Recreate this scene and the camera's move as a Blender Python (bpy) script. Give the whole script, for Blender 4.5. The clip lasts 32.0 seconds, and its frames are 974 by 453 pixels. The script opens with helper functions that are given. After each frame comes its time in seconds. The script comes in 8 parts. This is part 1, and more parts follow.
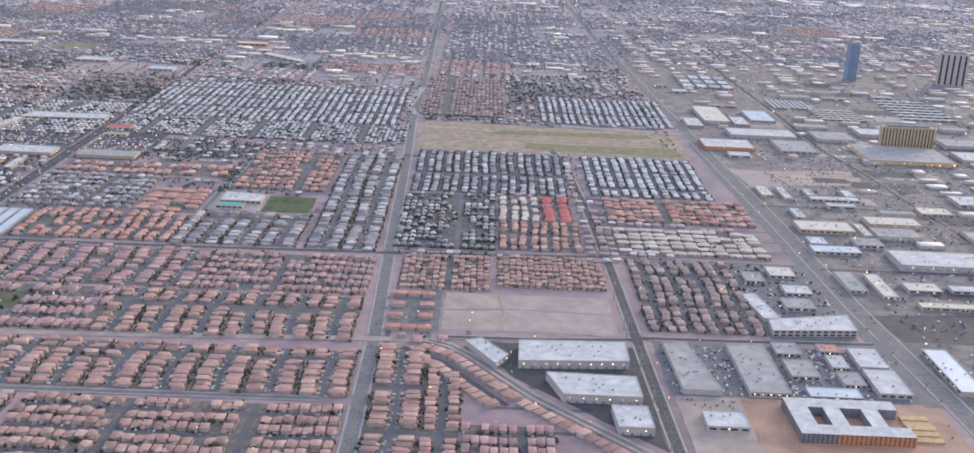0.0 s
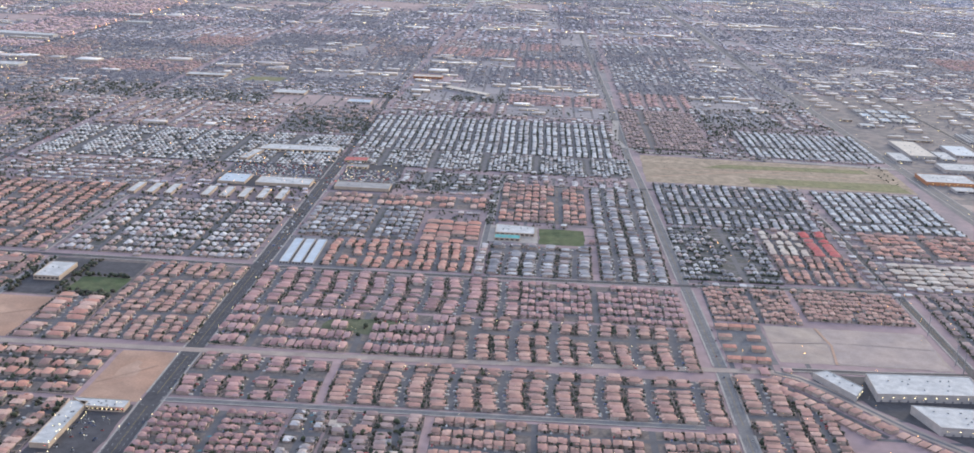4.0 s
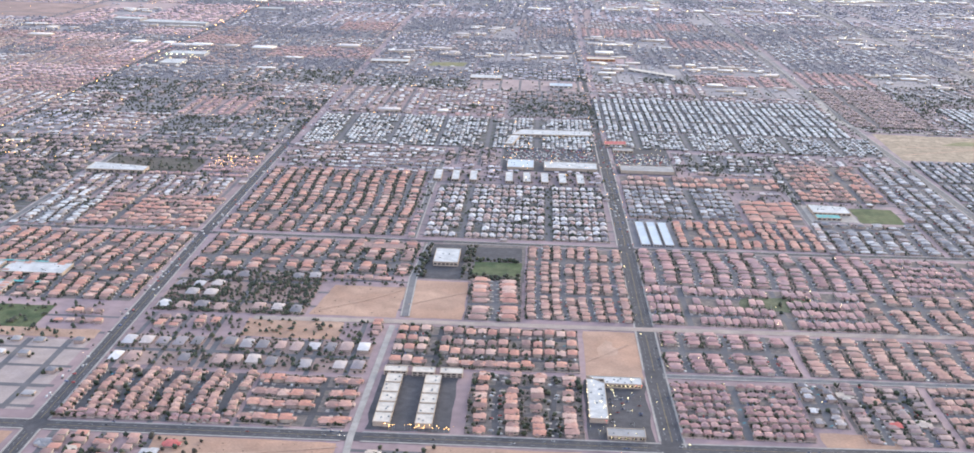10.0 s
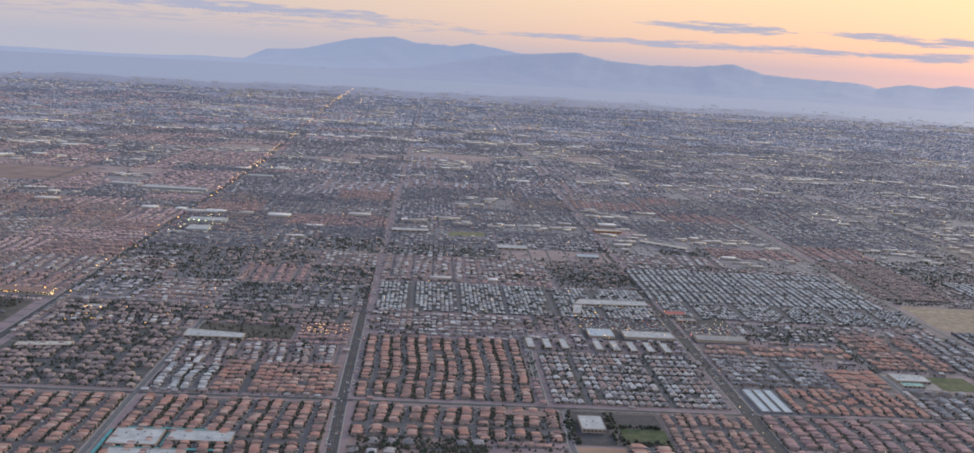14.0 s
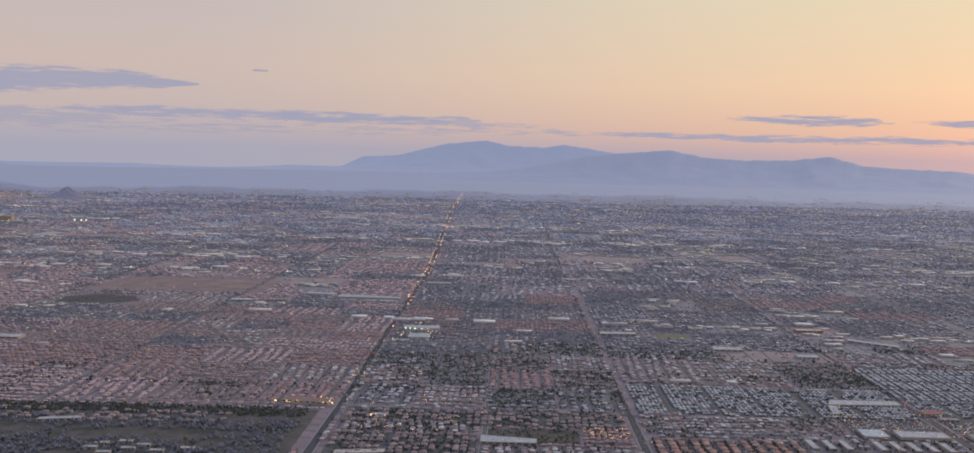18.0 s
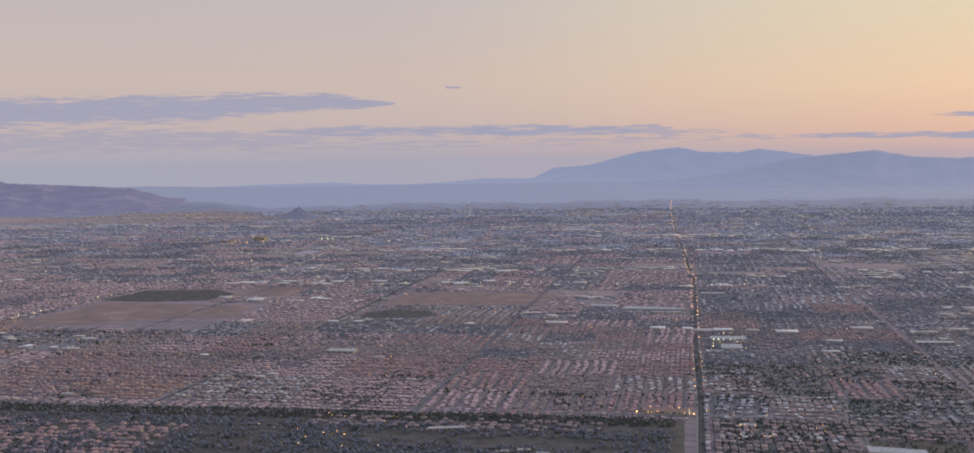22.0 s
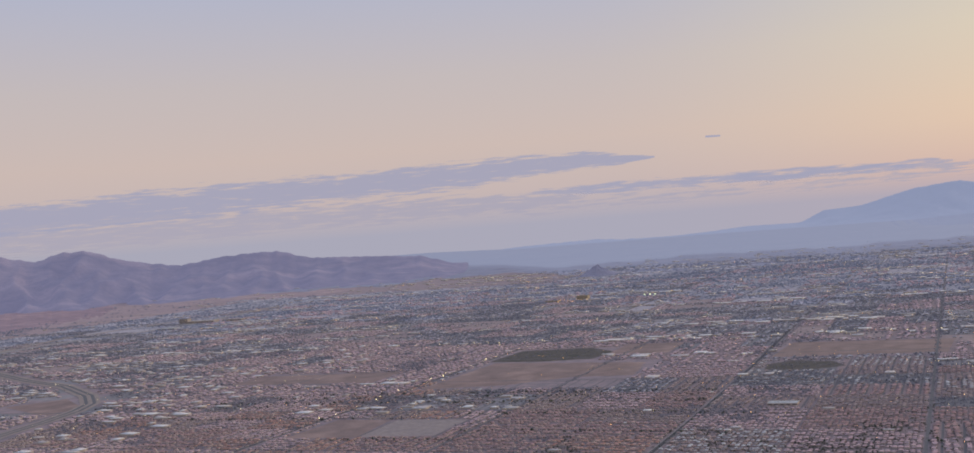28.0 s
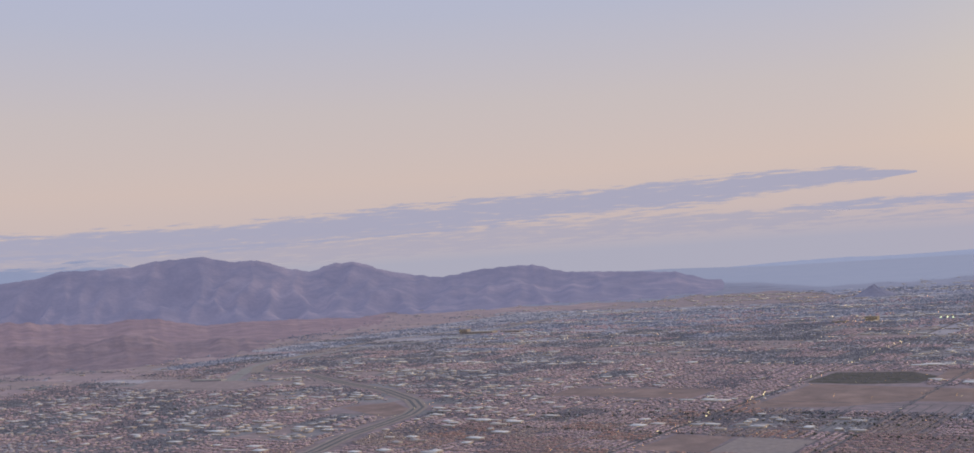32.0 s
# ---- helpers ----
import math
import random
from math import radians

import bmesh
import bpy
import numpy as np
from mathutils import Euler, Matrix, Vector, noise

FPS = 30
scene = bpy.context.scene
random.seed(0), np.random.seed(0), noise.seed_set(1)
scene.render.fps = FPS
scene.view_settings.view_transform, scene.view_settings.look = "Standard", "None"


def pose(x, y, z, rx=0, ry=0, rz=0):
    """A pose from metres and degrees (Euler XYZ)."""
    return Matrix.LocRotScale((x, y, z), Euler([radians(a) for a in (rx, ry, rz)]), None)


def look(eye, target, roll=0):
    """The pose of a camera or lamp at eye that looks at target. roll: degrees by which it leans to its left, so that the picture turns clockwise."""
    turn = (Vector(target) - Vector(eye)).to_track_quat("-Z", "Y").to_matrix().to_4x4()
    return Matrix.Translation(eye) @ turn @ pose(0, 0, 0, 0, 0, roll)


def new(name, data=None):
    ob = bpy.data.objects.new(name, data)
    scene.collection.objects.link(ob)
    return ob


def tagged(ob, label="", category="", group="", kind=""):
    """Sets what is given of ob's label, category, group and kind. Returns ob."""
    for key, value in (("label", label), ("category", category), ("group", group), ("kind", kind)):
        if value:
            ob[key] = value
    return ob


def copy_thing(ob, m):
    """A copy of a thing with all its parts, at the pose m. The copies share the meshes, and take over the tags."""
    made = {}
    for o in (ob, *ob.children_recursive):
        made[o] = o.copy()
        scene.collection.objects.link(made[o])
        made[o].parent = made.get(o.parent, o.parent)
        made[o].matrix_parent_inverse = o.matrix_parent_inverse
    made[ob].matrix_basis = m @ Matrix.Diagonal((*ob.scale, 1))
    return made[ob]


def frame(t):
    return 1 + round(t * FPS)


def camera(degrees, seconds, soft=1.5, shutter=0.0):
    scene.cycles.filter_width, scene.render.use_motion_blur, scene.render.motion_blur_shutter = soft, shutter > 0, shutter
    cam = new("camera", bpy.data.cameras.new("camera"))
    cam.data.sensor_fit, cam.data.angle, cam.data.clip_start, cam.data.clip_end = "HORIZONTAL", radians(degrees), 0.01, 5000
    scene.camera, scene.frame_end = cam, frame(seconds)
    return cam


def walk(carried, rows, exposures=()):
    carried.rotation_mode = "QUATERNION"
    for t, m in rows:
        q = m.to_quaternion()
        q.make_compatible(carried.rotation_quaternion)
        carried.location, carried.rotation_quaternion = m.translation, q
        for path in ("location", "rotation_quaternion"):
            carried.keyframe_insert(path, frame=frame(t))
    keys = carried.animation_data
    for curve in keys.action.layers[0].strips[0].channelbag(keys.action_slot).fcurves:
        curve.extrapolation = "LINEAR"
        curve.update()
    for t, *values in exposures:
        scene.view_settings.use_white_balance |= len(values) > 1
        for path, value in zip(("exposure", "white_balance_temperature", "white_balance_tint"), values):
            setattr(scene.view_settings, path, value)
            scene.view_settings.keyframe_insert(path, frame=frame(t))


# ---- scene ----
# A desert city seen from an airliner at dusk, built as a model at one eighth of true size.
# Map unit: U is 634 m of ground (half a mile of the street grid is 1.27 U); M is one true metre.
U = 79.25
M = 0.125
cam = camera(47.94, 32.0, soft=1.62)
ROWS = [
    (0, pose(0.00, 0.00, 79.25, 72.203, -2.564, 0.349)),
    (0.5, pose(-6.60, -1.11, 79.52, 72.795, -2.311, 0.707)),
    (1, pose(-13.22, -2.24, 79.78, 73.312, -2.463, 1.109)),
    (1.5, pose(-19.86, -3.40, 80.03, 73.608, -2.784, 1.358)),
    (2, pose(-26.53, -4.57, 80.29, 73.606, -3.149, 1.517)),
    (2.5, pose(-33.23, -5.76, 80.54, 73.384, -3.384, 2.178)),
    (3, pose(-39.97, -6.96, 80.78, 73.236, -3.024, 2.860)),
    (3.5, pose(-46.73, -8.18, 81.02, 73.301, -2.504, 3.025)),
    (5.5, pose(-74.16, -13.16, 81.95, 74.052, -1.715, 4.192)),
    (6, pose(-81.12, -14.43, 82.18, 74.253, -1.500, 4.564)),
    (6.5, pose(-88.11, -15.71, 82.40, 74.510, -1.426, 4.591)),
    (7, pose(-95.14, -16.99, 82.63, 74.525, -1.425, 4.607)),
    (7.5, pose(-102.22, -18.28, 82.85, 73.437, -0.782, 5.248)),
    (8, pose(-109.33, -19.58, 83.07, 71.061, 0.526, 5.910)),
    (8.5, pose(-116.49, -20.89, 83.29, 68.459, 1.435, 7.248)),
    (9, pose(-123.68, -22.21, 83.50, 68.520, 1.241, 6.622)),
    (9.5, pose(-130.92, -23.54, 83.72, 70.487, -0.184, 4.415)),
    (10, pose(-138.19, -24.88, 83.94, 72.203, -1.350, 2.812)),
    (10.5, pose(-145.50, -26.23, 84.15, 73.927, -2.254, 1.807)),
    (11, pose(-152.85, -27.60, 84.37, 75.714, -3.193, 1.727)),
    (11.5, pose(-160.23, -28.98, 84.59, 77.791, -3.835, -0.349)),
    (12, pose(-167.64, -30.37, 84.81, 79.341, -4.423, -2.961)),
    (12.5, pose(-175.09, -31.78, 85.04, 80.186, -4.597, -4.569)),
    (13, pose(-182.56, -33.22, 85.26, 80.571, -4.107, -4.628)),
    (13.5, pose(-190.06, -34.67, 85.49, 80.857, -3.552, -3.953)),
    (14, pose(-197.59, -36.15, 85.72, 81.015, -3.103, -2.619)),
    (14.5, pose(-205.13, -37.66, 85.95, 81.389, -2.661, -1.699)),
    (16.5, pose(-235.47, -44.02, 86.93, 85.782, -1.925, -1.055)),
    (17, pose(-243.08, -45.71, 87.19, 87.277, -1.560, -1.650)),
    (17.5, pose(-250.68, -47.45, 87.46, 87.694, -1.689, -1.278)),
    (18, pose(-258.29, -49.24, 87.73, 86.082, -1.230, 1.446)),
    (18.5, pose(-265.88, -51.08, 88.01, 86.252, -0.863, 2.145)),
    (19, pose(-273.47, -52.98, 88.30, 87.028, -0.874, 2.659)),
    (19.5, pose(-281.03, -54.94, 88.59, 87.934, -0.786, 3.391)),
    (20, pose(-288.58, -56.97, 88.90, 88.966, -0.669, 3.897)),
    (20.5, pose(-296.09, -59.07, 89.22, 89.793, -0.447, 3.954)),
    (21, pose(-303.58, -61.26, 89.54, 89.122, -0.352, 5.789)),
    (21.5, pose(-311.03, -63.52, 89.88, 87.731, 0.241, 8.237)),
    (22, pose(-318.43, -65.87, 90.23, 86.562, 0.899, 10.645)),
    (22.5, pose(-325.78, -68.32, 90.59, 85.791, 1.196, 13.540)),
    (23, pose(-333.08, -70.86, 90.96, 85.843, 0.118, 15.751)),
    (23.5, pose(-340.31, -73.52, 91.35, 87.972, 0.510, 16.584)),
    (24, pose(-347.48, -76.28, 91.75, 88.985, 1.915, 16.247)),
    (24.5, pose(-354.57, -79.16, 92.17, 89.971, 2.321, 17.030)),
    (25, pose(-361.57, -82.16, 92.60, 91.351, 2.027, 18.426)),
    (25.5, pose(-368.49, -85.30, 93.05, 92.610, 0.643, 19.370)),
    (27.5, pose(-395.10, -99.29, 95.02, 92.538, 3.465, 21.727)),
    (28, pose(-401.45, -103.18, 95.56, 90.041, 4.519, 23.202)),
    (28.5, pose(-407.66, -107.25, 96.13, 89.213, 4.204, 24.731)),
    (29, pose(-413.72, -111.51, 96.71, 90.148, 3.902, 25.966)),
    (29.5, pose(-419.63, -115.95, 97.31, 90.807, 3.465, 27.308)),
    (30, pose(-425.37, -120.59, 97.94, 91.193, 3.096, 28.796)),
    (30.5, pose(-430.94, -125.44, 98.59, 91.320, 3.148, 30.601)),
    (31, pose(-436.33, -130.51, 99.27, 91.660, 3.325, 32.362)),
    (31.5, pose(-441.52, -135.80, 99.97, 91.783, 3.389, 34.051)),
    (32, pose(-446.51, -141.33, 100.70, 91.680, 3.761, 35.277)),
]
EXPOSURES = [(t, e, k, 8 if t < 1 else 5 if t < 15 else 10) for t, e, k in ((0, 1.1, 6050), (1.5, 1.1, 6050), (3, 1.08, 6050), (6.5, 1.1, 6050), (7.5, 1.05, 6050), (8.0, 1.08, 6080), (8.6, 1.38, 6120), (9.5, 1.5, 6120), (10.5, 1.4, 6120), (11.5, 0.88, 6150),
                                              (12.5, 0.35, 6150), (14, 0.3, 6150), (17, -0.02, 6200), (20, 0.0, 6200), (22, -0.02, 6200), (23, 0.18, 6200), (24, 0.16, 6200), (25, 0.08, 6200), (28, 0.0, 6200), (32, 0.05, 6200))]
walk(cam, ROWS, EXPOSURES)

# ---------------------------------------------------------------- light
GLOW = (0.62, 0.78, 0.07)          # towards the dusk glow


def build_world():
    w = bpy.data.worlds.new("dusk_sky")
    scene.world = w
    w.use_nodes = True
    nt = w.node_tree
    nt.nodes.clear()
    out = nt.nodes.new("ShaderNodeOutputWorld")
    bg = nt.nodes.new("ShaderNodeBackground")
    nt.links.new(bg.outputs[0], out.inputs[0])
    tc = nt.nodes.new("ShaderNodeTexCoord")
    sep = nt.nodes.new("ShaderNodeSeparateXYZ")
    nt.links.new(tc.outputs["Generated"], sep.inputs[0])

    def ramp(stops):
        r = nt.nodes.new("ShaderNodeValToRGB")
        e = r.color_ramp.elements
        e[0].position, e[0].color = stops[0][0], (*stops[0][1], 1)
        e[1].position, e[1].color = stops[-1][0], (*stops[-1][1], 1)
        for p, c in stops[1:-1]:
            n = e.new(p)
            n.color = (*c, 1)
        nt.links.new(sep.outputs[2], r.inputs[0])
        return r
    cool = ramp([(0.0, (0.40, 0.39, 0.46)), (0.03, (0.53, 0.44, 0.43)), (0.075, (0.58, 0.46, 0.42)), (0.14, (0.535, 0.46, 0.45)),
                 (0.22, (0.44, 0.44, 0.53)), (0.34, (0.39, 0.43, 0.62)), (0.6, (0.35, 0.39, 0.50)), (1.0, (0.33, 0.36, 0.44))])
    warm = ramp([(0.0, (0.44, 0.38, 0.42)), (0.02, (0.66, 0.45, 0.36)), (0.06, (0.77, 0.55, 0.375)), (0.14, (0.745, 0.62, 0.42)),
                 (0.23, (0.63, 0.592, 0.46)), (0.36, (0.515, 0.512, 0.53)), (0.6, (0.37, 0.40, 0.48)), (1.0, (0.33, 0.36, 0.44))])
    dot = nt.nodes.new("ShaderNodeVectorMath")
    dot.operation = "DOT_PRODUCT"
    g = Vector(GLOW).normalized()
    dot.inputs[1].default_value = g
    nt.links.new(tc.outputs["Generated"], dot.inputs[0])
    mr = nt.nodes.new("ShaderNodeMapRange")
    mr.interpolation_type = "SMOOTHSTEP"
    mr.inputs[1].default_value, mr.inputs[2].default_value = 0.55, 1.0
    nt.links.new(dot.outputs["Value"], mr.inputs[0])
    mix = nt.nodes.new("ShaderNodeMix")
    mix.data_type = "RGBA"
    nt.links.new(mr.outputs[0], mix.inputs["Factor"])
    nt.links.new(cool.outputs[0], mix.inputs["A"])
    nt.links.new(warm.outputs[0], mix.inputs["B"])
    sky = nt.nodes.new("ShaderNodeTexSky")
    sky.sky_type = "NISHITA"
    sky.sun_disc = False
    sky.sun_elevation = radians(1.0)
    sky.sun_rotation = math.atan2(g.x, g.y)
    dim = nt.nodes.new("ShaderNodeVectorMath")
    dim.operation = "SCALE"
    dim.inputs["Scale"].default_value = 0.03
    nt.links.new(sky.outputs[0], dim.inputs[0])
    add = nt.nodes.new("ShaderNodeVectorMath")
    add.operation = "ADD"
    nt.links.new(mix.outputs["Result"], add.inputs[0])
    nt.links.new(dim.outputs[0], add.inputs[1])
    nt.links.new(add.outputs[0], bg.inputs[0])
    bg.inputs[1].default_value = 1.0


build_world()
sun = new("sun", bpy.data.lights.new("sun", "SUN"))
sun.data.energy, sun.data.angle, sun.data.color = 1.5, radians(24), (1.0, 0.80, 0.62)
sun.matrix_world = look((0, 0, 0), (-GLOW[0], -GLOW[1], -0.22))

# ---------------------------------------------------------------- materials


def material(name, cols, rough=0.85, scale=0.6, amount=0.25, fine=6.0, bump=0.0, vary="", metal=0.0, glow=None, glow_power=0.0,
             sheen=0.0, spec=0.3, haze_tint=(0.90, 0.88, 1.0)):
    """cols: one colour, or a palette that vary ('object' or 'island') picks from; scale and fine: size of stains and of grain, in 1 / units."""
    m = bpy.data.materials.new(name)
    m.use_nodes = True
    nt = m.node_tree
    b = nt.nodes["Principled BSDF"]
    geo = nt.nodes.new("ShaderNodeNewGeometry")
    if vary:
        src = nt.nodes.new("ShaderNodeObjectInfo").outputs["Random"] if vary == "object" else geo.outputs["Random Per Island"]
        r = nt.nodes.new("ShaderNodeValToRGB")
        r.color_ramp.interpolation = "CONSTANT"
        e = r.color_ramp.elements
        e[0].color = (*cols[0], 1)
        e[1].position, e[1].color = 1 / len(cols), (*cols[1 % len(cols)], 1)
        for i in range(2, len(cols)):
            n = e.new(i / len(cols))
            n.color = (*cols[i], 1)
        nt.links.new(src, r.inputs[0])
        base = r.outputs[0]
    else:
        rgb = nt.nodes.new("ShaderNodeRGB")
        rgb.outputs[0].default_value = (*cols[0], 1)
        base = rgb.outputs[0]
        if len(cols) > 1:
            n2 = nt.nodes.new("ShaderNodeTexNoise")
            n2.inputs["Scale"].default_value, n2.inputs["Detail"].default_value = scale * 0.35, 5
            nt.links.new(geo.outputs["Position"], n2.inputs["Vector"])
            r = nt.nodes.new("ShaderNodeValToRGB")
            e = r.color_ramp.elements
            e[0].position, e[0].color = 0.36, (*cols[0], 1)
            e[1].position, e[1].color = 0.64, (*cols[-1], 1)
            for i in range(1, len(cols) - 1):
                k = e.new(0.36 + 0.28 * i / (len(cols) - 1))
                k.color = (*cols[i], 1)
            nt.links.new(n2.outputs["Fac"], r.inputs[0])
            base = r.outputs[0]
    grain = None
    for s, a in ((scale, amount), (fine, amount * 0.8)):
        n = nt.nodes.new("ShaderNodeTexNoise")
        n.inputs["Scale"].default_value, n.inputs["Detail"].default_value = s, 4
        nt.links.new(geo.outputs["Position"], n.inputs["Vector"])
        mr = nt.nodes.new("ShaderNodeMapRange")
        mr.inputs[1].default_value, mr.inputs[2].default_value = 0.3, 0.7
        mr.inputs[3].default_value, mr.inputs[4].default_value = 1 - a, 1 + a * 0.6
        nt.links.new(n.outputs["Fac"], mr.inputs[0])
        v = nt.nodes.new("ShaderNodeVectorMath")
        v.operation = "SCALE"
        nt.links.new(base, v.inputs[0])
        nt.links.new(mr.outputs[0], v.inputs["Scale"])
        base, grain = v.outputs[0], n
    nt.links.new(base, b.inputs["Base Color"])
    b.inputs["Roughness"].default_value, b.inputs["Metallic"].default_value = rough, metal
    b.inputs["Specular IOR Level"].default_value = spec
    # the sheen stands in for aerial haze, stronger at grazing angles
    if sheen:
        b.inputs["Sheen Weight"].default_value, b.inputs["Sheen Roughness"].default_value = sheen, 0.6
        b.inputs["Sheen Tint"].default_value = (*haze_tint, 1)
    if bump:
        bp = nt.nodes.new("ShaderNodeBump")
        bp.inputs["Strength"].default_value, bp.inputs["Distance"].default_value = bump, 0.1
        nt.links.new(grain.outputs["Fac"], bp.inputs["Height"])
        nt.links.new(bp.outputs[0], b.inputs["Normal"])
    if glow:
        b.inputs["Emission Color"].default_value, b.inputs["Emission Strength"].default_value = (*glow, 1), glow_power
        m.cycles.emission_sampling = "NONE"
    return m


SH = 0.06
PALETTES = {
    "tan": [(0.66, 0.48, 0.40), (0.33, 0.23, 0.20), (0.53, 0.35, 0.29), (0.47, 0.31, 0.26), (0.57, 0.40, 0.33), (0.49, 0.31, 0.27), (0.43, 0.31, 0.28), (0.54, 0.37, 0.32)],
    "brown": [(0.48, 0.34, 0.30), (0.30, 0.21, 0.20), (0.26, 0.19, 0.19), (0.35, 0.24, 0.22), (0.33, 0.25, 0.24)],
    "mauve": [(0.64, 0.43, 0.38), (0.30, 0.20, 0.20), (0.46, 0.29, 0.27), (0.36, 0.26, 0.26), (0.50, 0.32, 0.29), (0.42, 0.31, 0.31), (0.54, 0.38, 0.34)],
    "red": [(0.56, 0.28, 0.215), (0.50, 0.25, 0.20), (0.48, 0.29, 0.235), (0.60, 0.34, 0.265)],
    "crimson": [(0.55, 0.14, 0.13), (0.50, 0.16, 0.15)],
    "salmon": [(0.68, 0.52, 0.44), (0.27, 0.20, 0.19), (0.60, 0.33, 0.255), (0.50, 0.28, 0.23), (0.66, 0.40, 0.31), (0.44, 0.31, 0.28), (0.35, 0.25, 0.23), (0.58, 0.38, 0.32)],
    "grey": [(0.60, 0.58, 0.58), (0.17, 0.165, 0.18), (0.31, 0.30, 0.315), (0.38, 0.36, 0.365), (0.27, 0.265, 0.285), (0.45, 0.43, 0.43), (0.38, 0.31, 0.30), (0.22, 0.215, 0.235)],
    "mixed": [(0.22, 0.20, 0.21), (0.42, 0.30, 0.27), (0.38, 0.34, 0.34), (0.30, 0.26, 0.27), (0.54, 0.46, 0.43), (0.45, 0.30, 0.26), (0.68, 0.65, 0.64), (0.52, 0.49, 0.50)],
    "white": [(0.62, 0.62, 0.62), (0.42, 0.42, 0.44), (0.66, 0.65, 0.64), (0.28, 0.27, 0.28), (0.53, 0.51, 0.51), (0.44, 0.39, 0.37)],
    "pale": [(0.60, 0.50, 0.42), (0.66, 0.58, 0.50), (0.55, 0.45, 0.39)],
    # distant, dusky and far carry aerial haze in their roof colours
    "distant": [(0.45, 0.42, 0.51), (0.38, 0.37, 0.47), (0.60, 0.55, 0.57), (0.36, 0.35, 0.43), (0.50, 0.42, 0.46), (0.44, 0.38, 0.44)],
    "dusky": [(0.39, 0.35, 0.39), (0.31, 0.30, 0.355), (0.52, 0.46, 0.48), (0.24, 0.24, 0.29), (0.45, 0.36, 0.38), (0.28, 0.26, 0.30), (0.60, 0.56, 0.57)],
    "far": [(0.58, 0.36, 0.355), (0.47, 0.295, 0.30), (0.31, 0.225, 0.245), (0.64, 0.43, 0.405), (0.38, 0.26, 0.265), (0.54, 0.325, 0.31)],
}
for k in ("tan", "mauve", "salmon"):
    mean = [sum(c[i] for c in PALETTES[k]) / len(PALETTES[k]) for i in range(3)]
    PALETTES[k] = [tuple((mean[i] + (c[i] - mean[i]) * 0.85) * ((0.96, 0.86, 0.87) if k == "mauve" else (0.96, 0.86, 0.84))[i] for i in range(3)) for c in PALETTES[k]]
ROOF = {k: material("roof_tiles_" + k, v, vary="island", scale=0.8, fine=9.0, amount=0.16, sheen={"far": 0.4, "dusky": 0.4, "distant": 0.6, "mixed": 0.15, "mauve": 0.1, "grey": 0.12, "brown": 0.15}.get(k, SH), spec=0.2, haze_tint=(1.0, 0.86, 0.98) if k == "far" else (0.84, 0.87, 1.0)) for k, v in PALETTES.items()}
ROOF_OB = {k: material("clay_roof_" + k, v, vary="object", scale=1.5, fine=12.0, amount=0.2, bump=0.3) for k, v in PALETTES.items()}
STUCCO = material("stucco", [(0.46, 0.37, 0.31), (0.50, 0.42, 0.36), (0.42, 0.33, 0.29), (0.55, 0.48, 0.42)], vary="island", scale=1.0, amount=0.12, sheen=SH)
STUCCO_OB = material("house_stucco", [(0.48, 0.38, 0.31), (0.52, 0.44, 0.37), (0.42, 0.33, 0.29)], vary="object", scale=2.0, amount=0.15, bump=0.2)
GROUND = material("desert_ground", [(0.32, 0.215, 0.208), (0.24, 0.168, 0.172), (0.38, 0.26, 0.245)], scale=0.05, fine=0.4, amount=0.25, sheen=0.25, haze_tint=(0.96, 0.86, 1.0))
YARD = material("yard_ground", [(0.18, 0.148, 0.134), (0.13, 0.113, 0.107), (0.225, 0.18, 0.158), (0.145, 0.13, 0.113)], scale=1.2, fine=4.0, amount=0.25, sheen=SH)
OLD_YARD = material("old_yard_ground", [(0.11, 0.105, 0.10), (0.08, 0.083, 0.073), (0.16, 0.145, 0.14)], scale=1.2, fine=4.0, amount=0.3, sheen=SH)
DIRT = material("bare_dirt", [(0.46, 0.285, 0.205), (0.40, 0.26, 0.195), (0.50, 0.33, 0.245)], scale=0.22, fine=2.2, amount=0.17, bump=0.3)
PALE_DIRT = material("graded_pale_dirt", [(0.42, 0.335, 0.29), (0.36, 0.295, 0.265), (0.455, 0.37, 0.315)], scale=0.35, fine=3.0, amount=0.13, bump=0.3)
BASIN_SOIL = material("sandy_basin_soil", [(0.40, 0.315, 0.235), (0.31, 0.25, 0.19), (0.45, 0.35, 0.265)], scale=0.5, fine=2.5, amount=0.25, bump=0.3)
MUD = material("greyish_dirt", [(0.36, 0.30, 0.29), (0.42, 0.34, 0.31)], scale=0.4, fine=3.0, amount=0.15)
ASPHALT = material("asphalt", [(0.075, 0.072, 0.08), (0.10, 0.095, 0.105)], rough=0.8, scale=0.9, fine=5.0, amount=0.2)
STREET = material("worn_street", [(0.17, 0.165, 0.175), (0.21, 0.20, 0.205)], rough=0.85, scale=0.9, fine=5.0, amount=0.18)
LANE = material("dark_lane_asphalt", [(0.10, 0.098, 0.105), (0.13, 0.125, 0.13)], rough=0.85, scale=0.9, fine=5.0, amount=0.2)
TRACT_STREET = material("faded_tract_asphalt", [(0.098, 0.096, 0.105), (0.125, 0.12, 0.125)], rough=0.85, scale=0.5, fine=5.0, amount=0.2, sheen=0.12)
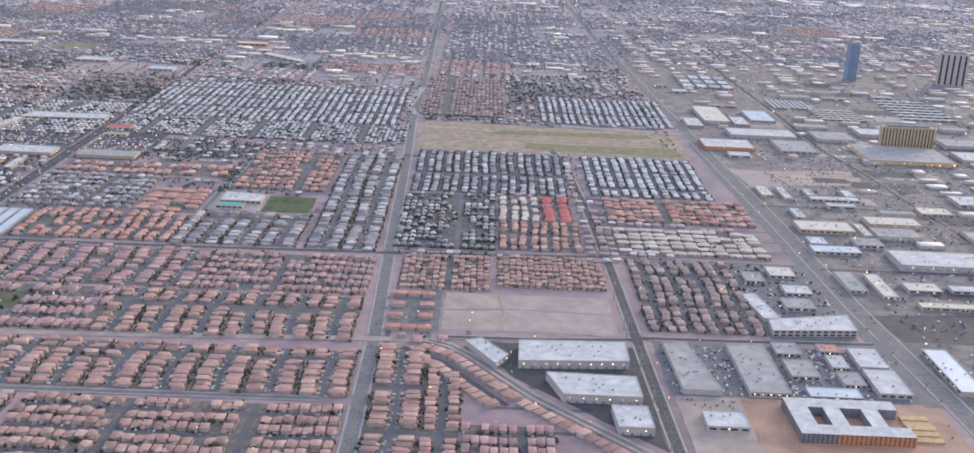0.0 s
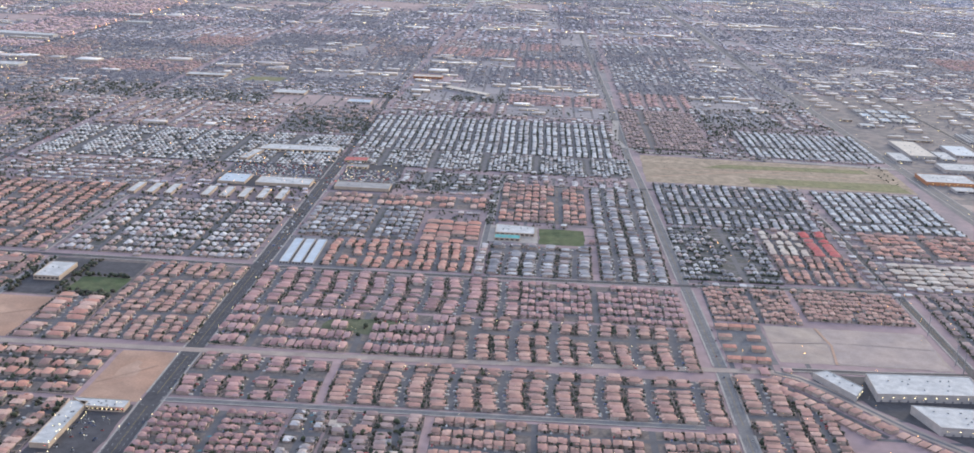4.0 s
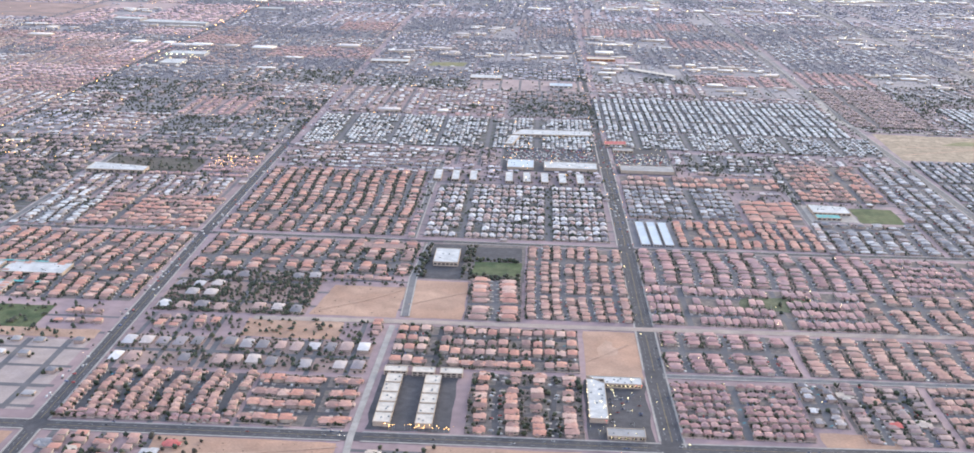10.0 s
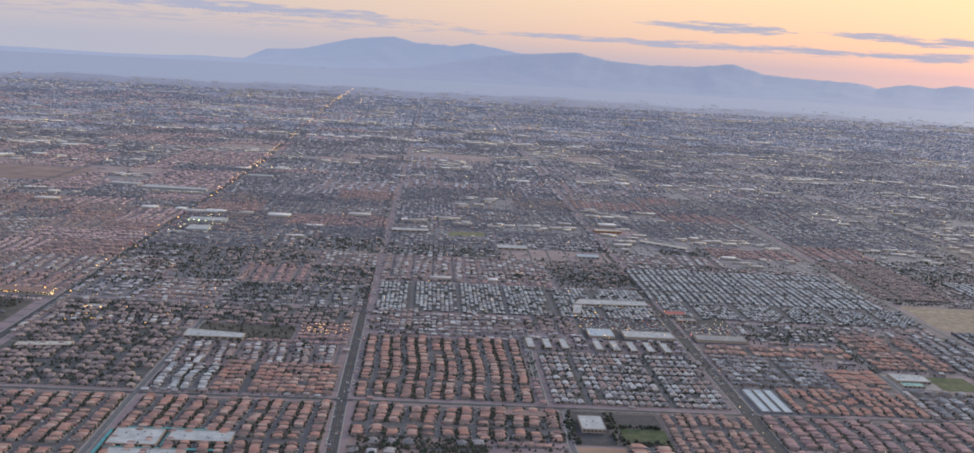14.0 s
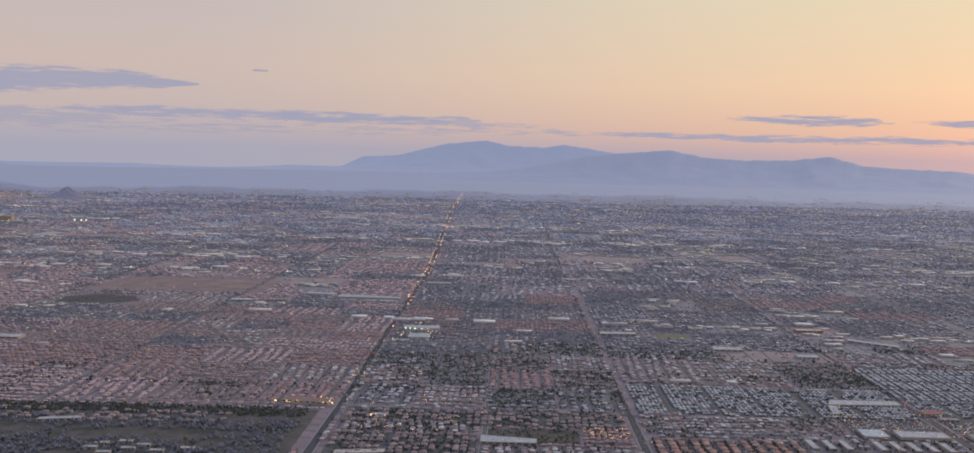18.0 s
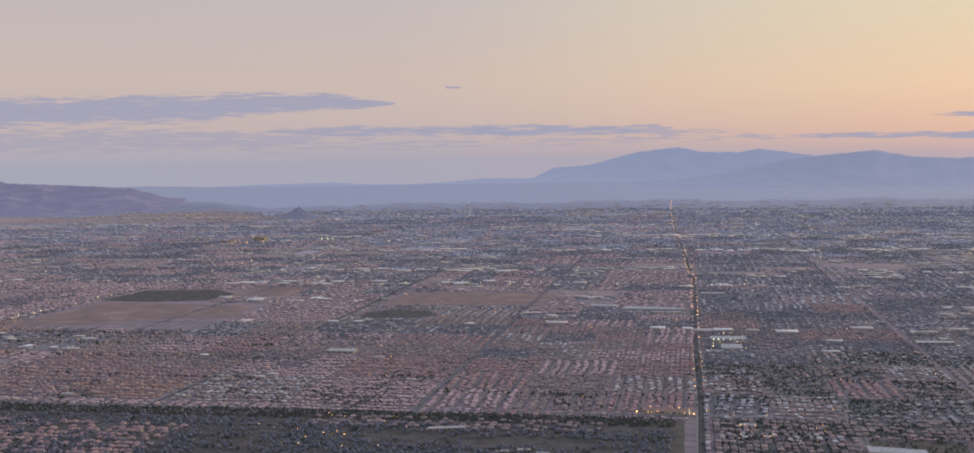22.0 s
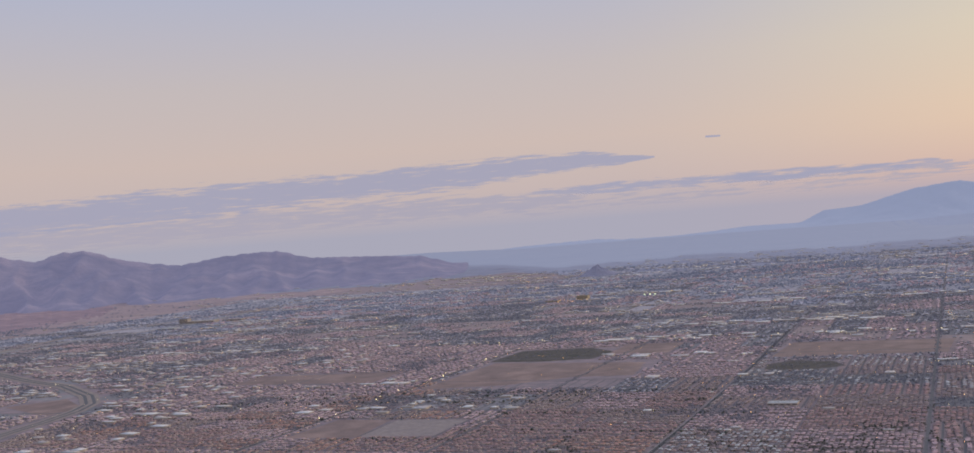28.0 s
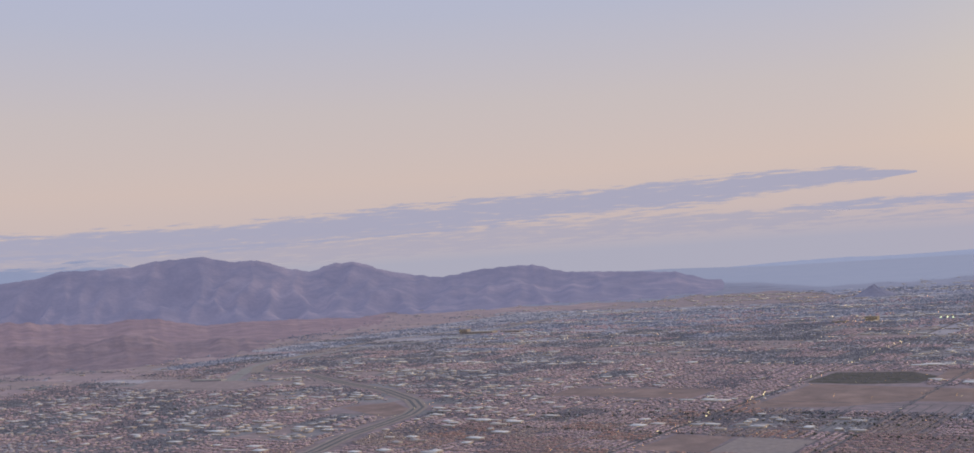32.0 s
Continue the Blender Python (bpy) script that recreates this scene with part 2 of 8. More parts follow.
CONCRETE = material("concrete", [(0.42, 0.38, 0.35), (0.36, 0.33, 0.31)], scale=0.8, fine=6.0, amount=0.15)
PAINT = material("road_paint", [(0.40, 0.40, 0.40)], amount=0.3, scale=2.0)
PAINT_Y = material("yellow_road_paint", [(0.34, 0.26, 0.13)], amount=0.3, scale=2.0)
GRASS = material("lawn", [(0.085, 0.115, 0.05), (0.12, 0.14, 0.07), (0.065, 0.095, 0.045)], scale=0.5, fine=4.0, amount=0.3)
DRY_GRASS = material("dry_grass", [(0.26, 0.24, 0.13), (0.20, 0.20, 0.11)], scale=0.5, fine=4.0, amount=0.25)
LEAF = material("foliage", [(0.060, 0.072, 0.045), (0.045, 0.058, 0.040), (0.085, 0.090, 0.055), (0.075, 0.068, 0.050)], vary="island", scale=2.0, fine=8.0, amount=0.35, spec=0.1, sheen=0.12)
# bluish aerial haze is painted into this foliage colour
DISTANT_LEAF = material("hazy_distant_foliage", [(0.185, 0.205, 0.275), (0.16, 0.18, 0.245), (0.215, 0.225, 0.29)], vary="island", scale=0.5, fine=2.0, amount=0.15, spec=0.1, sheen=0.3, haze_tint=(0.84, 0.88, 1.0))
# far soil and lots: paled and blued in the base colour for haze
DISTANT_SOIL = material("hazy_distant_ground", [(0.16, 0.168, 0.22), (0.195, 0.19, 0.235), (0.15, 0.16, 0.215)], scale=0.04, fine=0.3, amount=0.18, sheen=0.4, haze_tint=(0.86, 0.88, 1.0))
DISTANT_LOT = material("hazy_distant_lot", [(0.22, 0.21, 0.25), (0.26, 0.235, 0.265)], scale=0.04, fine=0.3, amount=0.18, sheen=0.4, haze_tint=(0.9, 0.88, 1.0))
# blue of the far plain is haze put into the base colour
FAR_PLAIN = material("far_plain_haze", [(0.33, 0.34, 0.46), (0.39, 0.385, 0.48), (0.34, 0.35, 0.46), (0.41, 0.395, 0.48)], scale=0.02, fine=0.06, amount=0.10)
# garden shade is put into this dark base colour, haze into its sheen
LEAFY = material("shaded_garden_ground", [(0.10, 0.092, 0.10), (0.075, 0.073, 0.08), (0.135, 0.115, 0.118)], scale=0.3, fine=2.0, amount=0.25, sheen=0.3, haze_tint=(0.90, 0.90, 1.0))
ROSE = material("pinkish_tract_ground", [(0.215, 0.140, 0.134), (0.175, 0.118, 0.118), (0.25, 0.163, 0.15)], scale=0.3, fine=2.0, amount=0.25, sheen=0.25, haze_tint=(0.98, 0.88, 0.98))
# asphalt lots; also leafy ground on the right, paled to imitate brighter haze
LOT = material("far_asphalt_and_hazy_ground", [(0.13, 0.125, 0.135), (0.17, 0.155, 0.16)], scale=0.4, fine=2.0, amount=0.25, sheen=0.3, haze_tint=(0.92, 0.90, 1.0))
OPEN = material("open_pink_dirt", [(0.36, 0.255, 0.235), (0.30, 0.22, 0.21), (0.40, 0.285, 0.26)], scale=0.15, fine=1.2, amount=0.2, sheen=0.15)
INDUSTRY = material("dusty_industrial_yard", [(0.165, 0.148, 0.145), (0.225, 0.19, 0.175), (0.115, 0.11, 0.115), (0.26, 0.21, 0.185)], scale=0.28, fine=3.0, amount=0.22, sheen=0.1)
CITY_GROUND = material("city_ground", [(0.158, 0.11, 0.12), (0.21, 0.142, 0.146), (0.118, 0.092, 0.104), (0.25, 0.165, 0.162)], scale=0.11, fine=0.9, amount=0.3, sheen=0.28, haze_tint=(0.96, 0.88, 1.0))
PARK = material("park_grass", [(0.125, 0.14, 0.082), (0.15, 0.155, 0.095), (0.105, 0.12, 0.072)], scale=0.25, fine=2.0, amount=0.3)
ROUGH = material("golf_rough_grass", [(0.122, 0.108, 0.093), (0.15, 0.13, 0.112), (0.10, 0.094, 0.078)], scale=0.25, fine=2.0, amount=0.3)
FIELD = material("dull_field_dirt", [(0.38, 0.265, 0.235), (0.31, 0.225, 0.205), (0.43, 0.30, 0.26)], scale=0.08, fine=0.8, amount=0.18)
# far trees: haze is mixed into the leaf colour and sheen
FAR_LEAF = material("hazy_far_foliage", [(0.118, 0.12, 0.145), (0.098, 0.102, 0.126), (0.14, 0.136, 0.158)], vary="island", scale=1.0, fine=4.0, amount=0.2, spec=0.1, sheen=0.45)
LEAF_OB = material("tree_leaves", [(0.062, 0.078, 0.042), (0.048, 0.060, 0.038), (0.085, 0.09, 0.05)], vary="object", scale=3.0, fine=14.0, amount=0.4, bump=0.4)
BARK = material("bark", [(0.12, 0.09, 0.07)], scale=4.0, amount=0.3)
WHITE_ROOF = material("white_membrane_roof", [(0.60, 0.59, 0.58), (0.51, 0.51, 0.515), (0.65, 0.64, 0.63)], scale=0.7, fine=4.0, amount=0.16)
CREAM_ROOF = material("cream_roof", [(0.68, 0.61, 0.53), (0.60, 0.54, 0.48)], scale=0.9, fine=4.0, amount=0.15)
GREY_ROOF = material("grey_gravel_roof", [(0.39, 0.37, 0.365), (0.34, 0.33, 0.33), (0.43, 0.405, 0.39)], scale=0.6, fine=5.0, amount=0.14)
BLUE_ROOF = material("pale_blue_metal_roof", [(0.52, 0.58, 0.64), (0.46, 0.52, 0.60)], scale=0.6, fine=5.0, amount=0.1, rough=0.5)
TILT_WALL = material("painted_concrete_wall", [(0.50, 0.46, 0.43), (0.44, 0.42, 0.41)], scale=1.0, amount=0.12)
DARK_WALL = material("grey_panel_wall", [(0.20, 0.20, 0.22), (0.25, 0.24, 0.25)], scale=1.0, amount=0.15)
BEIGE_WALL = material("beige_wall", [(0.52, 0.42, 0.33), (0.47, 0.39, 0.32)], scale=1.0, amount=0.12)
# sheathing of the building site; elsewhere orange lamp light painted on a front
ORANGE_WALL = material("orange_sheathing_and_lit_front", [(0.55, 0.25, 0.12), (0.47, 0.24, 0.14)], scale=2.5, amount=0.25)
PLYWOOD = material("plywood", [(0.55, 0.38, 0.20), (0.60, 0.42, 0.24)], scale=1.5, amount=0.2)
GLASS = material("window_glass", [(0.03, 0.035, 0.045)], rough=0.12, amount=0.1, spec=0.5)
DOOR = material("garage_door_paint", [(0.55, 0.50, 0.46), (0.46, 0.40, 0.36)], vary="object", amount=0.1)
METAL = material("galvanised_metal", [(0.40, 0.41, 0.43)], rough=0.45, metal=0.6, amount=0.15)
RED_PAINT = material("red_canopy_paint", [(0.55, 0.06, 0.06)], amount=0.1, rough=0.5)
GREEN_PAINT = material("green_canopy_paint", [(0.20, 0.33, 0.20)], amount=0.1, rough=0.5)
TEAL = material("teal_canopy", [(0.12, 0.38, 0.38)], amount=0.15, rough=0.6)
POOL = material("pool_water", [(0.05, 0.28, 0.36)], rough=0.1, amount=0.1, spec=0.5)
LAKE = material("lake_water", [(0.10, 0.12, 0.14)], rough=0.08, amount=0.05, spec=0.5)
CAR = material("car_paint", [(0.62, 0.62, 0.63), (0.05, 0.05, 0.06), (0.30, 0.31, 0.33), (0.35, 0.05, 0.05), (0.10, 0.14, 0.28), (0.70, 0.69, 0.66)], vary="object", rough=0.35, amount=0.05, spec=0.5)
CARS = material("car_paint_row", [(0.62, 0.62, 0.63), (0.05, 0.05, 0.06), (0.30, 0.31, 0.33), (0.35, 0.05, 0.05), (0.10, 0.14, 0.28), (0.70, 0.69, 0.66)], vary="island", rough=0.35, amount=0.05, spec=0.5)
RUBBER = material("tyre_rubber", [(0.03, 0.03, 0.03)])
LAMP_WARM = material("sodium_lamp", [(0.9, 0.6, 0.3)], glow=(1.0, 0.52, 0.14), glow_power=5.0)
LAMP_PALE = material("pale_lamp", [(0.9, 0.8, 0.6)], glow=(1.0, 0.80, 0.36), glow_power=4.0)
LAMP_GREEN = material("greenish_flood_lamp", [(0.8, 0.9, 0.6)], glow=(0.85, 1.0, 0.45), glow_power=5.0)
LAMP_RED = material("red_sign_lamp", [(0.9, 0.2, 0.1)], glow=(1.0, 0.10, 0.08), glow_power=3.0)
BLUE_GLASS = material("blue_tower_glass", [(0.22, 0.30, 0.42), (0.27, 0.35, 0.46)], rough=0.3, amount=0.1, spec=0.5)
HOTEL_WALL = material("cream_hotel_wall", [(0.50, 0.40, 0.26), (0.46, 0.37, 0.25)], amount=0.12, scale=1.0)
# mountains and hills: the emission imitates haze in front of the rock
MOUNT_FAR = material("hazy_blue_rock", [(0.055, 0.06, 0.085), (0.045, 0.05, 0.075)], scale=0.02, fine=0.08, amount=0.12, glow=(0.40, 0.44, 0.62), glow_power=0.60)
MOUNT_FRONT = material("hazy_blue_grey_rock", [(0.05, 0.055, 0.08), (0.042, 0.046, 0.068)], scale=0.02, fine=0.08, amount=0.12, glow=(0.37, 0.405, 0.58), glow_power=0.57)
MOUNT_NEAR = material("hazy_purple_rock", [(0.12, 0.095, 0.105), (0.07, 0.06, 0.075), (0.175, 0.13, 0.13)], scale=0.02, fine=0.12, amount=0.3, glow=(0.34, 0.33, 0.54), glow_power=0.38)
HILL_RED = material("hazy_reddish_rock", [(0.21, 0.145, 0.15), (0.16, 0.115, 0.13), (0.26, 0.18, 0.175)], scale=0.04, fine=0.3, amount=0.3, glow=(0.46, 0.33, 0.43), glow_power=0.25)
HILL_DARK = material("hazy_dark_reddish_rock", [(0.19, 0.14, 0.15), (0.14, 0.11, 0.125), (0.25, 0.18, 0.18)], scale=0.05, fine=0.3, amount=0.3, glow=(0.45, 0.33, 0.43), glow_power=0.2)
MOUNT_HAZE = material("hazy_hill_rock", [(0.15, 0.14, 0.19), (0.12, 0.115, 0.16)], scale=0.05, fine=0.3, amount=0.25, glow=(0.36, 0.36, 0.52), glow_power=0.26)
# these two belts glow in the colour of the haze before the mountains
MID_PLAIN = material("mid_plain_haze", [(0.20, 0.205, 0.28), (0.22, 0.22, 0.29)], scale=0.02, fine=0.06, amount=0.08, glow=(0.38, 0.40, 0.55), glow_power=0.24)
BASIN = material("pale_basin_haze", [(0.07, 0.075, 0.10), (0.08, 0.082, 0.105)], scale=0.02, fine=0.06, amount=0.08, glow=(0.39, 0.42, 0.585), glow_power=0.52)
TOWER_GLASS = material("pale_tower_glass", [(0.17, 0.23, 0.33), (0.20, 0.27, 0.37)], rough=0.25, amount=0.1, spec=0.5)
SCRAPED = material("scraped_dirt", [(0.44, 0.29, 0.215), (0.48, 0.325, 0.25)], scale=0.5, fine=3.0, amount=0.14)
GARDEN_WALL = material("block_garden_wall", [(0.44, 0.34, 0.29), (0.38, 0.30, 0.27), (0.50, 0.39, 0.33)], vary="island", amount=0.12)
DRIVE = material("pale_driveway", [(0.36, 0.32, 0.30), (0.28, 0.25, 0.24), (0.42, 0.36, 0.33)], vary="island", amount=0.15, scale=2.0)

# ---------------------------------------------------------------- builders
rng = np.random.default_rng(7)


class Pile:
    """Many small pieces gathered into one mesh."""

    def __init__(self):
        self.v, self.tri, self.quad, self.tm, self.qm, self.n = [], [], [], [], [], 0

    def add(self, verts, faces, mats):
        verts = np.asarray(verts, float)
        if verts.ndim == 2:
            verts = verts[None]
        n, k = verts.shape[:2]
        if n == 0:
            return
        base = self.n + np.arange(n)[:, None] * k
        for f, m in zip(faces, mats):
            idx = base + np.array(f)[None]
            if len(f) == 3:
                self.tri.append(idx), self.tm.append(np.full(n, m))
            else:
                self.quad.append(idx), self.qm.append(np.full(n, m))
        self.v.append(verts.reshape(-1, 3))
        self.n += n * k

    def build(self, name, mats, parent=None):
        me = bpy.data.meshes.new(name)
        v = np.concatenate(self.v) if self.v else np.zeros((0, 3))
        t = np.concatenate(self.tri) if self.tri else np.zeros((0, 3), int)
        q = np.concatenate(self.quad) if self.quad else np.zeros((0, 4), int)
        me.vertices.add(len(v))
        me.vertices.foreach_set("co", v.ravel())
        me.loops.add(t.size + q.size)
        me.loops.foreach_set("vertex_index", np.concatenate([t.ravel(), q.ravel()]).astype(np.int32))
        me.polygons.add(len(t) + len(q))
        starts = np.concatenate([np.arange(len(t)) * 3, t.size + np.arange(len(q)) * 4]).astype(np.int32)
        me.polygons.foreach_set("loop_start", starts)
        idx = np.concatenate(([*self.tm] or [np.zeros(0)]) + ([*self.qm] or [np.zeros(0)])).astype(np.int32)
        me.polygons.foreach_set("material_index", idx)
        for m in mats:
            me.materials.append(m)
        me.update(calc_edges=True)
        ob = new(name, me)
        if parent:
            ob.parent = parent
        return ob


def part(name, bm, mat, parent, label=""):
    me = bpy.data.meshes.new(name)
    bm.to_mesh(me)
    bm.free()
    for m in (mat if isinstance(mat, (list, tuple)) else [mat]):
        me.materials.append(m)
    ob = new(name, me)
    ob.parent = parent
    return tagged(ob, label)


BOX_F = [(0, 1, 2, 3), (0, 4, 5, 1), (1, 5, 6, 2), (2, 6, 7, 3), (3, 7, 4, 0)]      # top first, no underside


def box_v(x0, x1, y0, y1, z0, z1):
    """Corners of a box, in units: four above, then four below."""
    return np.array([(x0, y0, z1), (x1, y0, z1), (x1, y1, z1), (x0, y1, z1), (x0, y0, z0), (x1, y0, z0), (x1, y1, z0), (x0, y1, z0)], float)


def bm_box(*boxes, bevel=0.0):
    bm = bmesh.new()
    for b in boxes:
        vs = [bm.verts.new(p) for p in box_v(*b)]
        for f in BOX_F + [(7, 6, 5, 4)]:
            bm.faces.new([vs[i] for i in f])
    bm.normal_update()
    if bevel:
        bmesh.ops.bevel(bm, geom=bm.edges[:], offset=bevel, segments=1, affect="EDGES")
    return bm


HOUSE_F = [(0, 4, 5, 1), (1, 5, 6, 2), (2, 6, 7, 3), (3, 7, 4, 0), (8, 9, 13, 12), (10, 11, 12, 13), (9, 10, 13), (11, 8, 12)]


def turned(local, cx, cy, ang):
    """Local corners (n, k, 3) turned by ang and moved to cx, cy."""
    c, s = np.cos(ang)[:, None], np.sin(ang)[:, None]
    x = local[..., 0] * c - local[..., 1] * s + np.asarray(cx)[:, None]
    y = local[..., 0] * s + local[..., 1] * c + np.asarray(cy)[:, None]
    return np.stack([x, y, local[..., 2]], -1)


def add_houses(pile, cx, cy, w, d, h, rh, ang, gable=0.0, over=0.55 * M):
    """Hipped or gabled houses: walls (material 1) and a roof with eaves (material 0). All in units."""
    n = len(cx)
    one = np.ones(n)
    a, b, o = w / 2, d / 2, over
    ridge = np.maximum(a - b * (1 - gable), a * 0.12)
    z0 = 0 * one
    P = [(-a, -b, h), (a, -b, h), (a, b, h), (-a, b, h), (-a, -b, z0), (a, -b, z0), (a, b, z0), (-a, b, z0),
         (-a - o, -b - o, h - 0.02), (a + o, -b - o, h - 0.02), (a + o, b + o, h - 0.02), (-a - o, b + o, h - 0.02), (-ridge, z0, h + rh), (ridge, z0, h + rh)]
    local = np.stack([np.stack([x, y, z], -1) for x, y, z in P], 1)
    pile.add(turned(local, cx, cy, ang), HOUSE_F, [1] * 4 + [0] * 4)


def add_boxes(pile, cx, cy, w, d, h, ang, top=0, side=1, z0=0.0):
    n = len(cx)
    a, b, z = w / 2, d / 2, np.full(n, float(z0))
    P = [(-a, -b, z + h), (a, -b, z + h), (a, b, z + h), (-a, b, z + h), (-a, -b, z), (a, -b, z), (a, b, z), (-a, b, z)]
    local = np.stack([np.stack([x, y, q], -1) for x, y, q in P], 1)
    pile.add(turned(local, cx, cy, ang), BOX_F, [top] + [side] * 4)


def ico():
    bm = bmesh.new()
    bmesh.ops.create_icosphere(bm, subdivisions=1, radius=1)
    v = np.array([x.co for x in bm.verts])
    f = [tuple(q.index for q in p.verts) for p in bm.faces]
    bm.free()
    return v, f


ICO_V, ICO_F = ico()
OCT_V = np.array([(1, 0, 0), (0, 1, 0), (-1, 0, 0), (0, -1, 0), (0, 0, 1), (0, 0, -0.6)], float)
DOME_V = np.array([(1, 0, -0.2), (0.3, 0.95, -0.2), (-0.8, 0.6, -0.2), (-0.8, -0.6, -0.2), (0.3, -0.95, -0.2), (0.25, 0.1, 1), (-0.3, -0.15, 0.85)], float)
DOME_F = [(0, 1, 5), (1, 2, 5), (2, 6, 5), (2, 3, 6), (3, 4, 6), (4, 5, 6), (4, 0, 5)]
OCT_F = [(0, 1, 4), (1, 2, 4), (2, 3, 4), (3, 0, 4), (1, 0, 5), (2, 1, 5), (3, 2, 5), (0, 3, 5)]


def add_trees(pile, cx, cy, r, low=False):
    """Ragged tree crowns close to the ground, material 0."""
    n = len(cx)
    tv, tf = (DOME_V, DOME_F) if low else (ICO_V, ICO_F)
    k = len(tv)
    jit = rng.uniform(0.55, 1.3, (n, k, 1))
    local = tv[None] * jit * np.asarray(r)[:, None, None] * np.stack([rng.uniform(0.8, 1.25, n), rng.uniform(0.8, 1.25, n), rng.uniform(0.7, 1.3, n)], -1)[:, None]
    local[..., 2] += np.asarray(r)[:, None] * 0.75
    pile.add(turned(local, cx, cy, rng.uniform(0, 6.28, n)), tf, [0] * len(tf))


TAKEN = []           # x0, x1, y0, y1 in map units: ground that the fill between the arterials leaves alone


def take(x0, x1, y0, y1):
    TAKEN.append((x0, x1, y0, y1))


def free(x, y, pad=0.0):
    ok = np.ones(len(x), bool)
    for a, b, c, d in TAKEN:
        ok &= ~((x > a - pad) & (x < b + pad) & (y > c - pad) & (y < d + pad))
    return ok


TRACT_CARS, STREETS, DARK_STREETS, FAR_TREES, TREES, GARDEN_WALLS, DRIVES = Pile(), Pile(), Pile(), Pile(), Pile(), Pile(), Pile()
NEAR_HOUSES, NEAR_TREES = [], []


def sheet(pile, x0, x1, y0, y1, z, mat=0):
    """A flat strip of ground, corners in map units, z in units."""
    pile.add(np.array([(x0 * U, y0 * U, z), (x1 * U, y0 * U, z), (x1 * U, y1 * U, z), (x0 * U, y1 * U, z)]), [(0, 1, 2, 3)], [mat])


def spread_trees(x0, x1, y0, y1, count, r=(1.6, 3.4)):
    """Trees strewn over a stretch of the map; r in metres."""
    x, y = rng.uniform(x0, x1, count), rng.uniform(y0, y1, count)
    if count > 1000:
        keep = np.array([noise.noise(Vector((a * 2.6, b * 5, 1.0))) + 0.6 * noise.noise(Vector((a * 9, b * 14, 5.0))) for a, b in zip(x, y)]) + rng.normal(0, 0.12, count) > -0.12
        x, y = x[keep], y[keep]
        count = len(x)
    # most trees of a large wood take the haze-tinted foliage
    if count > 1000:
        k = count * 9 // 10
        add_trees(FAR_TREES, x[:k] * U, y[:k] * U, rng.uniform(*r, k) * M, low=True)
        x, y, count = x[k:], y[k:], count - k
    add_trees(TREES if y0 < 6 else FAR_TREES, x * U, y * U, rng.uniform(*r, count) * M, low=count > 100)


